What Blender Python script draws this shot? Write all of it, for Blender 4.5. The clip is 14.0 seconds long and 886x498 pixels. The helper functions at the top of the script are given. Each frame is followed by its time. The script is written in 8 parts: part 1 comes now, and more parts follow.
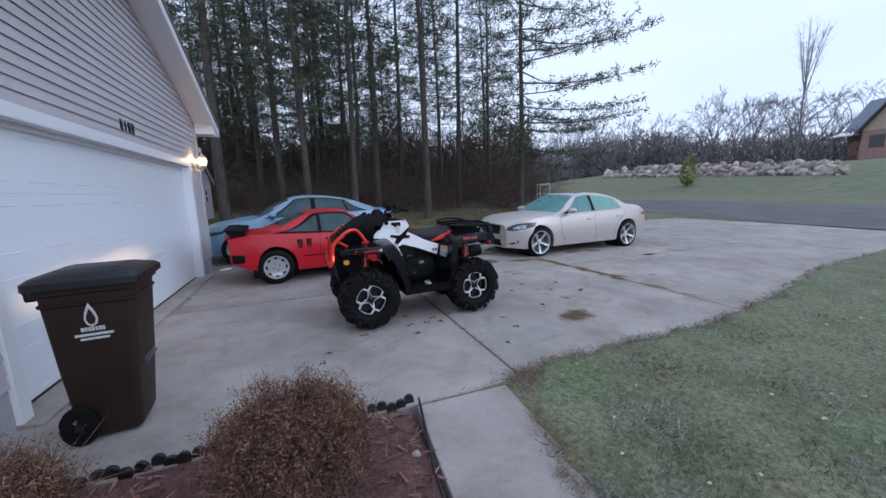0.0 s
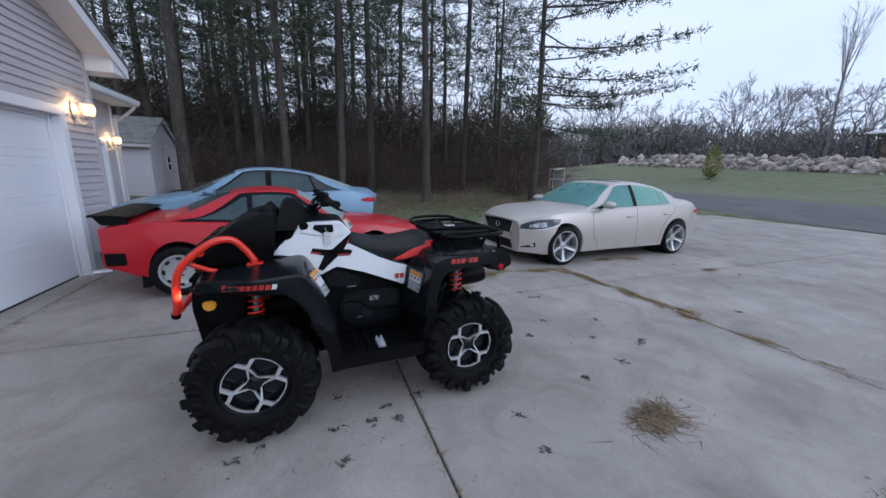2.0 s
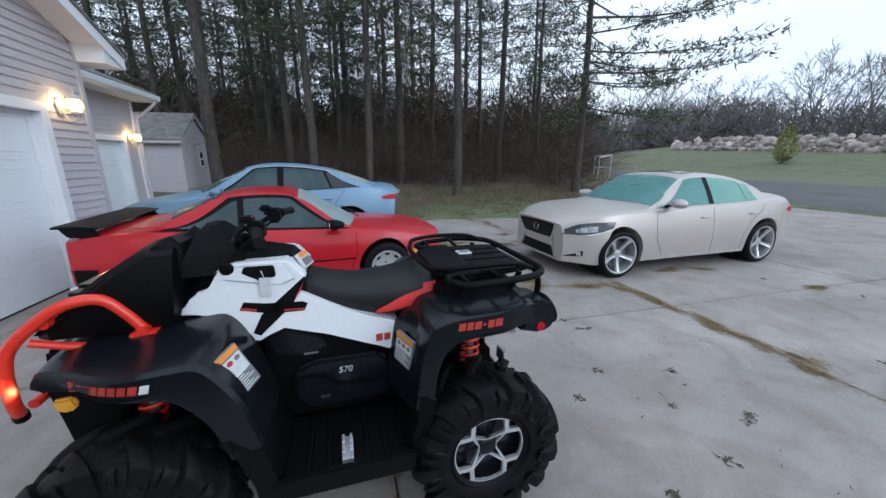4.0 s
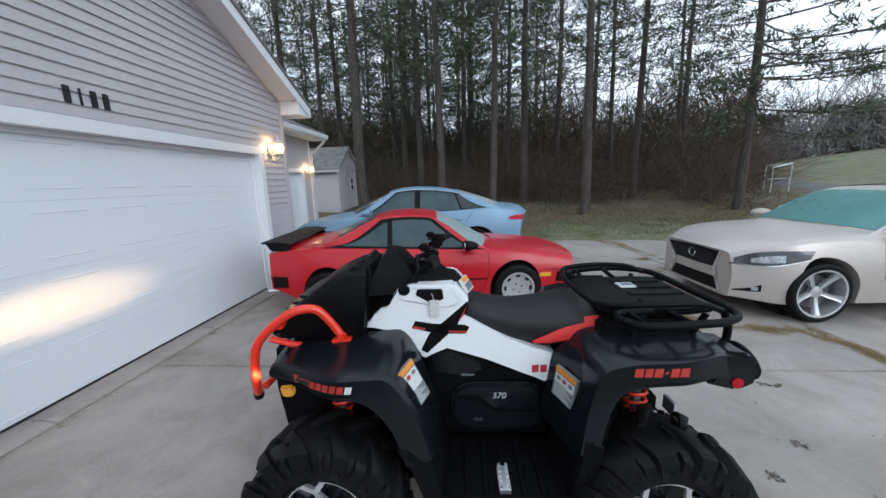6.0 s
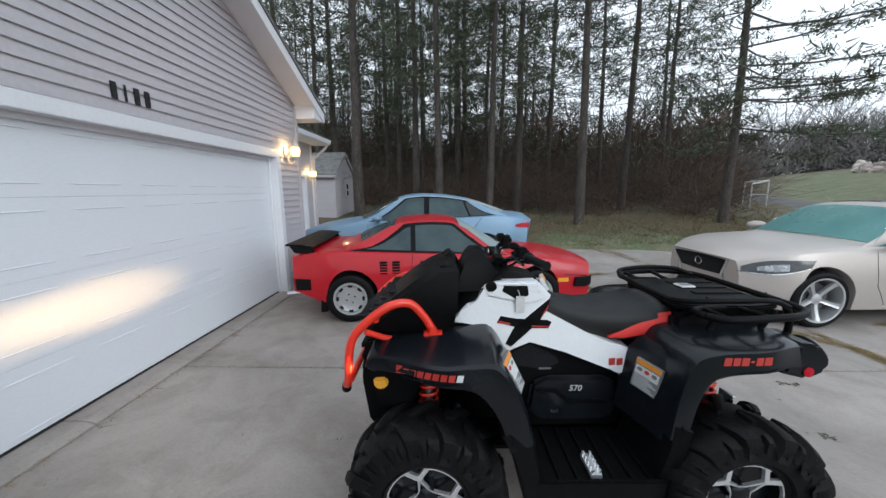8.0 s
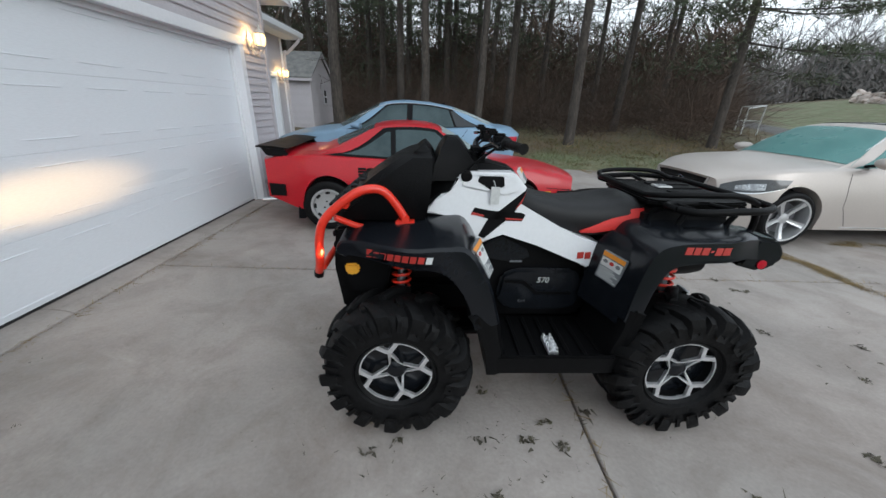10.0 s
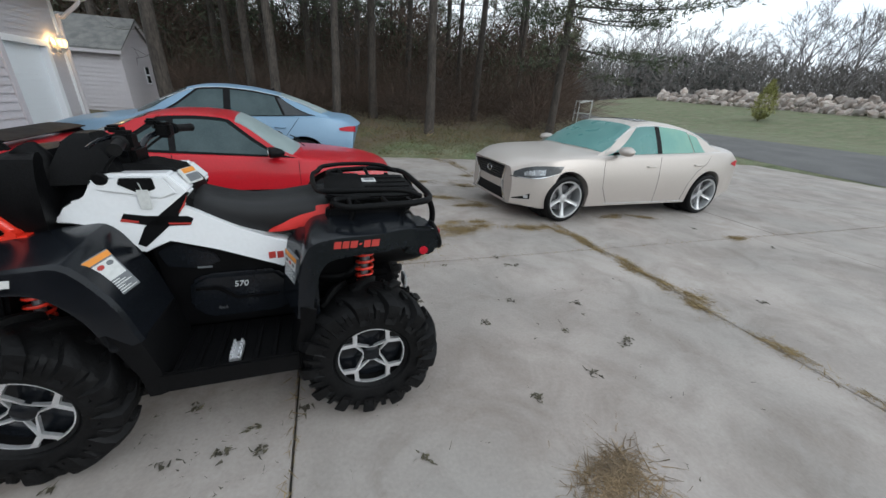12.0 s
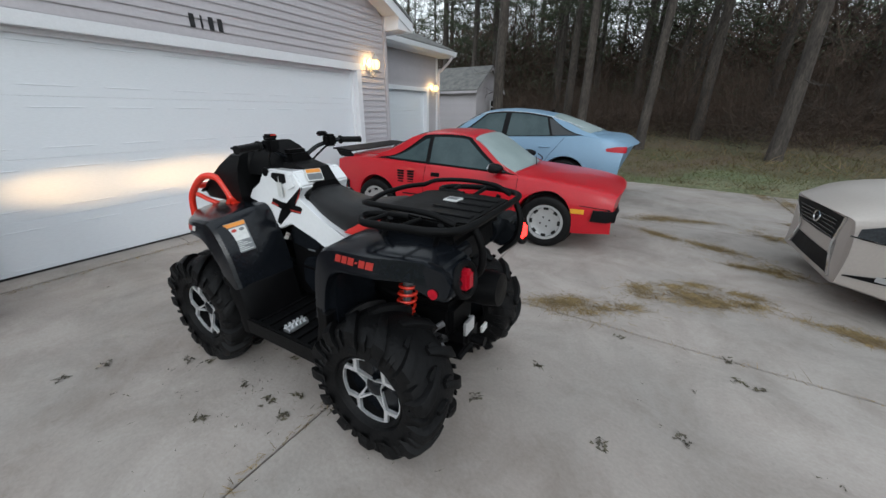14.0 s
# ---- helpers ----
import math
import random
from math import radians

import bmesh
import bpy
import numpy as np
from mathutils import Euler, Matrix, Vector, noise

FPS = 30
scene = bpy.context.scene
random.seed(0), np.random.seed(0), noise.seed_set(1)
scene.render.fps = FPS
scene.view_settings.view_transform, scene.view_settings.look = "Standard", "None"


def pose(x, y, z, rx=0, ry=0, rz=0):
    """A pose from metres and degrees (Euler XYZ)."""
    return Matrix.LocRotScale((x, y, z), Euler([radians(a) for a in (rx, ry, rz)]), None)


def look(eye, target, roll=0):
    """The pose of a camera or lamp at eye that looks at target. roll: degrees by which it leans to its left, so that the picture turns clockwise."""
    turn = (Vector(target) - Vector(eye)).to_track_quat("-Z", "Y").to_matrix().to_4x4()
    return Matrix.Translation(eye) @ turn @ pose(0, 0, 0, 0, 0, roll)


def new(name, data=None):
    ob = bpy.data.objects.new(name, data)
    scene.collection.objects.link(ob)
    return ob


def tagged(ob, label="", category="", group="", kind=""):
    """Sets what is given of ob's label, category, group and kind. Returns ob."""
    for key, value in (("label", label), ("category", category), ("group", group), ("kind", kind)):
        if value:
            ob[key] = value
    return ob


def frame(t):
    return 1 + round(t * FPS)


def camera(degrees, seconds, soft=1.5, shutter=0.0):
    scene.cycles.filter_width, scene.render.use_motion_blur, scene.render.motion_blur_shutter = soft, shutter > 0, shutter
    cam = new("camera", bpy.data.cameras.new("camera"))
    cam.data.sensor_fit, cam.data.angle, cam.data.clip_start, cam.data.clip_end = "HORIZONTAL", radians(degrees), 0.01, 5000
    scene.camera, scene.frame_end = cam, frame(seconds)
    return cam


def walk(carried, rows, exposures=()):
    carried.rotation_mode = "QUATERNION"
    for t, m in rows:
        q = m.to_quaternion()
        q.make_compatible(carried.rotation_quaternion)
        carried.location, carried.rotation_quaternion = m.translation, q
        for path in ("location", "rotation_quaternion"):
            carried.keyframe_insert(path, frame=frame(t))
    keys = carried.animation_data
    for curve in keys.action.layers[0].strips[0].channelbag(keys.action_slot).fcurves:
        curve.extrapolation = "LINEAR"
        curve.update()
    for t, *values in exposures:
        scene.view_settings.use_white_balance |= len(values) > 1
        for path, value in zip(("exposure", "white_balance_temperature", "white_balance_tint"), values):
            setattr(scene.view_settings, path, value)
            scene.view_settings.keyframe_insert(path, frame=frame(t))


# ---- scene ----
cam = camera(104.0, 14.0)
PATH = [
    (0, (0.870, 1.133, 1.478), (1.482, 3.011, 1.160), -1.6),
    (0.5, (1.067, 1.694, 1.457), (1.683, 3.552, 1.047), 1.1),
    (1, (1.302, 2.128, 1.487), (1.892, 4.005, 1.128), -0.2),
    (1.5, (1.526, 2.562, 1.490), (2.069, 4.457, 1.150), 0.1),
    (2, (1.694, 2.986, 1.478), (2.285, 4.849, 1.051), 1.2),
    (2.2, (1.786, 3.157, 1.456), (2.279, 5.046, 1.025), 0.2),
    (4.3, (2.085, 3.829, 1.568), (2.424, 5.738, 1.076), 0.0),
    (4.5, (2.055, 3.838, 1.572), (2.287, 5.768, 1.100), -0.1),
    (5, (1.961, 3.832, 1.584), (1.923, 5.784, 1.152), 0.4),
    (5.5, (1.921, 3.823, 1.601), (1.735, 5.774, 1.204), -1.3),
    (6, (1.885, 3.813, 1.611), (1.622, 5.759, 1.230), -1.8),
    (6.5, (1.753, 3.791, 1.605), (1.532, 5.751, 1.273), -0.9),
    (7, (1.554, 3.744, 1.604), (1.465, 5.716, 1.278), 0.6),
    (7.5, (1.461, 3.683, 1.612), (1.315, 5.652, 1.290), -0.3),
    (8, (1.424, 3.669, 1.591), (1.253, 5.633, 1.256), -0.4),
    (8.2, (1.424, 3.687, 1.559), (1.271, 5.645, 1.181), -0.3),
    (10.3, (1.510, 3.675, 1.431), (1.482, 5.520, 0.659), 3.4),
    (10.5, (1.630, 3.667, 1.447), (1.691, 5.520, 0.695), 3.1),
    (11, (1.962, 3.619, 1.449), (2.183, 5.468, 0.719), 4.1),
    (11.5, (2.205, 3.554, 1.491), (2.624, 5.364, 0.751), 3.2),
    (12, (2.476, 3.609, 1.518), (2.964, 5.378, 0.725), 3.9),
    (12.5, (2.741, 3.685, 1.473), (2.853, 5.536, 0.723), 0.2),
    (13, (3.028, 3.785, 1.479), (2.795, 5.631, 0.746), 0.6),
    (13.5, (3.241, 4.025, 1.475), (2.712, 5.793, 0.705), 2.9),
    (14, (3.452, 4.204, 1.474), (2.394, 5.730, 0.731), 0.5),
]
walk(cam, [(t, look(eye, target, roll)) for t, eye, target, roll in PATH],
     exposures=[(0, -0.18, 5100, 13), (2, -0.27, 5150, 12), (4.5, 0.08, 5350, 6), (6.5, 0.12, 5550, 6), (8, 0.11, 5700, 6), (10.5, 0.04, 5800, 5), (12, 0.07, 5830, 5), (14, 0.02, 5850, 5)])

# ---- world, sun, exposure ----
world = bpy.data.worlds.new("overcast_sky")
scene.world = world
world.use_nodes = True
wn, wl = world.node_tree.nodes, world.node_tree.links
wn.clear()
w_out = wn.new("ShaderNodeOutputWorld")
w_sky = wn.new("ShaderNodeTexSky")
w_sky.sky_type, w_sky.sun_disc = "NISHITA", False
w_sky.sun_elevation, w_sky.sun_rotation = radians(24), radians(140)
w_sky.dust_density, w_sky.air_density = 6.0, 1.0
w_bg = wn.new("ShaderNodeBackground")
w_bg.inputs["Strength"].default_value = 0.10
w_cloud = wn.new("ShaderNodeBackground")
w_co = wn.new("ShaderNodeTexCoord")
w_map = wn.new("ShaderNodeMapping")
w_map.inputs["Scale"].default_value = (1.0, 1.0, 3.5)
w_noise = wn.new("ShaderNodeTexNoise")
w_noise.inputs["Scale"].default_value, w_noise.inputs["Detail"].default_value = 1.6, 5
w_ramp = wn.new("ShaderNodeValToRGB")
w_ramp.color_ramp.elements[0].color, w_ramp.color_ramp.elements[0].position = (0.92, 0.94, 0.97, 1), 0.34
w_ramp.color_ramp.elements[1].color, w_ramp.color_ramp.elements[1].position = (1.0, 0.995, 0.98, 1), 0.56
w_cloud.inputs["Strength"].default_value = 1.24
w_mix = wn.new("ShaderNodeMixShader")
w_mix.inputs["Fac"].default_value = 0.9
wl.new(w_co.outputs["Generated"], w_map.inputs["Vector"])
wl.new(w_map.outputs["Vector"], w_noise.inputs["Vector"])
wl.new(w_noise.outputs["Fac"], w_ramp.inputs["Fac"])
wl.new(w_ramp.outputs["Color"], w_cloud.inputs["Color"])
wl.new(w_sky.outputs["Color"], w_bg.inputs["Color"])
wl.new(w_bg.outputs["Background"], w_mix.inputs[1])
wl.new(w_cloud.outputs["Background"], w_mix.inputs[2])
wl.new(w_mix.outputs["Shader"], w_out.inputs["Surface"])

sun = new("sun", bpy.data.lights.new("sun", "SUN"))
sun.data.energy, sun.data.angle, sun.data.color = 0.6, radians(25), (1.0, 0.96, 0.92)
sun.matrix_world = look((26, -31, 19), (0, 0, 0))

# ---- materials ----


def mat(name, col, rough=0.6, metal=0.0, var=0.12, scale=6.0, fine=60.0, bump=0.0, coat=0.0, col2=None, rnd=0.0, spec=0.5, stretch=(1, 1, 1), mixlo=0.35, mixhi=0.65):
    """A surface with variation at two scales: broad patches towards col2 and a fine grain that also gives the relief."""
    m = bpy.data.materials.new(name)
    m.use_nodes = True
    nt = m.node_tree
    n, l = nt.nodes, nt.links
    b = n["Principled BSDF"]
    b.inputs["Roughness"].default_value = rough
    b.inputs["Metallic"].default_value = metal
    b.inputs["Specular IOR Level"].default_value = spec
    b.inputs["Coat Weight"].default_value = coat
    b.inputs["Coat Roughness"].default_value = 0.06
    co = n.new("ShaderNodeTexCoord")
    mp = n.new("ShaderNodeMapping")
    mp.inputs["Scale"].default_value = stretch
    l.new(co.outputs["Object"], mp.inputs["Vector"])
    big = n.new("ShaderNodeTexNoise")
    big.inputs["Scale"].default_value, big.inputs["Detail"].default_value = scale, 4
    small = n.new("ShaderNodeTexNoise")
    small.inputs["Scale"].default_value, small.inputs["Detail"].default_value = fine, 3
    l.new(mp.outputs["Vector"], big.inputs["Vector"])
    l.new(mp.outputs["Vector"], small.inputs["Vector"])
    ramp = n.new("ShaderNodeValToRGB")
    a = col2 or tuple(c * (1 - var) for c in col)
    ramp.color_ramp.elements[0].color, ramp.color_ramp.elements[0].position = (*a, 1), mixlo
    ramp.color_ramp.elements[1].color, ramp.color_ramp.elements[1].position = (*col, 1), mixhi
    l.new(big.outputs["Fac"], ramp.inputs["Fac"])
    hsv = n.new("ShaderNodeHueSaturation")
    mr = n.new("ShaderNodeMapRange")
    mr.inputs["From Min"].default_value, mr.inputs["From Max"].default_value = 0.3, 0.7
    mr.inputs["To Min"].default_value, mr.inputs["To Max"].default_value = 1 - var, 1 + var
    l.new(small.outputs["Fac"], mr.inputs["Value"])
    value = mr.outputs["Result"]
    if rnd:
        oi = n.new("ShaderNodeObjectInfo")
        r2 = n.new("ShaderNodeMapRange")
        r2.inputs["To Min"].default_value, r2.inputs["To Max"].default_value = 1 - rnd, 1 + rnd
        l.new(oi.outputs["Random"], r2.inputs["Value"])
        mul = n.new("ShaderNodeMath")
        mul.operation = "MULTIPLY"
        l.new(value, mul.inputs[0])
        l.new(r2.outputs["Result"], mul.inputs[1])
        value = mul.outputs["Value"]
    l.new(value, hsv.inputs["Value"])
    l.new(ramp.outputs["Color"], hsv.inputs["Color"])
    l.new(hsv.outputs["Color"], b.inputs["Base Color"])
    rr = n.new("ShaderNodeMapRange")
    rr.inputs["To Min"].default_value, rr.inputs["To Max"].default_value = max(rough - 0.08, 0.02), min(rough + 0.1, 1)
    l.new(big.outputs["Fac"], rr.inputs["Value"])
    l.new(rr.outputs["Result"], b.inputs["Roughness"])
    if bump:
        bp = n.new("ShaderNodeBump")
        bp.inputs["Strength"].default_value, bp.inputs["Distance"].default_value = min(bump, 1), 0.01
        l.new(small.outputs["Fac"], bp.inputs["Height"])
        l.new(bp.outputs["Normal"], b.inputs["Normal"])
    return m


def glow(name, col, strength):
    m = bpy.data.materials.new(name)
    m.use_nodes = True
    b = m.node_tree.nodes["Principled BSDF"]
    b.inputs["Base Color"].default_value = (*col, 1)
    b.inputs["Emission Color"].default_value = (*col, 1)
    b.inputs["Emission Strength"].default_value = strength
    return m


def island(m, spread):
    """Shade variation from piece to piece of a joined mesh."""
    nt = m.node_tree
    hsv = next(x for x in nt.nodes if x.type == "HUE_SAT")
    g = nt.nodes.new("ShaderNodeNewGeometry")
    r = nt.nodes.new("ShaderNodeMapRange")
    r.inputs["To Min"].default_value, r.inputs["To Max"].default_value = 1 - spread, 1 + spread
    nt.links.new(g.outputs["Random Per Island"], r.inputs["Value"])
    nt.links.new(r.outputs["Result"], hsv.inputs["Value"])
    return m


M_concrete = mat("concrete", (0.395, 0.356, 0.328), 0.85, col2=(0.315, 0.29, 0.268), var=0.055, scale=0.9, fine=55, bump=0.25, rnd=0.03)


def stains(m, scale, dark, lo, hi):
    """Irregular blotches of old dirt soaked into a surface."""
    nt = m.node_tree
    b = nt.nodes["Principled BSDF"]
    src = b.inputs["Base Color"].links[0].from_socket
    co = nt.nodes.new("ShaderNodeTexCoord")
    no = nt.nodes.new("ShaderNodeTexNoise")
    no.inputs["Scale"].default_value, no.inputs["Detail"].default_value, no.inputs["Roughness"].default_value, no.inputs["Distortion"].default_value = scale, 9, 0.68, 0.6
    rp = nt.nodes.new("ShaderNodeValToRGB")
    rp.color_ramp.elements[0].color, rp.color_ramp.elements[0].position = (*dark, 1), lo
    rp.color_ramp.elements[1].color, rp.color_ramp.elements[1].position = (1, 1, 1, 1), hi
    mx = nt.nodes.new("ShaderNodeMixRGB")
    mx.blend_type = "MULTIPLY"
    mx.inputs["Fac"].default_value = 1.0
    nt.links.new(co.outputs["Object"], no.inputs["Vector"])
    nt.links.new(no.outputs["Fac"], rp.inputs["Fac"])
    nt.links.new(src, mx.inputs["Color1"])
    nt.links.new(rp.outputs["Color"], mx.inputs["Color2"])
    nt.links.new(mx.outputs["Color"], b.inputs["Base Color"])
    return m


stains(M_concrete, 2.2, (0.80, 0.785, 0.77), 0.36, 0.56)
stains(M_concrete, 0.7, (0.84, 0.82, 0.81), 0.38, 0.55)
stains(M_concrete, 14.0, (0.90, 0.89, 0.88), 0.30, 0.42)
M_joint = mat("joint_filler", (0.10, 0.095, 0.08), 0.95, var=0.3, scale=8)
M_siding = mat("vinyl_siding", (0.50, 0.475, 0.50), 0.5, var=0.04, scale=1.5, fine=25, bump=0.06, rnd=0.025)
M_trim = mat("white_trim", (0.78, 0.79, 0.82), 0.4, var=0.03, scale=2)
M_door = mat("white_steel_door", (0.79, 0.82, 0.86), 0.30, var=0.025, scale=1.2, fine=160, bump=0.05, stretch=(1, 0.15, 1))
M_seal = mat("black_rubber", (0.02, 0.02, 0.02), 0.7)
M_found = mat("foundation_block", (0.42, 0.43, 0.45), 0.9, var=0.12, scale=3, bump=0.3)
M_shingle = mat("grey_shingles", (0.20, 0.20, 0.19), 0.95, col2=(0.13, 0.13, 0.13), var=0.2, scale=5, fine=70, bump=0.6, rnd=0.1)
M_lawn = mat("frosted_lawn", (0.165, 0.200, 0.105), 0.95, col2=(0.215, 0.215, 0.135), var=0.3, scale=1.3, fine=45, bump=0.4)
stains(M_lawn, 24.0, (0.42, 0.43, 0.36), 0.36, 0.60)
stains(M_lawn, 1.5, (0.78, 0.74, 0.68), 0.40, 0.58)
M_litter = mat("leaf_litter", (0.115, 0.085, 0.055), 0.95, col2=(0.10, 0.10, 0.05), var=0.35, scale=0.8, fine=18, bump=1.0)
M_mulch = mat("red_mulch", (0.13, 0.064, 0.056), 0.95, col2=(0.075, 0.038, 0.034), var=0.4, scale=12, fine=50, bump=1.0)
M_asphalt = mat("asphalt", (0.125, 0.122, 0.12), 0.9, col2=(0.09, 0.088, 0.087), var=0.15, scale=0.8, fine=120, bump=0.4)
M_bark = mat("pine_bark", (0.078, 0.066, 0.056), 0.95, col2=(0.046, 0.039, 0.034), var=0.4, scale=7, fine=30, bump=1.0, stretch=(1, 1, 0.25))
M_barkfar = mat("grey_bark", (0.13, 0.115, 0.105), 0.95, var=0.3, scale=5, fine=20, bump=0.5)
M_needle = island(mat("pine_needles", (0.058, 0.080, 0.045), 0.75, col2=(0.075, 0.082, 0.045), var=0.3, scale=0.8), 0.5)
M_brush = island(mat("bare_brush", (0.108, 0.074, 0.054), 0.95, col2=(0.072, 0.052, 0.040), var=0.3, scale=0.4), 0.45)
# distance haze is mixed into the next two base colours, paling the far growth
M_hazebrush = island(mat("hazed_brush", (0.23, 0.215, 0.215), 0.95, col2=(0.165, 0.152, 0.15), var=0.3, scale=0.1), 0.4)
M_hazescrub = island(mat("hazed_scrub", (0.195, 0.18, 0.172), 0.95, col2=(0.15, 0.14, 0.132), var=0.2, scale=0.08), 0.14)
M_rock = mat("field_stone", (0.46, 0.42, 0.385), 0.9, col2=(0.28, 0.22, 0.185), var=0.25, scale=1.2, fine=12, bump=0.6, rnd=0.42)

# ---- building helpers ----


def finish(bm, name, material, smooth=None, recalc=True):
    if recalc:
        bmesh.ops.recalc_face_normals(bm, faces=bm.faces)
    me = bpy.data.meshes.new(name)
    bm.to_mesh(me)
    bm.free()
    if smooth is not None:
        me.polygons.foreach_set("use_smooth", [True] * len(me.polygons))
        me.set_sharp_from_angle(angle=radians(smooth))
    me.materials.append(material)
    return me


def part(name, bm, material, parent, label="", smooth=None, recalc=True):
    ob = new(name, finish(bm, name, material, smooth, recalc))
    ob.parent = parent
    return tagged(ob, label)


def thing(name, label, category, m=None, group="", kind=""):
    ob = new(name)
    ob.empty_display_size = 0.1
    if m is not None:
        ob.matrix_basis = m
    return tagged(ob, label, category, group, kind)


def single(name, bm, material, label, category, group="", kind="", smooth=None, m=None, recalc=True):
    ob = new(name, finish(bm, name, material, smooth, recalc))
    if m is not None:
        ob.matrix_basis = m
    return tagged(ob, label, category, group, kind)


def raw(name, verts, faces, material, parent=None, label="", category="", kind="", smooth=False):
    me = bpy.data.meshes.new(name)
    me.from_pydata([tuple(v) for v in verts], [], faces)
    if smooth:
        me.polygons.foreach_set("use_smooth", [True] * len(me.polygons))
    me.materials.append(material)
    ob = new(name, me)
    ob.parent = parent
    return tagged(ob, label, category, "", kind)


def box(bm, x0, x1, y0, y1, z0, z1, bev=0.0, seg=2, m=None):
    v = [bm.verts.new((x, y, z)) for x in (x0, x1) for y in (y0, y1) for z in (z0, z1)]
    f = [bm.faces.new([v[i] for i in q]) for q in ((0, 1, 3, 2), (4, 6, 7, 5), (0, 4, 5, 1), (2, 3, 7, 6), (0, 2, 6, 4), (1, 5, 7, 3))]
    if m is not None:
        for p in v:
            p.co = m @ p.co
    if bev:
        bmesh.ops.bevel(bm, geom=list({e for q in f for e in q.edges}), offset=bev, segments=seg, affect="EDGES")
    return bm


def prism(bm, pts, axis, a, b, bev=0.0, seg=2):
    """A polygon given in the plane across axis, drawn out from a to b. axis x: (y, z); y: (x, z); z: (x, y)."""
    def at(p, c):
        return {"x": (c, p[0], p[1]), "y": (p[0], c, p[1]), "z": (p[0], p[1], c)}[axis]
    v0 = [bm.verts.new(at(p, a)) for p in pts]
    v1 = [bm.verts.new(at(p, b)) for p in pts]
    n = len(pts)
    f = [bm.faces.new(v0), bm.faces.new(v1[::-1])] + [bm.faces.new((v0[i], v0[(i + 1) % n], v1[(i + 1) % n], v1[i])) for i in range(n)]
    if bev:
        bmesh.ops.bevel(bm, geom=list({e for q in f for e in q.edges}), offset=bev, segments=seg, affect="EDGES")
    return bm


def curve_pts(pts, n=6):
    """Points on a smooth line through pts."""
    p = [Vector(q) for q in pts]
    p = [2 * p[0] - p[1]] + p + [2 * p[-1] - p[-2]]
    out = []
    for i in range(1, len(p) - 2):
        for k in range(n):
            t = k / n
            out.append(0.5 * (2 * p[i] + (p[i + 1] - p[i - 1]) * t + (2 * p[i - 1] - 5 * p[i] + 4 * p[i + 1] - p[i + 2]) * t * t + (3 * p[i] - p[i - 1] - 3 * p[i + 1] + p[i + 2]) * t ** 3))
    return out + [p[-2]]


def tube(bm, pts, r, n=8, closed=False, caps=True):
    """A round bar along pts; r is a number or one number a point."""
    pts = [Vector(p) for p in pts]
    rs = [float(q) for q in r] if isinstance(r, (list, tuple)) else [r] * len(pts)
    rings, up = [], None
    m = len(pts)
    for i, p in enumerate(pts):
        d = (pts[(i + 1) % m] - pts[i - 1]) if closed else (pts[min(i + 1, m - 1)] - pts[max(i - 1, 0)])
        d.normalize()
        if up is None:
            up = d.orthogonal().normalized()
        up = (up - d * up.dot(d)).normalized()
        s = d.cross(up)
        rings.append([bm.verts.new(p + rs[i] * (math.cos(2 * math.pi * k / n) * up + math.sin(2 * math.pi * k / n) * s)) for k in range(n)])
    for i in range(m if closed else m - 1):
        a, b = rings[i], rings[(i + 1) % m]
        for k in range(n):
            bm.faces.new((a[k], a[(k + 1) % n], b[(k + 1) % n], b[k]))
    if caps and not closed:
        bm.faces.new(rings[0][::-1])
        bm.faces.new(rings[-1])
    return bm


def lathe(bm, prof, n=24, axis="z", m=None, close=False):
    """prof: (radius, height) turned about the axis."""
    rings = []
    for r, h in prof:
        ring = []
        for k in range(n):
            c, s = r * math.cos(2 * math.pi * k / n), r * math.sin(2 * math.pi * k / n)
            p = Vector({"z": (c, s, h), "y": (c, h, s), "x": (h, c, s)}[axis])
            ring.append(bm.verts.new(m @ p if m is not None else p))
        rings.append(ring)
    last = len(rings) if close else len(rings) - 1
    for i in range(last):
        a, b = rings[i], rings[(i + 1) % len(rings)]
        for k in range(n):
            bm.faces.new((a[k], a[(k + 1) % n], b[(k + 1) % n], b[k]))
    if not close:
        if prof[0][0] > 1e-4:
            bm.faces.new(rings[0][::-1])
        if prof[-1][0] > 1e-4:
            bm.faces.new(rings[-1])
    return bm


def loft(bm, rings, closed=True, caps=True):
    """Rings of equally many points, joined one to the next."""
    vs = [[bm.verts.new(p) for p in ring] for ring in rings]
    n = len(vs[0])
    for a, b in zip(vs, vs[1:]):
        for k in range(n if closed else n - 1):
            bm.faces.new((a[k], a[(k + 1) % n], b[(k + 1) % n], b[k]))
    if caps:
        bm.faces.new(vs[0][::-1])
        bm.faces.new(vs[-1])
    return bm


def smoothstep(a, b, x):
    t = np.clip((x - a) / (b - a), 0, 1)
    return t * t * (3 - 2 * t)


B = bmesh.new

# ---- ground ----
LAWN_EDGE = [(1.92, -3.0), (1.93, 2.4), (2.23, 3.40), (2.67, 3.57), (3.6, 3.60), (4.6, 3.63), (5.27, 3.75), (6.71, 4.08), (9.0, 4.75), (11.5, 5.05), (13.4, 5.25), (16.0, 5.4), (17.2, 5.4)]
ROAD_NEAR = [(13.6, -30), (15.4, -8), (16.6, 5.4), (17.0, 9.5), (17.3, 13.9), (17.6, 18.0), (17.0, 23.5), (15.2, 30), (12.5, 38)]
ROAD_FAR = [(22.5, -30), (24.0, -8), (25.0, 4), (25.4, 9), (25.2, 14.5), (24.2, 20.0), (22.6, 26.0), (20.0, 33), (16.5, 41)]


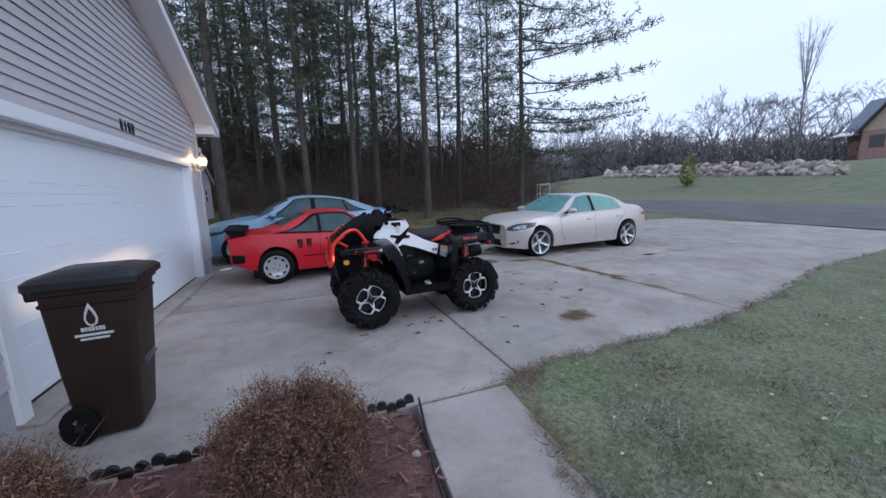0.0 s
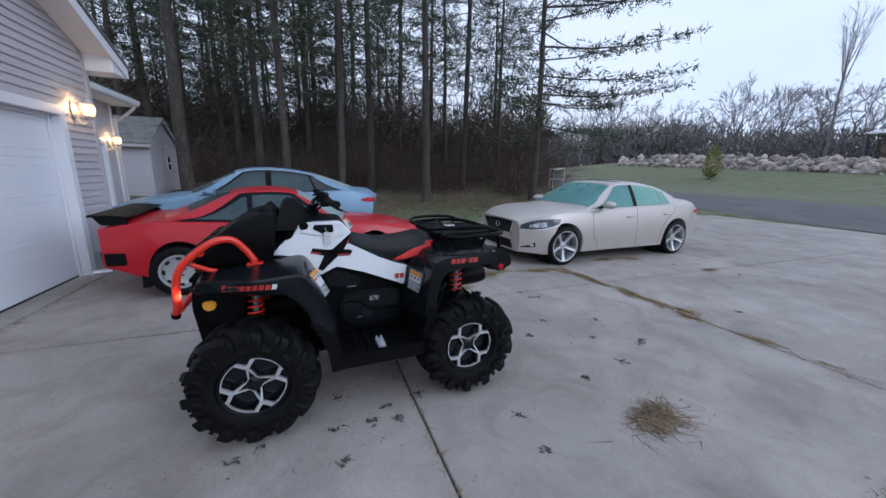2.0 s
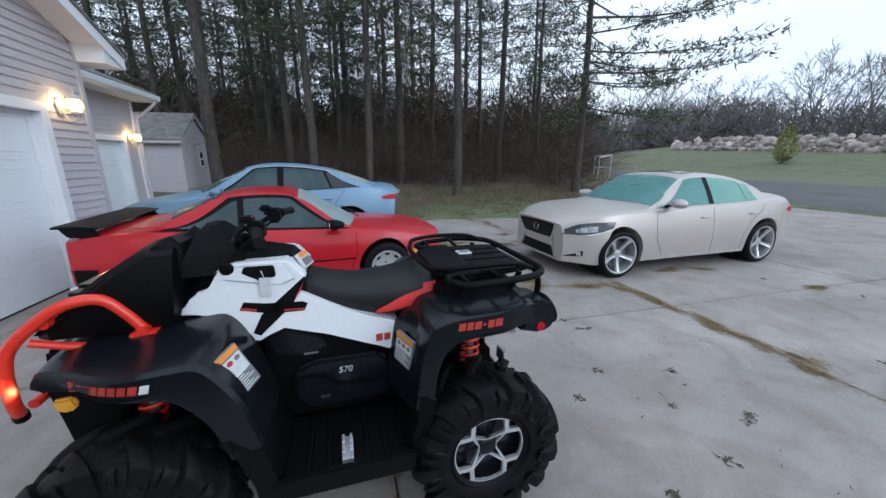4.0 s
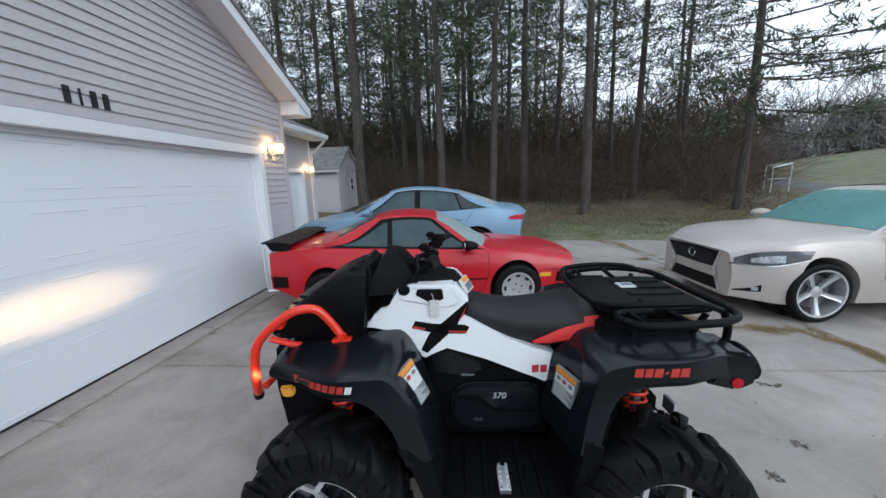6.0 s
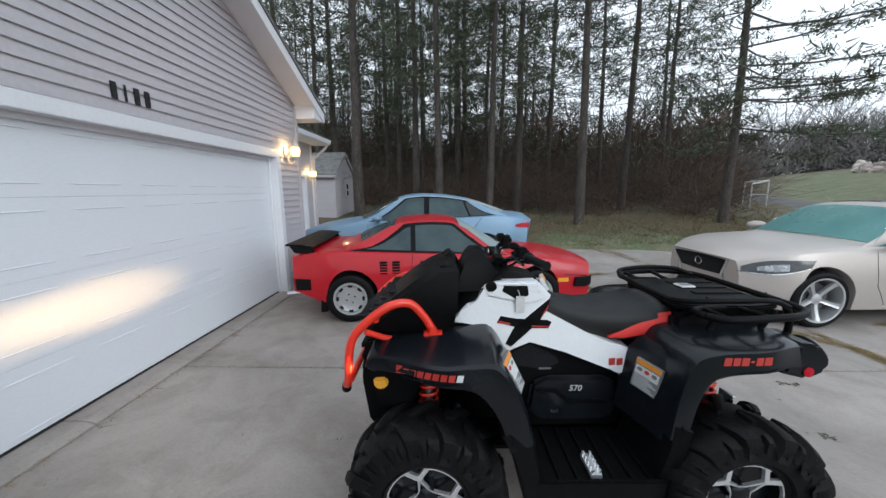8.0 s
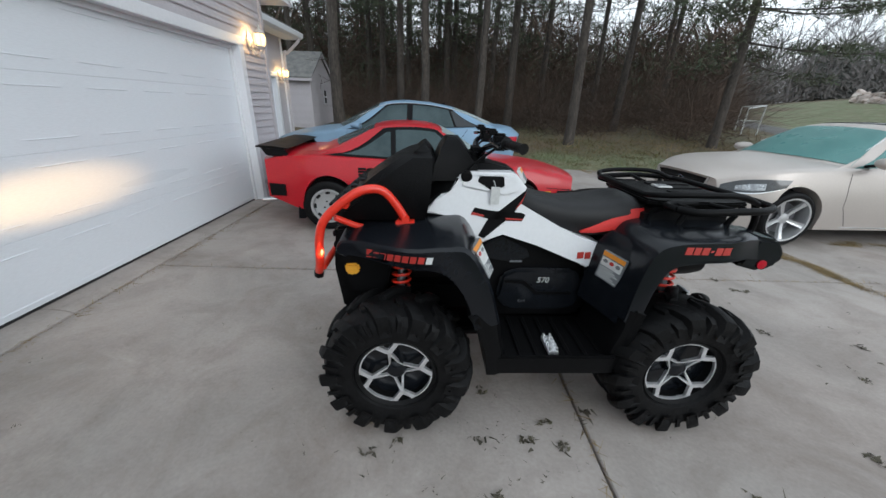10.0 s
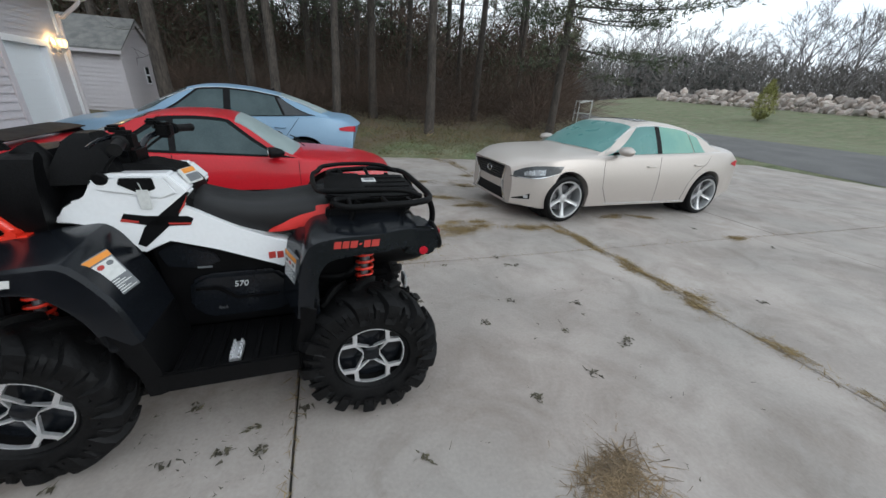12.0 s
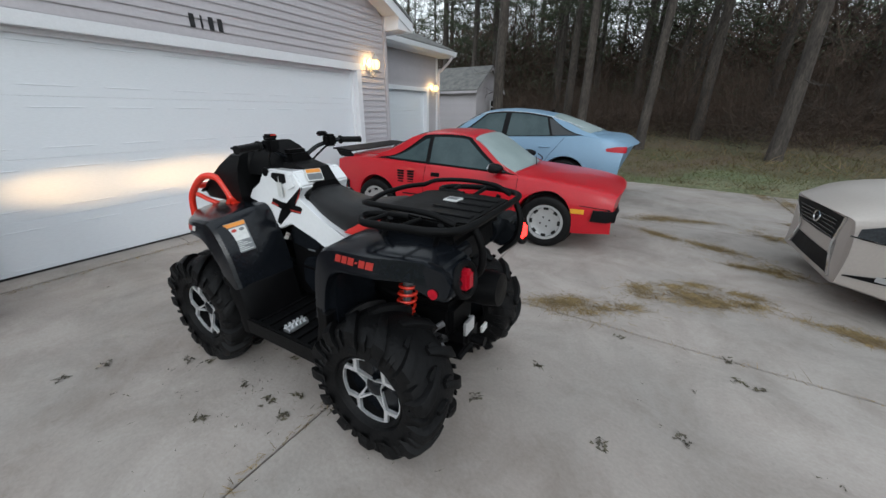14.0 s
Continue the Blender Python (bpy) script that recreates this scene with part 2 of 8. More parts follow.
def edge_y(x):
    return np.interp(x, [p[0] for p in LAWN_EDGE[2:]], [p[1] for p in LAWN_EDGE[2:]])


def height(x, y):
    """The lie of the land: flat by the house, rising gently under the trees and more beyond the road."""
    r = np.hypot(x - 2, y - 2.5)
    a = np.degrees(np.arctan2(y - 2.5, x - 2))
    woods = smoothstep(46, 62, a)
    hw = 0.085 * np.clip(r - 10.2, 0, 9) + 0.05 * np.clip(r - 19.2, 0, 25)
    rs = np.interp(a, [10, 42, 56], [27, 38, 42])
    hr = 0.045 * np.clip(r - 17, 0, 12) + 0.155 * np.clip(r - rs, 0, 18) + 0.045 * np.clip(r - rs - 18, 0, 60)
    side = smoothstep(-40, -5, a) * (1 - smoothstep(150, 175, a))
    return (woods * hw + (1 - woods) * hr) * side


def on_drive(x, y):
    """How far a place lies inside the paved area (about metres; negative outside)."""
    right = np.where(y > 3.40, y - edge_y(x), np.where(x < 2.23, 2.02 - x, -1))
    far = 13.2 + 0.02 * x - y
    d = np.minimum(np.minimum(far, 16.9 - x), right)
    d = np.minimum(d, np.where(x < -1.6, x + 2.9 + 0 * y, 9))
    bed = np.where((y < 3.34) & (x < 1.34), -1.0, 1.0)
    return np.minimum(d, bed)


def coords(lo, hi, step, far, grow=1.22):
    a = list(np.arange(lo, hi + 1e-6, step))
    s, v = step, hi
    while v < far:
        s *= grow
        v += s
        a.append(v)
    s, v = step, lo
    while v > -far:
        s *= grow
        v -= s
        a.insert(0, v)
    return np.array(a)


gx, gy = coords(-2.0, 17.4, 0.12, 900), coords(-0.6, 14.2, 0.12, 900)
GX, GY = np.meshgrid(gx, gy, indexing="ij")
wob = (0.035 * np.sin(GX * 7.1 + GY * 3.3) + 0.022 * np.sin(GX * 13.7 - GY * 11.1)) * np.where(GY < 3.3, 0.4, 1.0)
inside = on_drive(GX, GY) + wob
inside = np.where((GX > 1.44) & (GX < 2.02) & (GY > 2.6) & (GY < 4.0), np.maximum(inside, 0.3), inside)
GZ = height(GX, GY) + np.clip(-inside * 0.45, -0.09, 0.02 + 0.012 * np.sin(GX * 5.1) * np.sin(GY * 4.3))
gv = np.stack([GX, GY, GZ], -1).reshape(-1, 3)
nx, ny = GX.shape
gi = np.arange(nx * ny).reshape(nx, ny)
gf = np.stack([gi[:-1, :-1], gi[1:, :-1], gi[1:, 1:], gi[:-1, 1:]], -1).reshape(-1, 4)
ground = raw("ground", gv, gf.tolist(), M_lawn, label="frosted short lawn with a leaf-strewn woodland floor", category="ground", kind="structure", smooth=True)
ground.data.materials.append(M_litter)
ground.data.materials.append(M_mulch)
gc = gv[gf].mean(1)
ga = np.degrees(np.arctan2(gc[:, 1] - 2.5, gc[:, 0] - 2))
gr = np.hypot(gc[:, 0] - 2, gc[:, 1] - 2.5)
gw = 1.5 * np.sin(gc[:, 0] * 0.9) + 1.0 * np.sin(gc[:, 0] * 2.3 + gc[:, 1])
litter = (ga > 52) & (ga < 200) & (gc[:, 1] + gw * 0.4 > 14.1) | (gr > 62)
mulch = (gc[:, 0] < 1.40) & (gc[:, 1] < 3.40) & (gc[:, 1] > -1.5) & (gc[:, 0] > -1.6)
ground.data.polygons.foreach_set("material_index", np.where(mulch, 2, np.where(litter, 1, 0)).astype(np.int32))

# concrete slabs between sawn joints
drive = thing("driveway", "pale worn concrete driveway in large slabs with straw-filled joints", "driveway", kind="structure")
XS = [-1.50, 2.16, 5.42, 8.6, 11.8, 17.4]
YS = [3.27, 6.49, 9.65, 13.3]


def skew(x, y):
    return x - 0.065 * (y - 4.7), y + 0.06 * x


for i in range(len(XS) - 1):
    for j in range(len(YS) - 1):
        g = 0.006
        q = [(XS[i] + g, YS[j] + g), (XS[i + 1] - g, YS[j] + g), (XS[i + 1] - g, YS[j + 1] - g), (XS[i] + g, YS[j + 1] - g)]
        q = [skew(*p) for p in q]
        if i == 0:
            q[0], q[3] = (-1.80, q[0][1]), (-1.80, q[3][1])
        bm = B()
        prism(bm, q, "z", -0.12, 0.0 if (i + j) % 3 else -0.003, bev=0.006, seg=1)
        part("slab", bm, M_concrete, drive)
bm = B()
prism(bm, [(1.22, -3.0), (2.02, -3.0), (2.06, 2.0), (2.22, 3.36), (1.36, 3.33)], "z", -0.12, 0.0, bev=0.006, seg=1)
part("slab", bm, M_concrete, drive)
bm = B()
prism(bm, [(-2.9, 9.7), (-1.51, 9.7), (-1.51, 13.1), (-2.9, 13.1)], "z", -0.12, -0.002, bev=0.006, seg=1)
part("slab", bm, M_concrete, drive)
bm = B()
prism(bm, [(-1.7, 3.25), (15.5, 4.3), (16.8, 13.9), (-1.7, 12.8)], "z", -0.085, -0.03)
part("joint_filler", bm, M_joint, drive)

# road
rn, rf = [curve_pts([(*p, 0) for p in e], 10) for e in (ROAD_NEAR, ROAD_FAR)]
rv, rfc = [], []
for a, b in zip(rn, rf):
    for k in range(7):
        p = a.lerp(b, k / 6)
        rv.append((p.x, p.y, float(height(p.x, p.y)) + 0.03 + 0.05 * math.sin(math.pi * k / 6)))
for i in range(len(rn) - 1):
    for k in range(6):
        o = i * 7 + k
        rfc.append((o, o + 1, o + 8, o + 7))
road = raw("road", rv, rfc, M_asphalt, label="dark grey asphalt road curving past the lawn", category="road", kind="structure", smooth=True)

# ---- garage ----
WX = -1.52  # face of the garage's front wall
Y0, Y1 = 3.32, 9.50  # its corners
RIDGE_Y, RIDGE_Z, EAVE_Z = 6.41, 4.33, 3.00
DY0, DY1, DZ = 4.11, 8.71, 2.09  # door opening
# the house stands a few degrees askew to the walk: turned about the foot of its front wall
HOUSE = pose(WX, 9.0, 0, 0, 0, 3.7) @ Matrix.Translation((-WX, -9.0, 0))
PITCH = (RIDGE_Z - EAVE_Z) / (Y1 - RIDGE_Y)


garage = thing("garage_front", "pale lilac-grey vinyl clapboard gable wall of an attached garage", "house wall", kind="structure")
bm = B()
prism(bm, [(Y0, 0.0), (DY0 - 0.03, 0.0), (DY0 - 0.03, DZ + 0.03), (DY1 + 0.03, DZ + 0.03), (DY1 + 0.03, 0.0), (Y1, 0.0), (Y1, EAVE_Z), (RIDGE_Y, RIDGE_Z), (Y0, EAVE_Z)], "x", WX - 0.2, WX - 0.012)
part("wall_core", bm, M_siding, garage)
for a, b in ((Y0 - 0.01, DY0 - 0.1), (DY1 + 0.1, Y1 + 0.01)):
    bm = B()
    box(bm, WX - 0.21, WX - 0.004, a, b, -0.2, 0.30, 0.004, 1)
    part("foundation", bm, M_found, garage)


def clap(parent, spans, x, z0, z1, step, name="siding_board"):
    """Courses of lapped boards on a wall that faces +x; spans(z) gives the stretches of y at that height."""
    z = z0
    while z < z1 - 0.02:
        zt = min(z + step, z1)
        for (a0, b0), (a1, b1) in zip(spans(z), spans(zt)):
            if b0 - a0 < 0.02:
                continue
            a1, b1 = (a1, b1) if b1 - a1 > 0.005 else ((a0 + b0) / 2 - 0.002, (a0 + b0) / 2 + 0.002)
            bm = B()
            pts = [(x + 0.002, a0, z + 0.012), (x + 0.016, a0, z), (x + 0.016, b0, z), (x + 0.002, b0, z + 0.012),
                   (x - 0.011, a1, zt + 0.004), (x + 0.001, a1, zt + 0.004), (x + 0.001, b1, zt + 0.004), (x - 0.011, b1, zt + 0.004),
                   (x - 0.011, a0, z + 0.012), (x - 0.011, b0, z + 0.012)]
            v = [bm.verts.new(p) for p in pts]
            for q in ((1, 2, 6, 5), (0, 3, 2, 1), (8, 9, 3, 0), (8, 4, 7, 9), (4, 5, 6, 7), (8, 0, 1, 5, 4), (9, 7, 6, 2, 3)):
                bm.faces.new([v[k] for k in q])
            part(name, bm, M_siding, parent)
        z = zt


def garage_spans(z):
    half = (RIDGE_Z - z) / PITCH
    a, b = max(Y0 + 0.05, RIDGE_Y - half), min(Y1 - 0.05, RIDGE_Y + half)
    if z < DZ + 0.115:
        return [(a, DY0 - 0.115), (DY1 + 0.115, b)]
    c = min(max(RIDGE_Y, a), b)
    return [(a, c), (c, b)]


clap(garage, garage_spans, WX, 0.30, DZ + 0.115, 0.0954)
clap(garage, garage_spans, WX, DZ + 0.115, RIDGE_Z - 0.03, 0.0954)
for y in (Y0, Y1):
    bm = B()
    box(bm, WX - 0.19, WX + 0.022, y - 0.045, y + 0.045, 0.29, EAVE_Z, 0.006)
    part("corner_trim", bm, M_siding, garage)
# other walls of the garage block
for nm, x0, x1, y0, y1 in (("wall_left", -8.0, WX - 0.2, Y0 - 0.05, Y0 + 0.15), ("wall_right", -8.0, WX - 0.2, Y1 - 0.15, Y1 - 0.0), ("wall_back", -8.2, -8.0, Y0, Y1)):
    bm = B()
    box(bm, x0, x1, y0, y1, 0, EAVE_Z)
    part(nm, bm, M_siding, garage)

# door trim and door
trimset = thing("garage_door_frame", "white painted frame round the garage door", "door frame", kind="structure")
for nm, a, b, c, d in (("jamb", DY0 - 0.11, DY0, 0.0, DZ), ("jamb", DY1, DY1 + 0.11, 0.0, DZ), ("head", DY0 - 0.11, DY1 + 0.11, DZ, DZ + 0.11)):
    bm = B()
    box(bm, WX - 0.19, WX + 0.028, a, b, c - 0.004, d, 0.005)
    part(nm, bm, M_trim, trimset)
for a, b, c, d in ((DY0 - 0.002, DY0 + 0.05, 0.0, DZ), (DY1 - 0.05, DY1 + 0.002, 0.0, DZ), (DY0 + 0.05, DY1 - 0.05, DZ - 0.05, DZ + 0.002)):
    bm = B()
    box(bm, WX - 0.098, WX - 0.07, a, b, c, d, 0.004)
    part("stop_moulding", bm, M_trim, trimset)


def sectional_door(parent, x, y0, y1, z1, cols):
    rows = 4
    sh = z1 / rows
    for r in range(rows):
        bm = B()
        prism(bm, [(x - 0.045, r * sh + 0.045 * (r == 0)), (x, r * sh + 0.045 * (r == 0)), (x, (r + 1) * sh - 0.0012), (x - 0.045, (r + 1) * sh - 0.0012)], "y", y0, y1, 0.0015, 1)
        sec = part("door_section", bm, M_door, parent)
        w = (y1 - y0) / cols
        for c in range(cols):
            a, b = y0 + c * w + 0.07, y0 + (c + 1) * w - 0.07
            for zc in (r * sh + 0.09, (r + 1) * sh - 0.09):
                bm = B()
                loft(bm, [[(x - 0.002, y, zc - h), (x + d, y, zc - h * 0.3), (x + d, y, zc + h * 0.3), (x - 0.002, y, zc + h)] for y, d, h in ((a, 0.0005, 0.001), (a + 0.06, 0.0045, 0.0065), (b - 0.06, 0.0045, 0.0065), (b, 0.0005, 0.001))])
                part("panel_moulding", bm, M_door, sec)


gdoor = thing("garage_door", "white embossed steel sectional garage door, closed", "garage door", kind="structure")
sectional_door(gdoor, WX - 0.10, DY0 + 0.002, DY1 - 0.002, DZ - 0.004, 8)
bm = B()
box(bm, WX - 0.14, WX - 0.092, DY0, DY1, 0.030, 0.052, 0.006)
part("bottom_seal", bm, M_seal, gdoor)

apron = thing("door_apron", "narrow raised concrete strip along the foot of the garage door", "threshold", HOUSE, kind="structure")
for k in range(3):
    a, b = DY0 - 0.12 + k * (DY1 - DY0 + 0.24) / 3, DY0 - 0.12 + (k + 1) * (DY1 - DY0 + 0.24) / 3
    bm = B()
    prism(bm, [(WX - 0.16, -0.05), (WX + 0.13, -0.05), (WX + 0.13, 0.012), (WX + 0.05, 0.03), (WX - 0.16, 0.034)], "y", a + 0.003, b - 0.003, 0.004, 1)
    part("strip", bm, M_concrete, apron)

# gable roof with overhang, soffit and fascia
groof = thing("garage_roof", "grey shingled gable roof with white fascia and soffit", "roof", kind="structure")
OV, ER = 0.36, 0.38
for s in (-1, 1):
    ye = RIDGE_Y + s * (Y1 - RIDGE_Y + ER)
    ze = EAVE_Z - PITCH * ER
    bm = B()
    loft(bm, [[(x, RIDGE_Y, RIDGE_Z + 0.10), (x, ye, ze + 0.10), (x, ye, ze + 0.14), (x, RIDGE_Y, RIDGE_Z + 0.14)] for x in (-8.4, WX + OV + 0.02)])
    part("shingle_slope", bm, M_shingle, groof)
    bm = B()
    loft(bm, [[(x, RIDGE_Y, RIDGE_Z - 0.05), (x, ye, ze - 0.05), (x, ye, ze + 0.098), (x, RIDGE_Y, RIDGE_Z + 0.098)] for x in (WX + OV - 0.025, WX + OV)])
    part("fascia", bm, M_trim, groof)
    bm = B()
    loft(bm, [[(x, RIDGE_Y, RIDGE_Z + 0.002), (x, ye, ze + 0.002), (x, ye, ze + 0.03), (x, RIDGE_Y, RIDGE_Z + 0.03)] for x in (WX + 0.0, WX + OV - 0.027)])
    part("soffit", bm, M_trim, groof)
    bm = B()
    loft(bm, [[(x, Y1 if s > 0 else Y0, RIDGE_Z - PITCH * (Y1 - RIDGE_Y)), (x, ye, ze + 0.0), (x, ye, ze - 0.05), (x, Y1 if s > 0 else Y0, ze - 0.05)] for x in (WX - 0.02, WX + OV - 0.027)])
    part("eave_return", bm, M_trim, groof)
    bm = B()
    box(bm, -8.4, WX - 0.025, min(ye, Y1 if s > 0 else Y0), max(ye, Y1 if s > 0 else Y0), ze - 0.05, ze - 0.03)
    part("eave_soffit", bm, M_trim, groof)
    bm = B()
    box(bm, -8.4, WX + OV, ye - 0.012 * (s < 0), ye + 0.012 * (s > 0), ze - 0.05, ze + 0.098)
    part("eave_fascia", bm, M_trim, groof)

# set-back wing with the single door
VX, V1 = -2.79, 13.28
wing = thing("wing_front", "pale lilac-grey clapboard wall of the set-back wing", "house wall", kind="structure")
SY0, SY1, SZ = 10.30, 12.74, 1.96
bm = B()
prism(bm, [(Y1, 0.0), (SY0 - 0.03, 0.0), (SY0 - 0.03, SZ + 0.03), (SY1 + 0.03, SZ + 0.03), (SY1 + 0.03, 0.0), (V1, 0.0), (V1, 2.96), (Y1, 2.96)], "x", VX - 0.2, VX - 0.012)
part("wall_core", bm, M_siding, wing)


def wing_spans(z):
    return [(Y1, SY0 - 0.1), (SY1 + 0.1, V1 - 0.05)] if z < SZ + 0.09 else [(Y1, V1 - 0.05)]


clap(wing, wing_spans, VX, 0.2, SZ + 0.1, 0.0954)
clap(wing, wing_spans, VX, SZ + 0.1, 2.90, 0.0954)
bm = B()
box(bm, VX - 0.19, VX + 0.022, V1 - 0.045, V1 + 0.045, 0.1, 2.88, 0.006)
part("corner_trim", bm, M_trim, wing)
bm = B()
box(bm, -8.0, VX - 0.2, V1 - 0.2, V1, 0, 2.9)
part("side_wall", bm, M_siding, wing)
bm = B()
box(bm, -8.2, -8.0, Y1, V1, 0, 2.9)
part("back_wall", bm, M_siding, wing)
wframe = thing("side_door_frame", "white painted frame round the single door", "door frame", kind="structure")
for nm, a, b, c, d in (("jamb", SY0 - 0.1, SY0, 0.0, SZ), ("jamb", SY1, SY1 + 0.1, 0.0, SZ), ("head", SY0 - 0.1, SY1 + 0.1, SZ, SZ + 0.1)):
    bm = B()
    box(bm, VX - 0.19, VX + 0.028, a, b, c - 0.004, d, 0.005)
    part(nm, bm, M_trim, wframe)
sdoor = thing("single_garage_door", "white embossed single garage door, closed", "garage door", kind="structure")
sectional_door(sdoor, VX - 0.08, SY0 + 0.002, SY1 - 0.002, SZ - 0.004, 4)
wroof = thing("wing_roof", "grey shingled roof with white gutter over the wing", "roof", kind="structure")
bm = B()
loft(bm, [[(VX + 0.40, y, 3.05), (-5.5, y, 4.32), (-8.4, y, 2.97), (-8.4, y, 2.93), (-5.5, y, 4.27), (VX + 0.40, y, 3.0)] for y in (Y1 + 0.01, V1 + 0.32)])
part("shingle_slope", bm, M_shingle, wroof)
bm = B()
box(bm, VX + 0.0, VX + 0.38, Y1 + 0.4, V1 + 0.3, 2.85, 2.87)
part("soffit", bm, M_trim, wroof)
bm = B()
prism(bm, [(VX + 0.38, 2.85), (VX + 0.47, 2.89), (VX + 0.49, 2.99), (VX + 0.38, 2.99)], "y", Y1 + 0.4, V1 + 0.32, 0.006)
part("gutter", bm, M_trim, wroof)
bm = B()
prism(bm, [(V1, 2.93), (V1 + 0.3, 2.86), (V1 + 0.3, 2.97), (V1, 3.02)], "x", -8.3, VX + 0.38)
part("rake_board", bm, M_trim, wroof)
bm = B()
tube(bm, curve_pts([(VX + 0.42, V1 + 0.15, 2.87), (VX + 0.38, V1 + 0.12, 2.77), (VX + 0.12, V1 + 0.07, 2.52), (VX + 0.05, V1 + 0.06, 2.38), (VX + 0.05, V1 + 0.06, 0.15)], 4), 0.035, 8)
part("downspout", bm, M_siding, wroof, smooth=40)
# plain walls that close the house behind the camera
bm = B()
box(bm, -8.2, -3.2, -9.0, Y0 - 0.06, 0, 3.0)
wall_house = single("wall_house", bm, M_siding, "plain clapboard wall of the house beside the planting bed", "house wall", kind="structure")
bm = B()
prism(bm, [(-2.8, 2.95), (-5.7, 4.3), (-8.6, 2.95), (-8.6, 2.9), (-2.8, 2.9)], "y", -9.4, Y0 - 0.4)
roof_house = single("roof_house", bm, M_shingle, "grey shingled roof of the house", "roof", kind="structure")

# ---- shed ----
shed = thing("garden_shed", "small grey clapboard garden shed with a shingled gable roof", "shed")
HX, HY0, HY1, HW = -4.08, 17.3, 19.4, 3.0
hz = 0.60
hm = (HY0 + HY1) / 2


def shed_spans(z):
    t = z - hz
    half = 1.05 if t < 1.72 else 1.05 * max(0, (2.55 - t) / 0.83)
    return [(hm - half, hm + half)]


bm = B()
prism(bm, [(HY0, hz - 0.2), (HY1, hz - 0.2), (HY1, hz + 1.72), (hm, hz + 2.52), (HY0, hz + 1.72)], "x", HX - HW, HX - 0.012)
shed_body = part("body", bm, M_siding, shed)
clap(shed_body, shed_spans, HX, hz + 0.05, hz + 2.5, 0.125)
k = 0
while k < 14:
    z = hz + 0.05 + k * 0.121
    bm = B()
    v = [(HX - HW, HY0 - 0.016, z), (HX - 0.03, HY0 - 0.016, z), (HX - 0.03, HY0 - 0.001, z + 0.122), (HX - HW, HY0 - 0.001, z + 0.122), (HX - HW, HY0 + 0.008, z), (HX - 0.03, HY0 + 0.008, z), (HX - 0.03, HY0 + 0.01, z + 0.122), (HX - HW, HY0 + 0.01, z + 0.122)]
    v = [bm.verts.new(p) for p in v]
    for q in ((0, 1, 2, 3), (4, 7, 6, 5), (0, 4, 5, 1), (3, 2, 6, 7), (1, 5, 6, 2), (0, 3, 7, 4)):
        bm.faces.new([v[i] for i in q])
    part("siding_board", bm, M_siding, shed_body)
    k += 1
bm = B()
box(bm, HX - 0.06, HX + 0.02, HY0 - 0.025, HY0 + 0.05, hz, hz + 1.72, 0.005)
part("corner_trim", bm, M_siding, shed)
for s, ye in ((-1, HY0 - 0.18), (1, HY1 + 0.18)):
    bm = B()
    ze = hz + 1.62
    loft(bm, [[(x, hm, hz + 2.54), (x, ye, ze), (x, ye, ze + 0.04), (x, hm, hz + 2.60)] for x in (HX - HW - 0.1, HX + 0.14)])
    part("roof_slope", bm, M_shingle, shed)
    bm = B()
    loft(bm, [[(x, hm, hz + 2.45), (x, ye, ze - 0.09), (x, ye, ze - 0.002), (x, hm, hz + 2.538)] for x in (HX + 0.10, HX + 0.13)])
    part("rake_board", bm, M_siding, shed)
bm = B()
box(bm, HX - HW - 0.1, HX + 0.10, HY0 - 0.20, HY0 - 0.165, hz + 1.52, hz + 1.61, 0.004)
part("fascia", bm, M_siding, shed)
M_darkglass = mat("dark_glass", (0.03, 0.035, 0.04), 0.08, var=0.1, scale=2)
win = new("window")
win.parent = shed
for a, b, c, d, mm, nm in ((18.46, 18.74, 0.76, 1.26, M_trim, "frame"),):
    bm = B()
    box(bm, HX + 0.014, HX + 0.035, a, b, hz + c, hz + d, 0.004)
    part(nm, bm, mm, win)
    for z0 in (c + 0.04, c + 0.30):
        bm = B()
        box(bm, HX + 0.034, HX + 0.039, a + 0.04, b - 0.04, hz + z0, hz + z0 + 0.21)
        part("pane", bm, M_darkglass, win)

# ---- wall lanterns and house number ----
M_lamp = glow("lamp_globe", (1.0, 0.66, 0.26), 2.6)
M_lampmetal = mat("white_lamp_metal", (0.62, 0.58, 0.52), 0.4, var=0.1, scale=10)
M_blackmetal = mat("black_plate_metal", (0.015, 0.015, 0.017), 0.45)


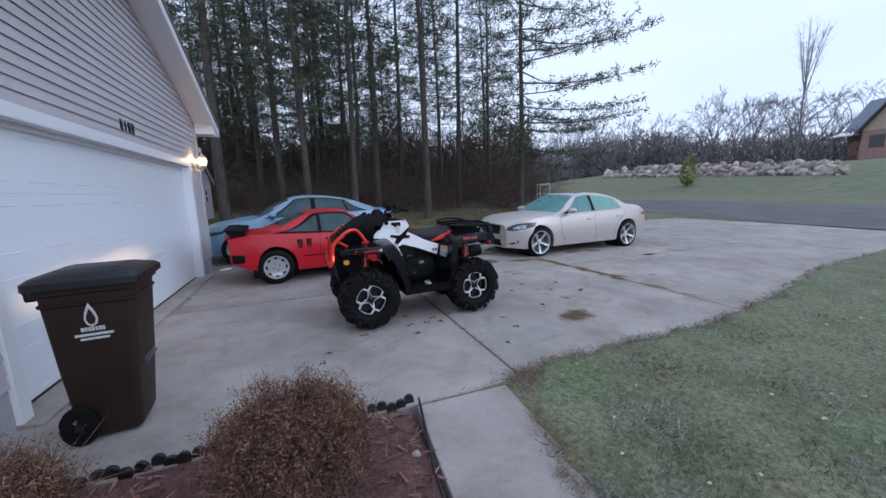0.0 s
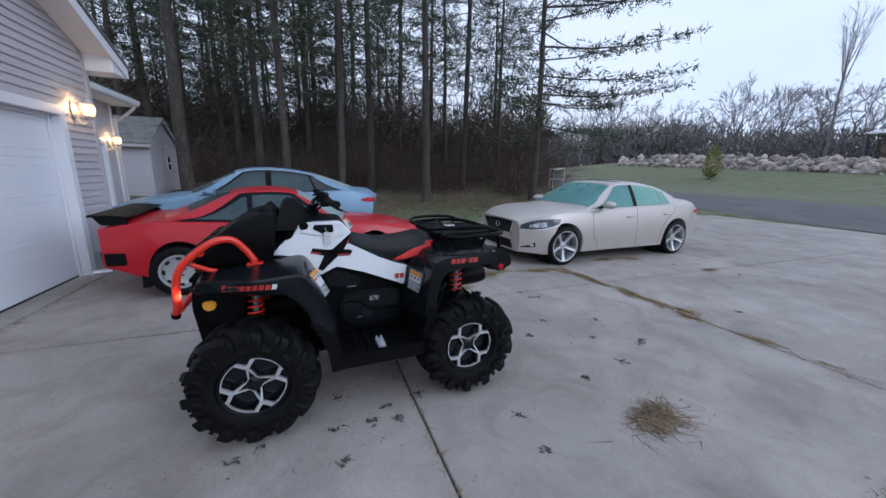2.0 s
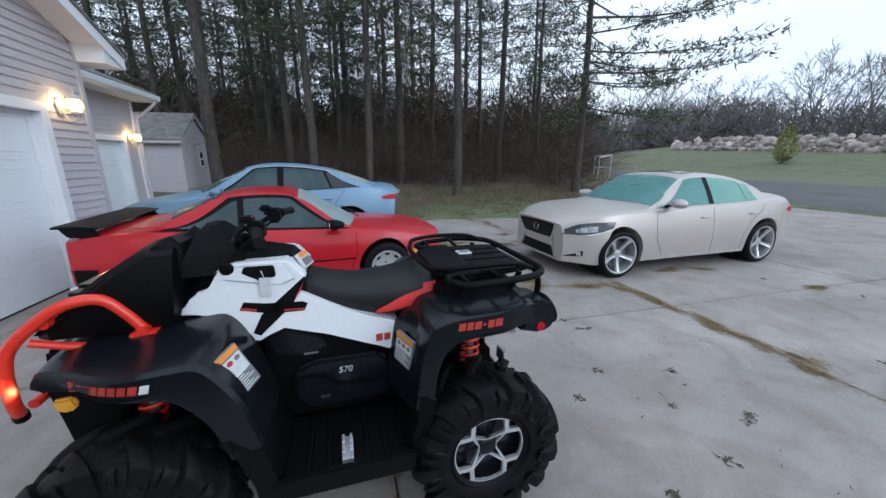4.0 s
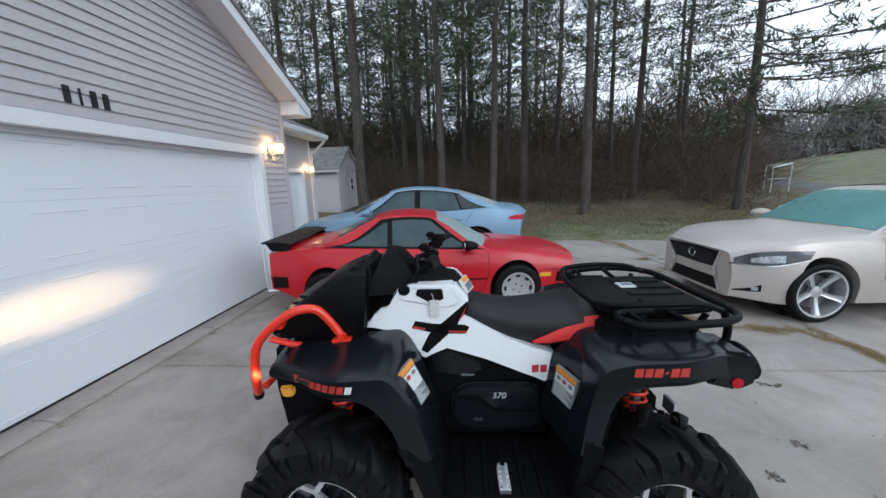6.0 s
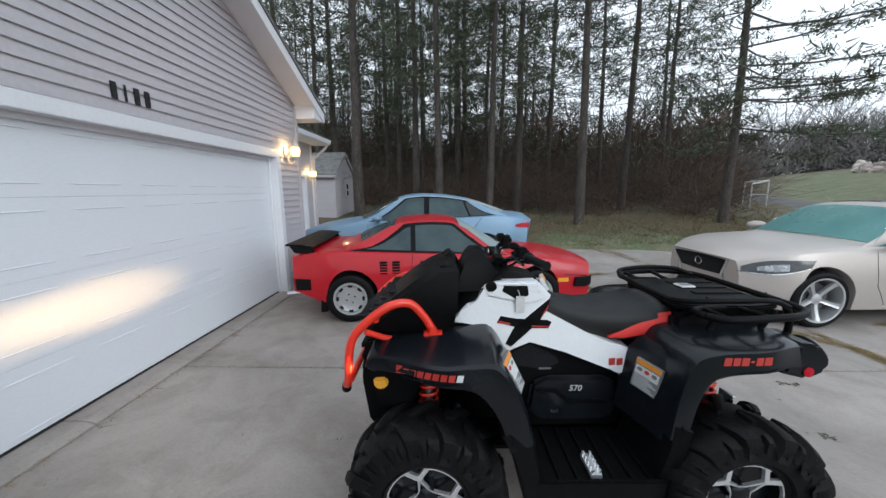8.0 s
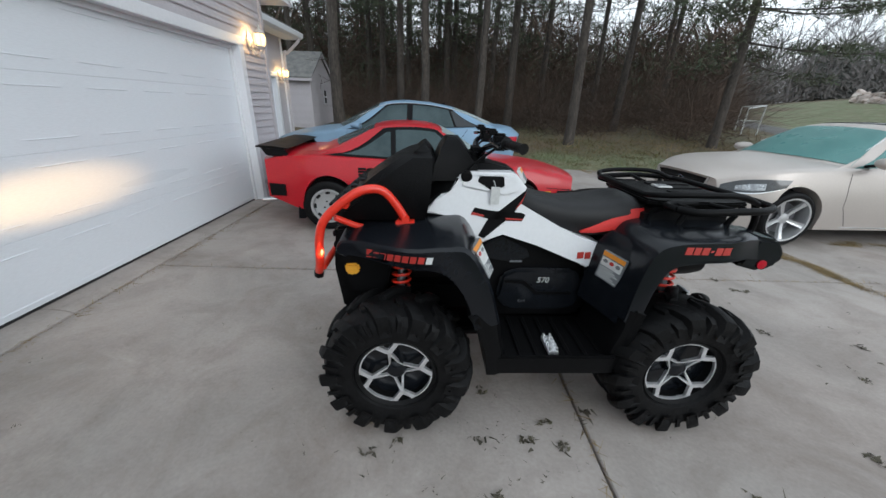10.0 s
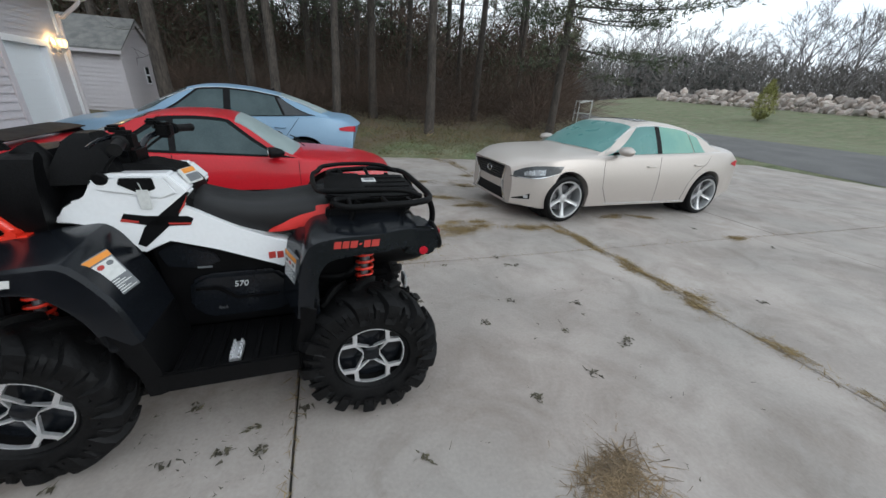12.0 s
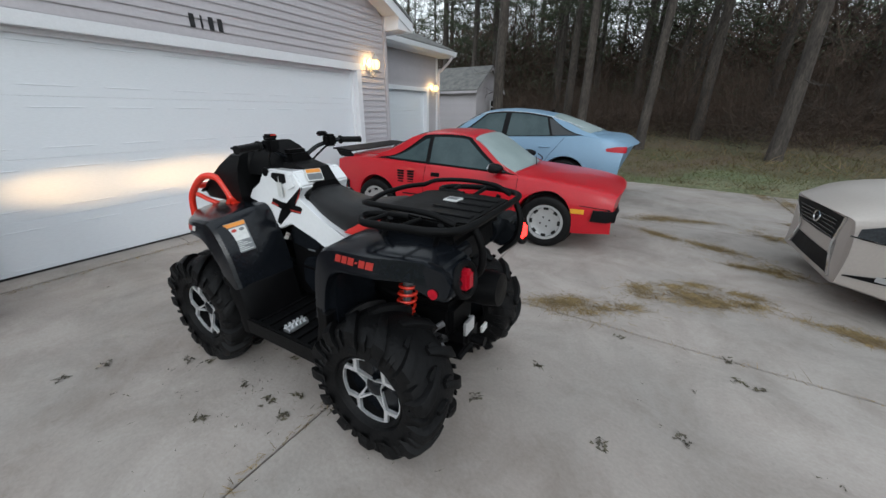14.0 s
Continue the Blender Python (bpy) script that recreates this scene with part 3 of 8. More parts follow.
def wall_lantern(x, y, z, label):
    lan = thing("wall_lantern", label, "wall lamp", HOUSE @ pose(x, y, z), group="wall lanterns")
    bm = B()
    lathe(bm, [(0.0, 0.0), (0.055, 0.0), (0.06, 0.008), (0.045, 0.02), (0.02, 0.03), (0.0, 0.032)], 16, "x", Matrix.Translation((0.014, 0, -0.02)) @ Matrix.Diagonal((1, 1, 1.7, 1)))
    part("back_plate", bm, M_lampmetal, lan, smooth=40)
    bm = B()
    tube(bm, curve_pts([(0.03, 0, -0.06), (0.08, 0, -0.17), (0.14, 0, -0.17), (0.17, 0, -0.11)], 5), 0.011, 8)
    tube(bm, curve_pts([(0.03, 0, -0.03), (0.06, 0, -0.02), (0.075, 0, -0.05), (0.055, 0, -0.07)], 4), 0.007, 6)
    part("arm", bm, M_lampmetal, lan, smooth=40)
    bm = B()
    lathe(bm, [(0.0, -0.155), (0.012, -0.15), (0.018, -0.125), (0.055, -0.10), (0.06, -0.085), (0.05, -0.075), (0.0, -0.072)], 16, "z", Matrix.Translation((0.17, 0, 0)))
    part("cup", bm, M_lampmetal, lan, smooth=40)
    bm = B()
    lathe(bm, [(0.0, -0.074), (0.05, -0.072), (0.072, -0.03), (0.078, 0.01), (0.07, 0.05), (0.05, 0.068), (0.0, 0.07)], 20, "z", Matrix.Translation((0.17, 0, 0)))
    part("globe", bm, M_lamp, lan, "glowing warm frosted globe", smooth=60)
    bm = B()
    for k in range(6):
        a = k * math.pi / 3
        tube(bm, [(0.17 + r * math.cos(a), r * math.sin(a), h) for r, h in ((0.056, -0.08), (0.075, -0.03), (0.081, 0.01), (0.073, 0.05), (0.054, 0.07))], 0.0035, 5)
    part("cage", bm, M_lampmetal, lan)
    bm = B()
    lathe(bm, [(0.068, 0.068), (0.072, 0.078), (0.05, 0.10), (0.022, 0.125), (0.012, 0.14), (0.018, 0.155), (0.008, 0.17), (0.0, 0.205)], 16, "z", Matrix.Translation((0.17, 0, 0)))
    part("cap", bm, M_lampmetal, lan, smooth=40)
    bulb = new("lantern_light", bpy.data.lights.new("lantern_light", "POINT"))
    bulb.data.energy, bulb.data.color, bulb.data.shadow_soft_size = 5.0, (1.0, 0.58, 0.20), 0.02
    bulb.location = HOUSE @ Vector((x + 0.075, y, z + 0.03))


wall_lantern(WX + 0.004, 9.02, 2.20, "lit white carriage lantern on the siding beside the garage door")
wall_lantern(WX + 0.004, 3.66, 2.24, "lit white carriage lantern on the siding above the bin")
wall_lantern(VX + 0.004, 12.97, 2.05, "lit white carriage lantern on the set-back wing wall")

# house number: a plain bar stands in for each of its four digits
num = thing("house_number_bars", "house number above the garage door, drawn as four plain black bars", "plaque")
for k in range(4):
    bm = B()
    a = 6.22 + k * 0.1
    box(bm, WX + 0.012, WX + 0.024, a + (0.022 if k == 1 else 0.008), a + (0.042 if k == 1 else 0.060), 2.30, 2.43, 0.004)
    part("plate", bm, M_blackmetal, num)

for ob in (garage, trimset, gdoor, groof, wing, wframe, sdoor, wroof, wall_house, roof_house, num):
    ob.matrix_basis = HOUSE

# ---- woods ----
rng = np.random.default_rng(7)


def ribbons(start, way, length, width, curl, segs=3):
    """Thin bent strips: arrays of start points, directions, lengths, widths."""
    n = len(start)
    way = way / np.linalg.norm(way, axis=1, keepdims=True)
    side = np.cross(way, rng.normal(size=(n, 3)))
    side /= np.linalg.norm(side, axis=1, keepdims=True) + 1e-9
    bend = rng.normal(size=(n, 3)) * curl
    vs = []
    for k in range(segs + 1):
        t = k / segs
        c = start + way * (length * t)[:, None] + bend * (length * t * t)[:, None]
        w = (width * (1 - 0.8 * t) / 2)[:, None] * side
        vs += [c - w, c + w]
    v = np.stack(vs, 1).reshape(-1, 3)
    base = np.arange(n)[:, None] * 2 * (segs + 1)
    f = np.concatenate([base + np.array([2 * k, 2 * k + 1, 2 * k + 3, 2 * k + 2]) for k in range(segs)], 0)
    return v, f


def add_tris(store, v, f):
    store[1].extend((np.asarray(f) + len(store[0])).tolist())
    store[0].extend(np.asarray(v).tolist())


def pine(seed, H, r0, low, reach, dens=1.0, oneside=None):
    """Trunk and crown meshes of a tall pine with whorled branches and needle tufts."""
    g = np.random.default_rng(seed)
    lean = g.normal(size=2) * 0.012
    zs = np.linspace(-0.4, H, 15)
    wobx, woby = g.normal(size=15).cumsum() * 0.02, g.normal(size=15).cumsum() * 0.02
    cx, cy = lean[0] * zs + wobx, lean[1] * zs + woby
    cx, cy = cx - cx[0], cy - cy[0]
    bm = B()
    tube(bm, [(cx[i], cy[i], zs[i]) for i in range(15)], [r0 * (1.25 if i == 0 else 1.0) * (1 - 0.92 * max(zs[i], 0) / H) + 0.012 for i in range(15)], 9)
    twigs, starts, ways, lens = [[], []], [], [], []
    z = 1.6
    while z < H - 0.3:
        alive = z > low
        n = int(g.integers(2, 6)) if alive else int(g.integers(1, 4))
        a0 = g.uniform(0, 6.28)
        for k in range(n):
            if g.random() > (0.9 * dens if alive else 0.8):
                continue
            a = a0 + 6.28 * k / n + g.normal() * 0.3
            rel = (z - low) / (H - low)
            L = reach * (0.45 + 0.75 * math.sin(math.pi * min(max(rel, 0.0) * 0.85 + 0.2, 1))) * g.uniform(0.6, 1.15) if alive else g.uniform(0.4, 1.5)
            if oneside is not None and alive:
                L *= 1.0 + 0.45 * math.cos(a - oneside)
            up = (0.35 * rel + 0.02 if alive else -0.15) + g.normal() * 0.08
            px, py = np.interp(z, zs, cx), np.interp(z, zs, cy)
            d = np.array([math.cos(a), math.sin(a), up])
            sag = -0.10 * L if alive else -0.12 * L
            pts = [np.array([px, py, z]) + d * L * t + np.array([0, 0, sag * math.sin(t * 2.2)]) for t in (0, 0.33, 0.66, 1.0)]
            tube(bm, pts, [0.006 + 0.007 * L, 0.005 + 0.005 * L, 0.004 + 0.003 * L, 0.004], 4, caps=False)
            if alive:
                m = max(3, int(L * 3.6 * dens))
                for q in range(m):
                    t = 0.25 + 0.75 * (q + g.random()) / m
                    b = pts[0] + (pts[3] - pts[0]) * t + np.array([0, 0, sag * (math.sin(t * 2.2) - t * math.sin(2.2))])
                    off = g.normal() * 0.30 * L * (1.15 - t) + g.normal() * 0.05
                    tip = b + np.array([-math.sin(a), math.cos(a), 0.1]) * off + d * abs(off) * 0.6
                    if abs(off) > 0.12:
                        tube(bm, [b, tip], [0.006, 0.004], 3, caps=False)
                    for _ in range(int(g.integers(9, 14))):
                        starts.append(tip + g.normal(size=3) * 0.095)
                        ways.append(d * 0.5 + g.normal(size=3) * 0.65 + np.array([0, 0, 0.25]))
                        lens.append(g.uniform(0.12, 0.27))
            else:
                for q in range(4):
                    b = pts[0] + (pts[3] - pts[0]) * g.uniform(0.3, 1)
                    tube(bm, [b, b + g.normal(size=3) * 0.25 * L], [0.005, 0.003], 3, caps=False)
        z += g.uniform(0.32, 0.62)
    trunk = finish(bm, "trunk", M_bark, 60, recalc=False)
    starts, ways, lens = np.array(starts), np.array(ways), np.array(lens)
    v, f = ribbons(starts, ways, lens, g.uniform(0.028, 0.056, len(starts)), 0.15, 1)
    me = bpy.data.meshes.new("crown")
    me.from_pydata(v.tolist(), [], f.tolist())
    me.materials.append(M_needle)
    return trunk, me


PINES = [pine(11, 17, 0.165, 4.5, 2.2), pine(12, 19, 0.15, 5.2, 1.9), pine(13, 16, 0.14, 4.1, 2.0), pine(14, 18, 0.17, 4.9, 2.3, 0.85), pine(15, 15, 0.13, 3.6, 2.4, 0.8), pine(16, 17, 0.15, 2.8, 3.4, 1.5, -0.6)]


def tree(x, y, k, s=1.0, rz=0.0, label="tall pine with a bare lower trunk and dark open crown"):
    t = thing("pine_tree", label, "tree", pose(x, y, float(height(x, y)), 0, 0, rz) @ Matrix.Scale(s, 4), group="pines behind the driveway")
    for nm, me in zip(("trunk", "crown"), PINES[k]):
        o = new(nm, me)
        o.parent = t
    return t


EX, EY = 1.8, 3.7
FRONT = [(109.6, 14.6, 3, 1.15), (97.1, 13.6, 1, 0.95), (89.0, 13.3, 2, 0.95), (84.2, 16.0, 0, 1.0), (75.1, 13.0, 3, 0.9), (69.0, 17.0, 1, 0.95), (57.2, 14.6, 5, 0.88), (103.0, 19.0, 2, 1.0), (93.4, 22.0, 0, 1.05), (112.5, 20.0, 1, 1.0), (115.5, 18.5, 2, 0.95), (87.0, 20.5, 4, 1.1), (79.5, 20.0, 1, 1.0), (72.0, 21.0, 2, 0.95), (120, 20, 0, 1.0), (100.5, 16.5, 0, 0.95), (63.5, 24.0, 1, 0.95)]
for k, (a, r, v, s) in enumerate(FRONT):
    lab = "tall pine with long open tufted branches at the wood's edge" if v == 5 else "tall pine with a bare lower trunk and dark open crown"
    tree(EX + r * math.cos(radians(a)), EY + r * math.sin(radians(a)), v, s, 0 if v == 5 else 47 * k, lab)
back = []
while len(back) < 29:
    a, r = rng.uniform(60, 128), rng.uniform(24, 46)
    if a < 84 and rng.random() < 0.5 or a < 76 and r > 24 + (a - 60) * 0.9:
        continue
    p = (EX + r * math.cos(radians(a)), EY + r * math.sin(radians(a)))
    if p[0] < -2.6 and p[1] < 21:
        continue
    if all(math.hypot(p[0] - q[0], p[1] - q[1]) > 1.5 for q in back):
        back.append(p)
while len(back) < 35:
    a, r = rng.uniform(86, 108), rng.uniform(19, 33)
    p = (EX + r * math.cos(radians(a)), EY + r * math.sin(radians(a)))
    if not (p[0] < -2.6 and p[1] < 21) and all(math.hypot(p[0] - q[0], p[1] - q[1]) > 1.5 for q in back):
        back.append(p)
for k, p in enumerate(back):
    tree(*p, k % 5, rng.uniform(0.85, 1.2), rng.uniform(0, 360))

# leafless undergrowth between the trunks
def polar(n, a0, a1, r0, r1, power=1.0):
    a = np.radians(rng.uniform(a0, a1, n))
    r = r0 + (r1 - r0) * rng.random(n) ** power
    return EX + r * np.cos(a), EY + r * np.sin(a)


store = [[], []]
bx, by = polar(760, 56, 122, 15.0, 34, 0.8)
keep = ~((bx < -2.5) & (by < 21)) & (by > 15.4 + 0.6 * np.sin(bx * 1.3))
bx, by = bx[keep], by[keep]
for x, y in zip(bx, by):
    n = int(rng.integers(60, 110))
    R = rng.uniform(0.5, 1.4)
    st = np.stack([x + rng.normal(size=n) * R * 0.4, y + rng.normal(size=n) * R * 0.4, np.zeros(n)], 1)
    st[:, 2] = height(st[:, 0], st[:, 1]) - 0.05 + rng.random(n) * 0.9 * (rng.random(n) > 0.4)
    wy = np.stack([rng.normal(size=n) * 0.9, rng.normal(size=n) * 0.9, 0.15 + 0.9 * rng.random(n)], 1)
    v, f = ribbons(st, wy, rng.uniform(0.4, 1.9, n) * (0.6 + 0.03 * math.hypot(x - EX, y - EY)), rng.uniform(0.007, 0.02, n), 0.5)
    add_tris(store, v, f)
under = raw("undergrowth", store[0], store[1], M_brush, label="tangle of bare brown shrubs under the pines", category="undergrowth", kind="stuff")
store = [[], []]
n = 56000
fx, fy = polar(n, 57, 132, 25, 58)
fa, fd = np.arctan2(fy - EY, fx - EX), np.hypot(fx - EX, fy - EY)
uneven = 0.95 + 0.30 * np.sin(fa * 21.0 + 0.4) * np.sin(fa * 8.3) + 0.25 * np.sin(fa * 47.0 + fd * 0.35) + 0.2 * np.sin(fa * 83.0 + fd * 0.9)
st = np.stack([fx, fy, height(fx, fy) + rng.random(n) ** 1.5 * (1.6 + 0.105 * fd) * uneven], 1)
v, f = ribbons(st, np.stack([rng.normal(size=n) * 0.9, rng.normal(size=n) * 0.9, np.full(n, 0.8)], 1), rng.uniform(0.6, 2.6, n), rng.uniform(0.04, 0.12, n), 0.22, 2)
add_tris(store, v, f)
raw("far_woods", store[0], store[1], M_brush, label="dense leafless woodland behind the pines", category="woods", kind="stuff")
# low boughs of young pines fill the gaps between the trunks
m = 620
cx, cy = polar(m, 60, 126, 22, 44)
keep = ~((cx < -2.5) & (cy < 23))
cx, cy = cx[keep], cy[keep]
m = len(cx)
cz = height(cx, cy) + 0.8 + 3.8 * rng.random(m) ** 1.5
q = rng.integers(0, m, 60 * m)
n = len(q)
st = np.stack([cx[q], cy[q], cz[q]], 1) + rng.normal(size=(n, 3)) * np.array([0.75, 0.75, 0.32])
v, f = ribbons(st, rng.normal(size=(n, 3)) + np.array([0, 0, 0.2]), rng.uniform(0.18, 0.42, n), rng.uniform(0.03, 0.07, n), 0.2, 1)
raw("young_pine_boughs", v.tolist(), f.tolist(), M_needle, label="dark low boughs of young pines among the trunks", category="undergrowth", kind="stuff")
# litter and low dead grass at the foot of the wood
n = 5200
lx, ly = polar(n, 52, 122, 11.5, 22)
keep = (on_drive(lx, ly) < -0.1) & (ly > 13.6) & ~((lx < -2.5) & (ly < 20))
lx, ly = lx[keep], ly[keep]
n = len(lx)
st = np.stack([lx, ly, height(lx, ly) + 0.01], 1)
v, f = ribbons(st, np.stack([rng.normal(size=n), rng.normal(size=n), np.full(n, 0.9)], 1), rng.uniform(0.08, 0.35, n), rng.uniform(0.01, 0.03, n), 0.4, 2)
M_deadgrass = island(mat("dead_grass", (0.20, 0.155, 0.085), 0.95, var=0.3, scale=1), 0.45)
raw("dead_grass", v.tolist(), f.tolist(), M_deadgrass, label="dry grass and leaves along the edge of the wood", category="grass", kind="stuff")

# ---- beyond the road: bare trees, rock wall, house ----
def bare_tree(seed, H, spread, col):
    g = np.random.default_rng(seed)
    bm = B()

    def grow(p, d, L, r, depth):
        q = p + d * L * 0.5 + Vector(g.normal(size=3) * 0.04 * L)
        e = q + (d + Vector(g.normal(size=3) * 0.12)).normalized() * L * 0.5
        tube(bm, [p, q, e], [max(r, 0.012), max(r * 0.8, 0.010), max(r * 0.62, 0.008)], 5 if depth < 2 else 3, caps=False)
        if depth >= 5:
            return
        for _ in range(int(g.integers(2, 4)) + (depth > 2)):
            nd = (d + Vector(g.normal(size=3)) * spread + Vector((0, 0, 0.12))).normalized()
            s = g.uniform(0.45, 1.0)
            grow(p.lerp(e, s) if s < 0.9 else e, nd, L * g.uniform(0.55, 0.78), r * 0.55, depth + 1)

    grow(Vector((0, 0, -0.3)), Vector((g.normal() * 0.04, g.normal() * 0.04, 1)).normalized(), H * 0.36, H * 0.0095, 0)
    me = bpy.data.meshes.new("branches")
    bm.to_mesh(me)
    bm.free()
    me.materials.append(col)
    return me


def vase_tree(seed, H, col):
    """A straight bare stem that opens high up into a narrow vase of upright limbs."""
    g = np.random.default_rng(seed)
    bm = B()
    z0 = H * 0.45
    tube(bm, [(0, 0, -0.3), (0.1, 0.05, z0 * 0.5), (0.0, 0.1, z0), (0.05, 0.1, H * 0.6)], [0.17, 0.13, 0.10, 0.06], 7, caps=False)
    for k in range(11):
        a, st = k * 2.4 + g.uniform(-0.4, 0.4), z0 + (H * 0.16) * g.random()
        w = g.uniform(0.4, 1.0) * H * 0.10
        top = H * g.uniform(0.82, 1.0)
        pts = [Vector((w * math.cos(a) * t ** 0.8, w * math.sin(a) * t ** 0.8, st + (top - st) * t)) + Vector(g.normal(size=3) * 0.08 * t) for t in (0, 0.2, 0.45, 0.7, 1.0)]
        tube(bm, pts, [0.055, 0.046, 0.036, 0.026, 0.012], 4, caps=False)
        for _ in range(16):
            t = g.uniform(0.25, 1.0)
            i = min(int(t * 4), 3)
            p = pts[i].lerp(pts[i + 1], t * 4 - i)
            d = Vector((math.cos(a) * 0.35, math.sin(a) * 0.35, 1)) + Vector(g.normal(size=3) * 0.35)
            q = p + d.normalized() * g.uniform(0.8, 2.2)
            tube(bm, [p, p.lerp(q, 0.5) + Vector(g.normal(size=3) * 0.08), q], [0.02, 0.015, 0.007], 3, caps=False)
    me = bpy.data.meshes.new("branches")
    bm.to_mesh(me)
    bm.free()
    me.materials.append(col)
    return me


BARE = [bare_tree(s, 10, w, M_hazebrush) for s, w in ((1, 0.42), (2, 0.5), (3, 0.38), (4, 0.46))]
for k in range(84):
    a, r = 8 + 52 * (k + rng.random()) / 84, rng.uniform(76, 112)
    x, y = EX + r * math.cos(radians(a)), EY + r * math.sin(radians(a))
    t = new("bare_tree", BARE[k % 4])
    t.matrix_basis = pose(x, y, float(height(x, y)) - 0.2, 0, 0, rng.uniform(0, 360)) @ Matrix.Scale(rng.uniform(1.1, 2.0), 4)
    tagged(t, "leafless tree on the distant rise, coloured pale grey for haze", "tree", "bare trees on the rise")
t = new("bare_tree", vase_tree(9, 19.5, M_hazebrush))
a, r = 25.4, 72
x, y = EX + r * math.cos(radians(a)), EY + r * math.sin(radians(a))
t.matrix_basis = pose(x, y, float(height(x, y)))
tagged(t, "very tall slender leafless tree standing above the others", "tree")
store = [[], []]
n = 46000
fx, fy = polar(n, 5, 64, 74, 125)
tall = np.interp(np.degrees(np.arctan2(fy - EY, fx - EX)), [5, 22, 33, 41, 64], [3.5, 4.0, 5.0, 7.5, 7.5])
st = np.stack([fx, fy, height(fx, fy) + rng.random(n) ** 1.25 * tall], 1)
v, f = ribbons(st, np.stack([rng.normal(size=n) * 0.7, rng.normal(size=n) * 0.7, np.ones(n)], 1), rng.uniform(0.4, 1.3, n), rng.uniform(0.08, 0.26, n), 0.2, 2)
add_tris(store, v, f)
raw("distant_woods", store[0], store[1], M_hazescrub, label="low scrub on the distant rise, grey-brown paled for haze", category="woods", kind="stuff")
# evergreens between the wood and the rise
# needle colour lightened to grey to stand in for haze at that range
M_hazeconifer = island(mat("hazed_conifer", (0.17, 0.18, 0.165), 0.9, var=0.3, scale=0.3), 0.4)


def conifer(seed, H):
    g = np.random.default_rng(seed)
    n = 900
    z = H * (1 - np.sqrt(g.random(n)) * 0.98)
    R = (0.35 * H + 0.65 * (H - z)) * 0.36 * np.sqrt(g.random(n))
    a = g.uniform(0, 6.28, n)
    st = np.stack([R * np.cos(a), R * np.sin(a), z], 1)
    v, f = ribbons(st, np.stack([np.cos(a), np.sin(a), np.full(n, -0.15)], 1) + g.normal(size=(n, 3)) * 0.3, g.uniform(0.3, 0.9, n), g.uniform(0.10, 0.22, n), 0.2, 1)
    me = bpy.data.meshes.new("crown")
    me.from_pydata(v.tolist(), [], f.tolist())
    me.materials.append(M_hazeconifer)
    bm = B()
    tube(bm, [(0, 0, -0.2), (0, 0, H * 0.95)], [H * 0.018, 0.02], 6)
    return finish(bm, "trunk", M_bark), me


CONI = [conifer(21, 7), conifer(22, 6)]
for k in range(44):
    a, r = rng.uniform(37, 57), rng.uniform(84, 104)
    x, y = EX + r * math.cos(radians(a)), EY + r * math.sin(radians(a))
    t = thing("evergreen_tree", "dense evergreen at the far edge of the lawn, greyed for haze", "tree", pose(x, y, float(height(x, y)), 0, 0, rng.uniform(0, 360)) @ Matrix.Scale(rng.uniform(0.8, 1.35), 4), group="distant evergreens")
    for nm, me in zip(("trunk", "crown"), CONI[k % 2]):
        o = new(nm, me)
        o.parent = t
# field-stone wall along the rise
ROCKS = []
for s in range(9):
    g = np.random.default_rng(50 + s)
    bm = B()
    bmesh.ops.create_icosphere(bm, subdivisions=2, radius=0.5)
    sc = (g.uniform(0.8, 1.3), g.uniform(0.7, 1.1), g.uniform(0.65, 1.0))
    o = Vector(g.normal(size=3) * 20)
    for v in bm.verts:
        d = 1 + 0.42 * noise.noise(v.co * 2.4 + o)
        v.co = Vector((v.co.x * sc[0], v.co.y * sc[1], v.co.z * sc[2])) * d
    ROCKS.append(finish(bm, "rock", M_rock, 20))
rwall = thing("rock_wall", "long retaining wall of loose pale field stones on the lawn", "rock wall")
for row in range(3):
    for k in range(96):
        u = (k + rng.random() * 0.7) / 96
        a = 21.6 + 25.0 * u
        hump = 1.0 if row < 2 else (smoothstep(0.0, 0.06, u) * (1 - smoothstep(0.75, 1.0, u)))
        if rng.random() > 0.95 * hump:
            continue
        r = 41 + 15 * u + row * 0.7
        x, y = EX + r * math.cos(radians(a)), EY - 1 + r * math.sin(radians(a))
        o = new("rock", ROCKS[int(rng.integers(9))])
        o.parent = rwall
        s = rng.uniform(0.32, 0.86) * (1 + 0.3 * u)
        o.matrix_basis = pose(x, y, float(height(x, y)) + 0.12 + row * 0.32 * (1 + 0.3 * u) + rng.normal() * 0.12, rng.uniform(-70, 70), rng.uniform(-50, 50), rng.uniform(0, 360)) @ Matrix.Scale(s, 4)
# shrub in front of the stones
M_shrub = island(mat("yellow_green_shrub", (0.27, 0.27, 0.09), 0.9, var=0.2, scale=3), 0.35)
g = np.random.default_rng(3)
sx, sy = EX + 42 * math.cos(radians(36.0)), EY - 1 + 42 * math.sin(radians(36.0))
n = 1600
th, ph = g.uniform(0, 6.28, n), g.random(n)
st = np.stack([np.cos(th) * 0.85 * np.sqrt(g.random(n)) * np.sin(3.1 * ph ** 0.6), np.sin(th) * 0.85 * np.sqrt(g.random(n)) * np.sin(3.1 * ph ** 0.6), 0.15 + 2.8 * ph], 1)
v, f = ribbons(st, g.normal(size=(n, 3)) + np.array([0, 0, 0.9]), g.uniform(0.12, 0.3, n), g.uniform(0.05, 0.09, n), 0.2, 1)
sh = thing("shrub", "yellow-green upright shrub standing on the lawn", "shrub", pose(sx, sy, float(height(sx, sy))) @ Matrix.Scale(1.05, 4))
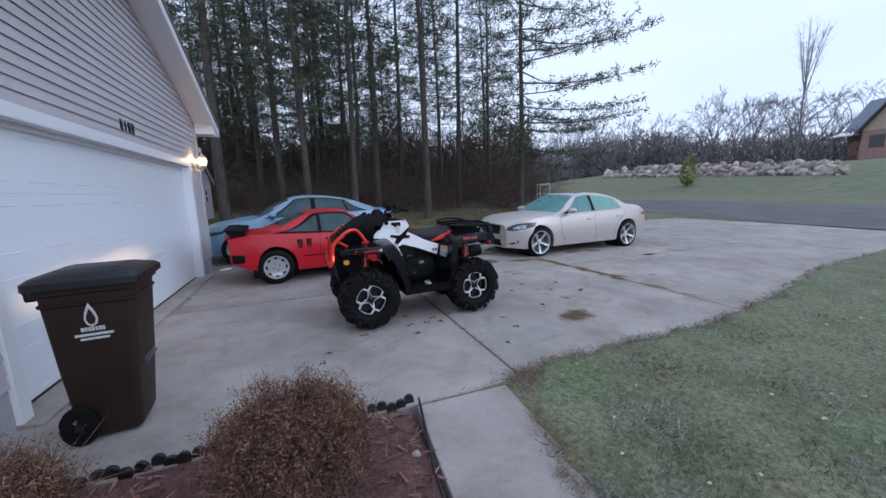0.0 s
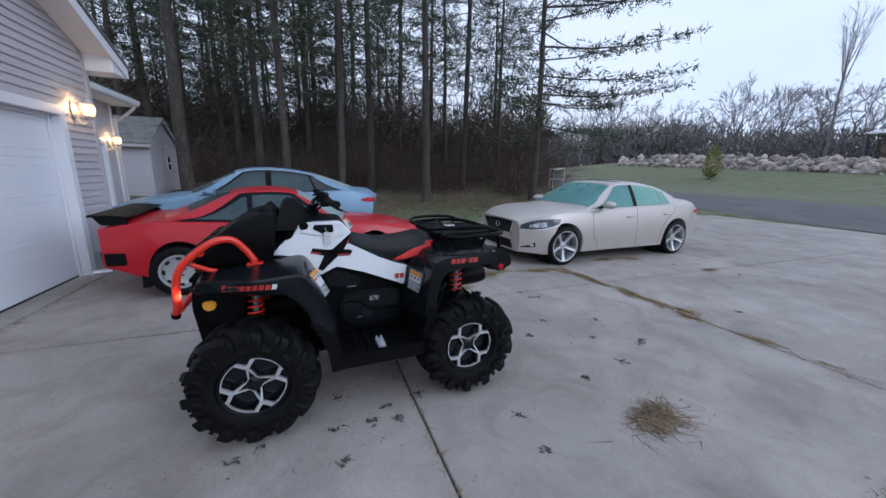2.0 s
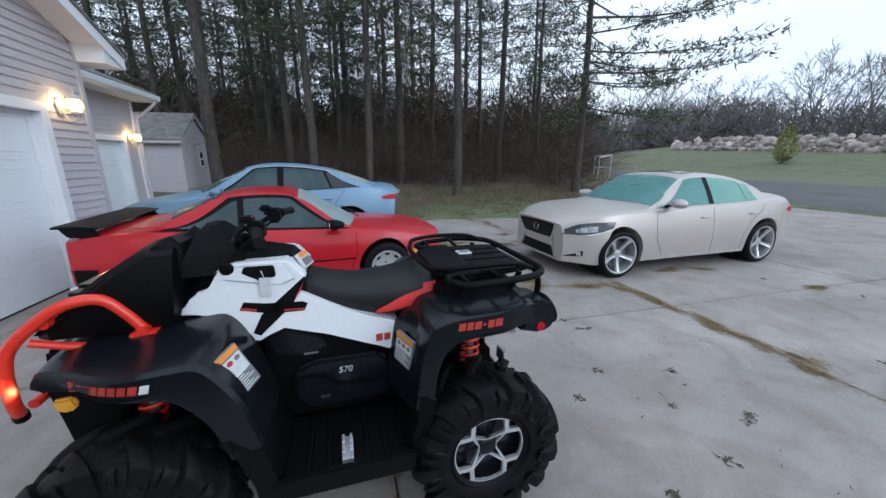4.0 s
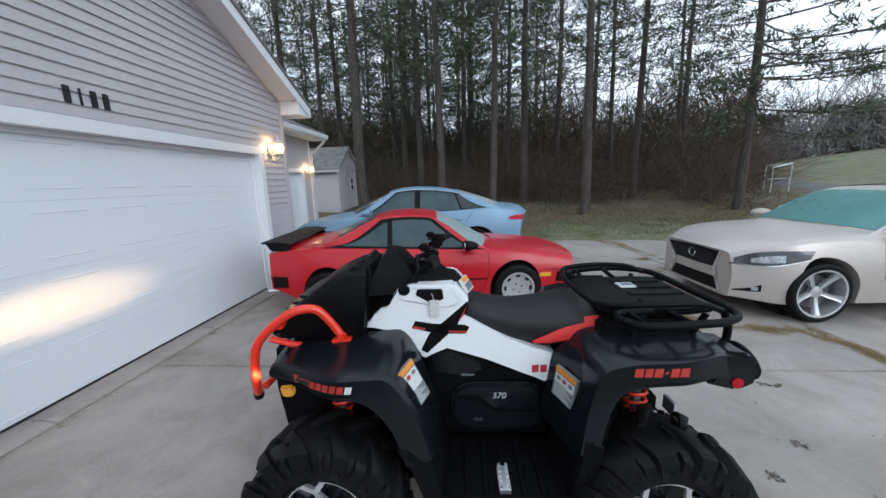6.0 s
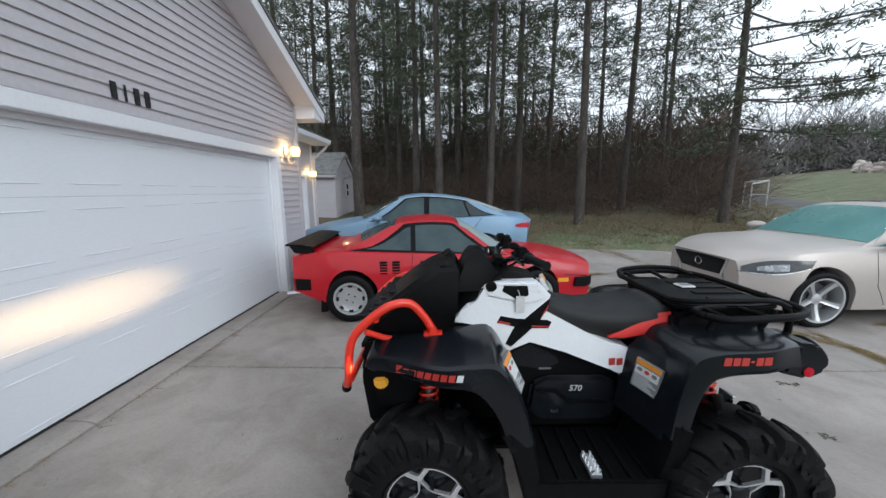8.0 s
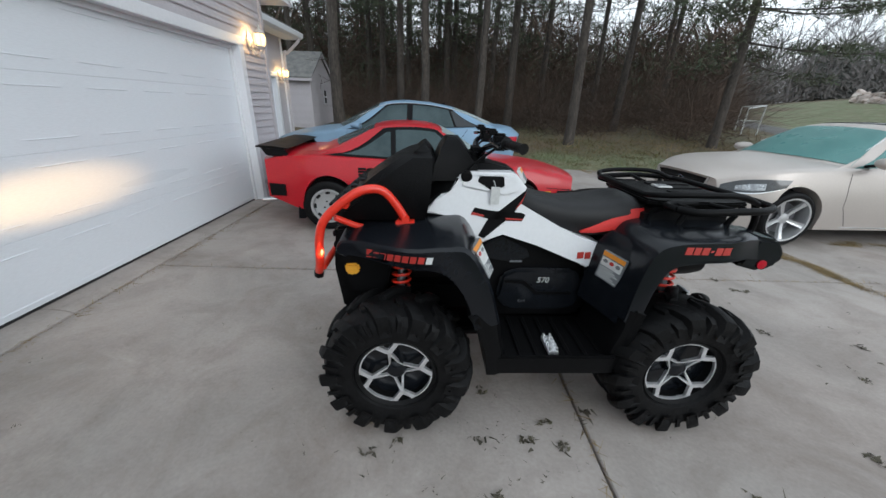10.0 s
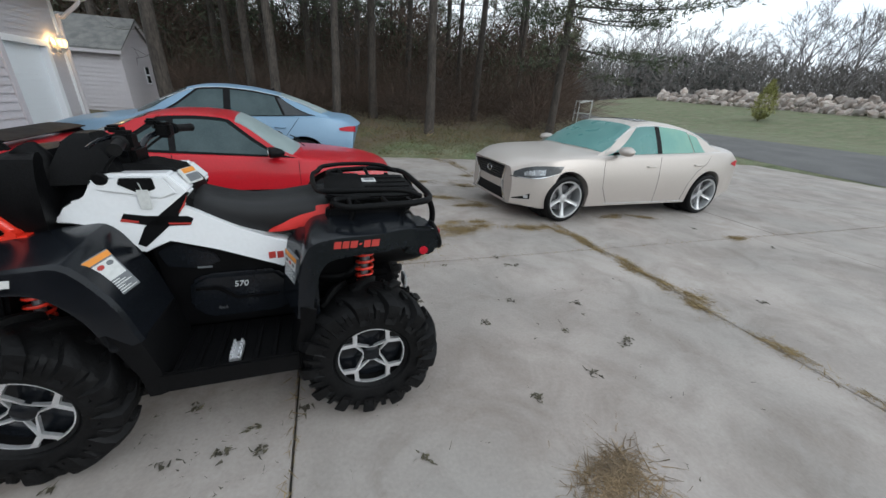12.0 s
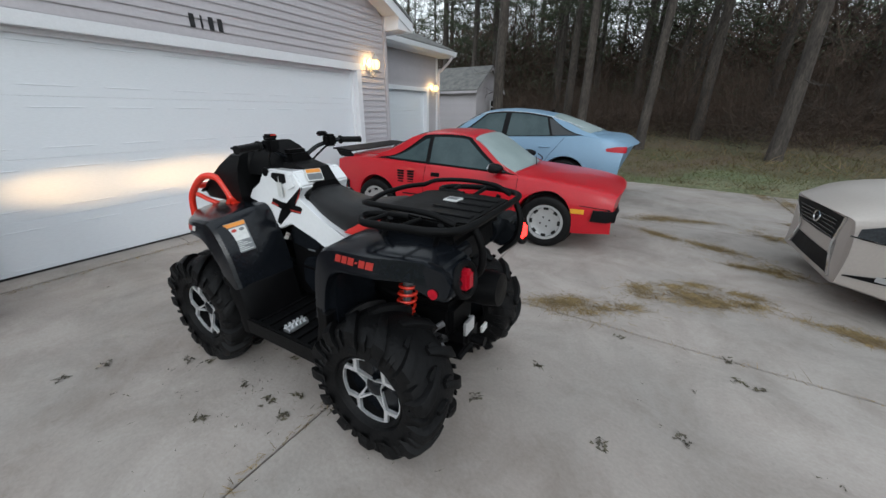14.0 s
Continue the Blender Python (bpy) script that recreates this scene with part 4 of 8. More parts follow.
raw("foliage", v.tolist(), f.tolist(), M_shrub, sh)
bm = B()
for k in range(5):
    tube(bm, [(0.04 * k - 0.08, 0.02 * k, -0.1), (0.15 * (k - 2), 0.1 * (k - 2), 1.4)], [0.03, 0.01], 5)
part("stems", bm, M_bark, sh)

# brick and siding house beyond
M_brick = mat("red_brick", (0.36, 0.24, 0.205), 0.9, col2=(0.29, 0.19, 0.165), var=0.2, scale=3, fine=9)
M_beige = mat("beige_siding", (0.46, 0.36, 0.28), 0.7, var=0.08, scale=1)
M_bluegrey = mat("bluegrey_metal_roof", (0.17, 0.20, 0.25), 0.5, var=0.1, scale=1)
hx, hy = 69.4, 29.2
house = thing("distant_house", "brick and beige house with a steep blue-grey roof", "house", pose(hx, hy, 5.7, 0, 0, -103))
bm = B()
box(bm, 0, 5.5, 0, 8, -2.0, 2.4)
part("brick_wall", bm, M_brick, house)
bm = B()
prism(bm, [(0.0, 2.4), (5.5, 2.4), (5.5, 2.6), (2.75, 6.0), (0.0, 2.6)], "y", -0.02, 8)
part("gable_wall", bm, M_beige, house)
for s in (-1, 1):
    bm = B()
    loft(bm, [[(2.75, y, 6.15), (2.75 + s * 3.3, y, 2.1), (2.75 + s * 3.3, y, 2.28), (2.75, y, 6.35)] for y in (-0.5, 8.4)])
    part("roof_slope", bm, M_bluegrey, house)
    bm = B()
    loft(bm, [[(2.75, y, 5.95), (2.75 + s * 3.3, y, 1.88), (2.75 + s * 3.3, y, 2.09), (2.75, y, 6.14)] for y in (-0.53, -0.4)])
    part("fascia", bm, M_barkfar, house)
bm = B()
box(bm, -3.2, -0.02, 2.6, 9.0, -2.0, 3.0)
part("side_wall", bm, M_brick, house)
bm = B()
prism(bm, [(2.5, 3.0), (9.1, 3.0), (5.8, 6.9)], "x", -3.15, 4.0)
part("attic_wall", bm, M_beige, house)
for s in (-1, 1):
    bm = B()
    loft(bm, [[(x, 5.8, 7.0), (x, 5.8 + s * 3.7, 2.6), (x, 5.8 + s * 3.7, 2.8), (x, 5.8, 7.2)] for x in (-3.7, 4.6)])
    part("main_roof_slope", bm, M_bluegrey, house)
bm = B()
box(bm, 3.3, 5.2, 4.8, 6.2, 5.6, 7.4)
part("dormer", bm, M_beige, house)
bm = B()
box(bm, 3.0, 5.5, 4.5, 6.5, 7.4, 7.6, 0.03)
part("dormer_roof", bm, M_bluegrey, house)
bm = B()
loft(bm, [[(x, 0.6, 2.1), (x, 2.6, 2.75), (x, 2.6, 2.9), (x, 0.6, 2.25)] for x in (-4.1, -0.3)])
part("porch_roof", bm, M_trim, house)
bm = B()
box(bm, -3.9, -3.7, 0.8, 1.0, -2.0, 2.15)
part("porch_post", bm, M_bluegrey, house)
for x in (0.9, 3.0):
    w = new("window")
    w.parent = house
    bm = B()
    box(bm, x, x + 1.5, -0.07, 0.02, 0.2, 1.75)
    part("frame", bm, M_barkfar, w)
    bm = B()
    box(bm, x + 0.1, x + 1.4, -0.085, -0.05, 0.3, 1.65)
    part("pane", bm, M_darkglass, w)

# young leafless trees in front of the wood
SAPLING = [bare_tree(s, 10, 0.5, M_brush) for s in (31, 32, 33)]
for k in range(20):
    a, r = 57 + 32 * (k + rng.random()) / 20, rng.uniform(15.5, 21)
    x, y = EX + r * math.cos(radians(a)), EY + r * math.sin(radians(a))
    t = new("young_tree", SAPLING[k % 3])
    t.matrix_basis = pose(x, y, float(height(x, y)) - 0.05, 0, 0, rng.uniform(0, 360)) @ Matrix.Scale(rng.uniform(0.28, 0.52), 4)
    tagged(t, "slender leafless brown sapling among the undergrowth", "tree", "saplings under the pines")

# ---- the quad bike ----
M_tyre = mat("black_tyre_rubber", (0.0065, 0.0065, 0.007), 0.55, var=0.3, scale=9, fine=70, bump=0.25, spec=0.16)
M_gloss = mat("gloss_black_plastic", (0.0075, 0.009, 0.012), 0.20, var=0.2, scale=6, coat=0.0, spec=0.34)
M_matte = mat("matte_black_plastic", (0.0045, 0.0045, 0.005), 0.45, var=0.25, scale=12, fine=140, bump=0.15, spec=0.10)
M_white = mat("gloss_white_plastic", (0.80, 0.81, 0.83), 0.22, var=0.02, scale=4, coat=0.3)
M_red = mat("orange_red_paint", (0.75, 0.035, 0.015), 0.3, var=0.06, scale=5, coat=0.3)
M_redvinyl = mat("red_seat_vinyl", (0.62, 0.025, 0.02), 0.5, var=0.08, scale=12, bump=0.15, fine=200)
M_vinyl = mat("black_seat_vinyl", (0.010, 0.010, 0.011), 0.48, var=0.2, scale=10, fine=220, bump=0.25, spec=0.4)
M_letter = mat("dull_red_print", (0.42, 0.03, 0.022), 0.45, var=0.1, scale=20)
M_alu = mat("machined_aluminium", (0.80, 0.81, 0.83), 0.34, metal=0.75, var=0.08, scale=20)
M_steel = mat("grey_steel", (0.20, 0.20, 0.21), 0.45, metal=0.7, var=0.2, scale=15)
M_amber = mat("amber_lens", (0.75, 0.36, 0.03), 0.2, var=0.05)
M_redlens = mat("red_lens", (0.42, 0.006, 0.020), 0.34, var=0.1, spec=0.25)
M_taillit = glow("lit_tail_lamp", (1.0, 0.022, 0.016), 5.0)
M_headlit = glow("lit_headlamp", (1.0, 0.9, 0.7), 12.0)
M_sticker = mat("white_sticker", (0.62, 0.63, 0.62), 0.4, var=0.06, scale=30)
M_stickgrey = mat("sticker_print", (0.16, 0.17, 0.18), 0.5, var=0.1, scale=40)
M_stickorange = mat("orange_sticker", (0.75, 0.28, 0.03), 0.4, var=0.06)

atv = thing("quad_bike", "white and black quad bike with mud tyres and orange-red bumper", "quad bike", pose(1.87, 5.45, 0, 0, 0, 185))


def wheel_tyre(R, W, lugs=13):
    """Balloon mud tyre about the y axis: rounded carcass with tall curved bars that wrap over the shoulder."""
    bm = B()
    h = W / 2
    rr = R - 0.027
    prof = [(0.160, -h * 0.72), (0.174, -h * 0.84), (0.180, -h * 0.80), (0.188, -h * 0.90), (R * 0.70, -h * 0.99), (R * 0.80, -h * 0.97), (rr * 0.95, -h * 0.82), (rr, -h * 0.5), (rr + 0.004, 0), (rr, h * 0.5), (rr * 0.95, h * 0.82), (R * 0.80, h * 0.97), (R * 0.70, h * 0.99), (0.188, h * 0.90), (0.180, h * 0.80), (0.174, h * 0.84), (0.160, h * 0.72)]
    lathe(bm, prof, 40, "y", close=True)
    carcass = finish(bm, "tyre", M_tyre, 32)
    bm = B()
    for k in range(lugs):
        for s in (-1, 1):
            a0 = 2 * math.pi * (k + (0.5 if s > 0 else 0.0)) / lugs
            rings = []
            for u, top, wd, adv in ((0.0, R - 0.006, 0.014, -0.06), (0.25, R, 0.019, 0.0), (0.55, R, 0.023, 0.09), (0.85, R - 0.012, 0.027, 0.17), (1.03, R * 0.925, 0.030, 0.215), (1.09, R * 0.83, 0.028, 0.225), (1.05, R * 0.74, 0.018, 0.21), (1.0, R * 0.70, 0.010, 0.20)):
                y = s * h * u
                base = np.interp(u, [0, 0.5, 0.82, 0.97, 1.1], [rr, rr, rr * 0.95, R * 0.80, R * 0.66]) - 0.008
                ring = []
                for da, r in ((-wd, base), (-wd * 0.78, top - 0.003), (-wd * 0.5, top), (wd * 0.5, top), (wd * 0.78, top - 0.003), (wd, base)):
                    q = a0 + adv + da / R * 1.35
                    ring.append((r * math.cos(q), y, r * math.sin(q)))
                rings.append(ring)
            loft(bm, rings)
            # low nub between two bars at the shoulder, block near the crown
            for way in (((0.84, R - 0.030, 0.008, 0.0), (0.96, R * 0.895, 0.013, 0.025), (1.04, R * 0.85, 0.010, 0.04), (1.03, R * 0.80, 0.005, 0.045)), ((0.10, R - 0.008, 0.010, -0.02), (0.30, R - 0.006, 0.014, 0.0), (0.48, R - 0.012, 0.010, 0.03))):
                rings = []
                for u, top, wd, adv in way:
                    base = np.interp(u, [0, 0.5, 0.82, 0.97, 1.1], [rr, rr, rr * 0.95, R * 0.80, R * 0.66]) - 0.008
                    rings.append([(r * math.cos(q), s * h * u, r * math.sin(q)) for q, r in ((a0 + math.pi / lugs + 0.17 + adv + da / R * 1.35, r) for da, r in ((-wd, base), (-wd * 0.7, top), (wd * 0.7, top), (wd, base)))])
                loft(bm, rings)
    return carcass, finish(bm, "tread", M_tyre, 40)


def wheel_rim(W):
    bm = B()
    o = W * 0.36
    lathe(bm, [(0.186, o), (0.192, o + 0.006), (0.182, o + 0.008), (0.174, o - 0.004), (0.165, o - 0.05), (0.16, -o), (0.19, -o), (0.188, o - 0.03)], 36, "y", close=True)
    lathe(bm, [(0.0, o - 0.06), (0.165, o - 0.055), (0.165, o - 0.065), (0.0, o - 0.07)], 30, "y")
    return finish(bm, "rim", M_gloss, 40)


def spoke_face(W):
    """One of the four machined windows of the wheel: an arc along the rim, two straight legs to the diagonal nodes and a V sunk towards the hub."""
    o = W * 0.36
    R = 0.178
    bm = B()

    def bar(p, q, w0, w1, deep=0.014):
        p, q = Vector(p), Vector(q)
        d = (q - p).normalized()
        n = Vector((-d.y, d.x))
        rings = []
        for v, w in ((p, w0), (q, w1)):
            y = o + 0.001 - 0.30 * max(0.115 - v.length, 0)
            rings.append([(v.x + n.x * w, y - deep, v.y + n.y * w), (v.x + n.x * (w - 0.0015), y, v.y + n.y * (w - 0.0015)), (v.x - n.x * (w - 0.0015), y, v.y - n.y * (w - 0.0015)), (v.x - n.x * w, y - deep, v.y - n.y * w)])
        loft(bm, rings)

    node = 0.455 * R
    arc = [(0.92 * R * math.cos(a), 0.92 * R * math.sin(a)) for a in np.radians(np.linspace(-34, 34, 10))]
    for p, q in zip(arc, arc[1:]):
        bar(p, q, 0.0075, 0.0075)
    for t in (-1, 1):
        bar((node * 0.94, t * node), (0.90 * R, t * 0.42 * R), 0.0118, 0.0105)
        bar((0.86 * R, t * 0.43 * R), (0.80 * R, t * 0.56 * R), 0.0105, 0.005)
        bar((node * 1.0, t * node * 1.0), (0.23 * R, t * 0.07 * R), 0.0075, 0.0045)
    bar((0.232 * R, -0.08 * R), (0.232 * R, 0.08 * R), 0.0034, 0.0034)
    return finish(bm, "spoke", M_alu)


def quad_wheel(x, y, W):
    s = 1 if y > 0 else -1
    w = new("wheel")
    w.parent = atv
    w.matrix_basis = pose(x, y, 0.341, 0, 0, 0 if s > 0 else 180)
    key = round(W, 3)
    if key not in quad_wheel.made:
        bm = B()
        lathe(bm, [(0.0, W * 0.36 - 0.012), (0.03, W * 0.36 - 0.014), (0.046, W * 0.36 - 0.025), (0.048, W * 0.36 - 0.06), (0.0, W * 0.36 - 0.06)], 18, "y")
        quad_wheel.made[key] = (*wheel_tyre(0.344, W), wheel_rim(W), spoke_face(W), finish(bm, "hub_cap", M_gloss, 40))
    tyre, lug, rim, spoke, hub = quad_wheel.made[key]
    for nm, me in (("tyre", tyre), ("tread", lug), ("rim", rim), ("hub_cap", hub)):
        o = new(nm, me)
        o.parent = w
        if nm == "tread":
            tagged(o, kind="stuff")
        if nm in ("rim", "hub_cap"):
            o.matrix_basis = Matrix.Diagonal((0.985, 1, 0.985, 1))
    for k in range(4):
        o = new("spoke", spoke)
        o.parent = w
        o.matrix_basis = Matrix.Rotation(k * math.pi / 2 - (0.54 if x > 0 else 0.0), 4, "Y") @ Matrix.Diagonal((0.985, 1, 0.985, 1))
    return w


quad_wheel.made = {}
for x, y, W in ((0.675, 0.435, 0.25), (0.675, -0.435, 0.25), (-0.62, 0.42, 0.28), (-0.62, -0.42, 0.28)):
    quad_wheel(x, y, W)


def band(name, outer, inner, ys, material, parent, smooth=35, drop=0.0, taper=None):
    """A curved guard: an outer and an inner line in x, z drawn across y; ys: (y, share by which the outer line sinks to the inner)."""
    bm = B()
    rings = []
    for y, k in ys:
        d = drop * min(max((abs(y) - 0.24) / 0.30, 0.0), 1.0) ** 1.25
        o = [(p[0] * (1 - k) + q[0] * k, y, p[1] * (1 - k) + q[1] * k - d * float(smoothstep(0.70, 0.95, p[1]))) for p, q in zip(outer, inner)]
        rings.append(o + [(q[0], y, q[1] - d * float(smoothstep(0.65, 0.88, q[1]))) for q in reversed(inner)])
    if taper:
        x0, x1, share = taper
        rings = [[(x, y * (1 - share * float(smoothstep(0, 1, (x - x0) / (x1 - x0)))), z) for x, y, z in ring] for ring in rings]
    if ys[0][0] > ys[-1][0]:
        rings.reverse()
    loft(bm, rings)
    return part(name, bm, material, parent, smooth=smooth)


def dense(path, n=4):
    return [(p.x, p.z) for p in curve_pts([(a, 0, b) for a, b in path], n)]


guards = {}
F_OUT = dense([(0.945, 0.855), (0.935, 0.892), (0.885, 0.922), (0.62, 0.95), (0.475, 0.965), (0.375, 0.955), (0.29, 0.80), (0.235, 0.60)])
F_IN = dense([(0.90, 0.848), (0.885, 0.86), (0.82, 0.866), (0.62, 0.876), (0.51, 0.872), (0.445, 0.83), (0.385, 0.72), (0.34, 0.57)])
R_OUT = dense([(-0.30, 0.60), (-0.325, 0.80), (-0.365, 0.935), (-0.45, 0.975), (-0.62, 0.985), (-0.78, 0.985), (-0.88, 0.965), (-0.905, 0.92)])
R_IN = dense([(-0.365, 0.58), (-0.395, 0.76), (-0.435, 0.855), (-0.50, 0.885), (-0.62, 0.895), (-0.76, 0.895), (-0.84, 0.885), (-0.875, 0.865)])
for s in (1, -1):
    ff = band("front_fender", F_OUT, F_IN, [(s * 0.19, 0.0), (s * 0.30, 0.0), (s * 0.42, 0.02), (s * 0.505, 0.03), (s * 0.522, 0.12), (s * 0.528, 0.75)], M_gloss, atv, 20, drop=0.035, taper=(0.55, 0.95, 0.36))
    guards[s] = ff
    rf = band("rear_fender", R_OUT, R_IN, [(s * 0.17, 0.0), (s * 0.34, 0.0), (s * 0.475, 0.02), (s * 0.497, 0.10), (s * 0.506, 0.85)], M_gloss, atv, 24, drop=0.012, taper=(-0.62, -0.92, 0.17))
    guards[2 * s] = rf
    # sloped inner face of the rear guard beside the seat
    bm = B()
    loft(bm, [[(-0.225, s * 0.20, 0.56), (-0.30, s * 0.455, 0.56), (-0.40, s * 0.455, 0.56), (-0.40, s * 0.20, 0.56)], [(-0.245, s * 0.20, 0.72), (-0.325, s * 0.46, 0.72), (-0.40, s * 0.46, 0.72), (-0.40, s * 0.20, 0.72)], [(-0.275, s * 0.20, 0.86), (-0.36, s * 0.44, 0.86), (-0.42, s * 0.44, 0.86), (-0.42, s * 0.20, 0.86)], [(-0.33, s * 0.20, 0.915), (-0.38, s * 0.42, 0.915), (-0.43, s * 0.42, 0.915), (-0.43, s * 0.20, 0.915)]])
    part("guard_inner_face", bm, M_gloss, atv, smooth=25)
    # legs of the guards down to the footboard
    band("fender_leg", [(0.30, 0.66), (0.232, 0.60), (0.20, 0.45), (0.20, 0.335)], [(0.375, 0.64), (0.325, 0.56), (0.285, 0.44), (0.275, 0.335)], [(s * 0.20, 0.0), (s * 0.475, 0.0), (s * 0.518, 0.2), (s * 0.528, 0.5)], M_matte, atv)
    band("fender_leg", [(-0.31, 0.66), (-0.302, 0.56), (-0.27, 0.44), (-0.25, 0.335)], [(-0.365, 0.64), (-0.36, 0.56), (-0.335, 0.44), (-0.31, 0.335)], [(s * 0.18, 0.0), (s * 0.465, 0.0), (s * 0.50, 0.2), (s * 0.508, 0.5)], M_matte, atv)
    # footboard with raised edge, ribs and a serrated peg
    bm = B()
    box(bm, -0.30, 0.25, s * 0.14, s * 0.51, 0.375, 0.395, 0.004, 1)
    box(bm, -0.30, 0.25, s * 0.50, s * 0.525, 0.335, 0.43, 0.008)
    foot = part("footboard", bm, M_matte, atv)
    for k in range(7):
        bm = B()
        box(bm, -0.27 + k * 0.075, -0.25 + k * 0.075, s * 0.17, s * 0.49, 0.394, 0.407, 0.003, 1)
        part("grip_rib", bm, M_matte, foot)
    bm = B()
    box(bm, -0.055, -0.01, s * 0.36, s * 0.48, 0.405, 0.425)
    for k in range(5):
        for x in (-0.052, -0.022):
            box(bm, x, x + 0.009, s * (0.365 + 0.025 * k), s * (0.377 + 0.025 * k), 0.424, 0.442)
    part("foot_peg", bm, M_alu, foot, "bare aluminium serrated foot peg")


def slab_y(name, pts, s, y0, y1, material, parent, lean=0.0, zc=0.95, bev=0.008, label=""):
    """A shaped panel standing along the machine; it leans inwards with height."""
    bm = B()
    prism(bm, pts, "y", y0, y1, bev, 2)
    inset, tip = (0.0, 1.0) if name in ("housing_rib", "bolt", "nose_panel", "side_marker") else (0.085, 0.35) if y1 < 0.4 else (0.028, 1.0)
    for v in bm.verts:
        v.co.y = s * (v.co.y - inset - tip * lean * (v.co.z - zc))
    return part(name, bm, material, parent, label, smooth=30)


def decal(guard, pts, s, material, at, face):
    """A thin letter-like bar that follows the surface of a guard."""
    out = []
    n = Vector((0, s * face[0], face[1])).normalized()
    for x, v in pts:
        p = Vector((x, s * at[0], at[1])) + Vector((0, -s * n.z, abs(n.y))) * v
        hit, loc, nor, _ = guard.ray_cast(p + n * 0.4, -n)
        out.append((loc, nor) if hit else (p, n))
    bm = B()
    loft(bm, [[p - n * 0.006 for p, n in out], [p + n * 0.0022 for p, n in out]])
    return part("emblem_bar", bm, material, guard)


bpy.context.view_layer.update()
WHITE = [(0.575, 0.975), (0.505, 1.03), (0.50, 1.055), (0.435, 1.07), (0.415, 1.145), (0.36, 1.165), (0.15, 1.165), (0.085, 1.09), (0.135, 1.025), (-0.08, 0.91), (-0.30, 0.838), (-0.268, 0.712), (-0.225, 0.722), (-0.165, 0.765), (0.02, 0.828), (0.19, 0.89), (0.30, 0.825), (0.36, 0.94), (0.42, 0.965)]
for s in (1, -1):
    wp = slab_y("side_panel", WHITE, s, 0.15, 0.272, M_white, atv, 0.28, bev=0.01)
    # raised ridge, dark opening, round cap
    slab_y("upper_ridge", [(0.40, 1.10), (0.385, 1.15), (0.17, 1.155), (0.125, 1.085), (0.19, 1.06)], s, 0.262, 0.279, M_white, wp, 0.28, bev=0.007)
    slab_y("opening", [(0.325, 1.125), (0.315, 1.148), (0.205, 1.148), (0.20, 1.105), (0.255, 1.085)], s, 0.27, 0.284, M_matte, wp, 0.28, bev=0.003)
    bm = B()
    lathe(bm, [(0.0, 0.0), (0.026, 0.0), (0.026, 0.008), (0.018, 0.012), (0.0, 0.012)], 18, "y", pose(0.375, s * 0.168, 1.145) @ Matrix.Diagonal((1, s, 1, 1)))
    part("round_cap", bm, M_matte, wp)
    # crossed slashes
    for pts, mm in (([(0.392, 0.975), (0.375, 1.005), (0.30, 0.992), (0.155, 0.985), (0.135, 0.975), (0.15, 0.945), (0.29, 0.948)], M_matte), ([(0.352, 0.872), (0.315, 0.945), (0.225, 1.02), (0.142, 1.09), (0.145, 1.06), (0.195, 0.975), (0.325, 0.858)], M_matte), ([(0.392, 0.972), (0.384, 0.984), (0.33, 0.972), (0.33, 0.964)], M_letter), ([(0.185, 1.0), (0.15, 1.06), (0.142, 1.08), (0.158, 1.03)], M_letter), ([(0.225, 0.953), (0.15, 0.95), (0.145, 0.957), (0.23, 0.960)], M_letter)):
        slab_y("slash_mark", [(x - 0.045, z) for x, z in pts], s, 0.2715 + (0.002 if mm is M_letter else 0.0), 0.2745 + (0.002 if mm is M_letter else 0.0), mm, wp, 0.28, bev=0)
    for a, b in ((-0.185, -0.215), (-0.222, -0.25)):
        slab_y("emblem_bar", [(a, 0.765), (b, 0.768), (b, 0.80), (a, 0.797)], s, 0.272, 0.275, M_letter, wp, 0.28, bev=0)
    # engine-side plastics
    slab_y("engine_panel", [(0.30, 0.83), (0.19, 0.885), (-0.16, 0.73), (-0.24, 0.72), (-0.30, 0.60), (-0.28, 0.40), (0.24, 0.40), (0.27, 0.62)], s, 0.12, 0.225, M_matte, atv, 0.0, bev=0.012)
    ep = slab_y("engine_cover", [(0.17, 0.655), (0.10, 0.69), (-0.20, 0.69), (-0.25, 0.64), (-0.25, 0.48), (-0.18, 0.45), (0.12, 0.45), (0.19, 0.52)], s, 0.215, 0.262, M_gloss, atv, 0.0, bev=0.018)
    slab_y("cover_crease", [(0.15, 0.63), (0.05, 0.63), (-0.02, 0.565), (-0.20, 0.565), (-0.20, 0.55), (-0.01, 0.55), (0.06, 0.615), (0.15, 0.615)], s, 0.258, 0.270, M_matte, ep, 0.0, bev=0.003)
    slab_y("upper_insert", [(0.27, 0.81), (0.19, 0.855), (0.05, 0.79), (0.03, 0.745), (0.12, 0.715), (0.245, 0.735)], s, 0.22, 0.238, M_gloss, atv, 0.0, bev=0.006)
    slab_y("badge_panel", [(0.01, 0.655), (-0.105, 0.655), (-0.13, 0.612), (0.0, 0.612)], s, 0.255, 0.2655, M_gloss, ep, 0.0, bev=0.003)
    fc = bpy.data.curves.new("number", "FONT")
    fc.body, fc.size, fc.extrude, fc.shear = "570", 0.042, 0.001, 0.2
    tmp = new("number", fc)
    bpy.context.view_layer.update()
    me = bpy.data.meshes.new_from_object(tmp)
    bpy.data.objects.remove(tmp)
    me.materials.append(M_sticker)
    o = new("number", me)
    o.parent = ep
    o.matrix_basis = pose(-0.01 if s > 0 else -0.10, s * 0.183, 0.62, 90, 0, 180 if s > 0 else 0)
    fc = bpy.data.curves.new("drive_mark", "FONT")
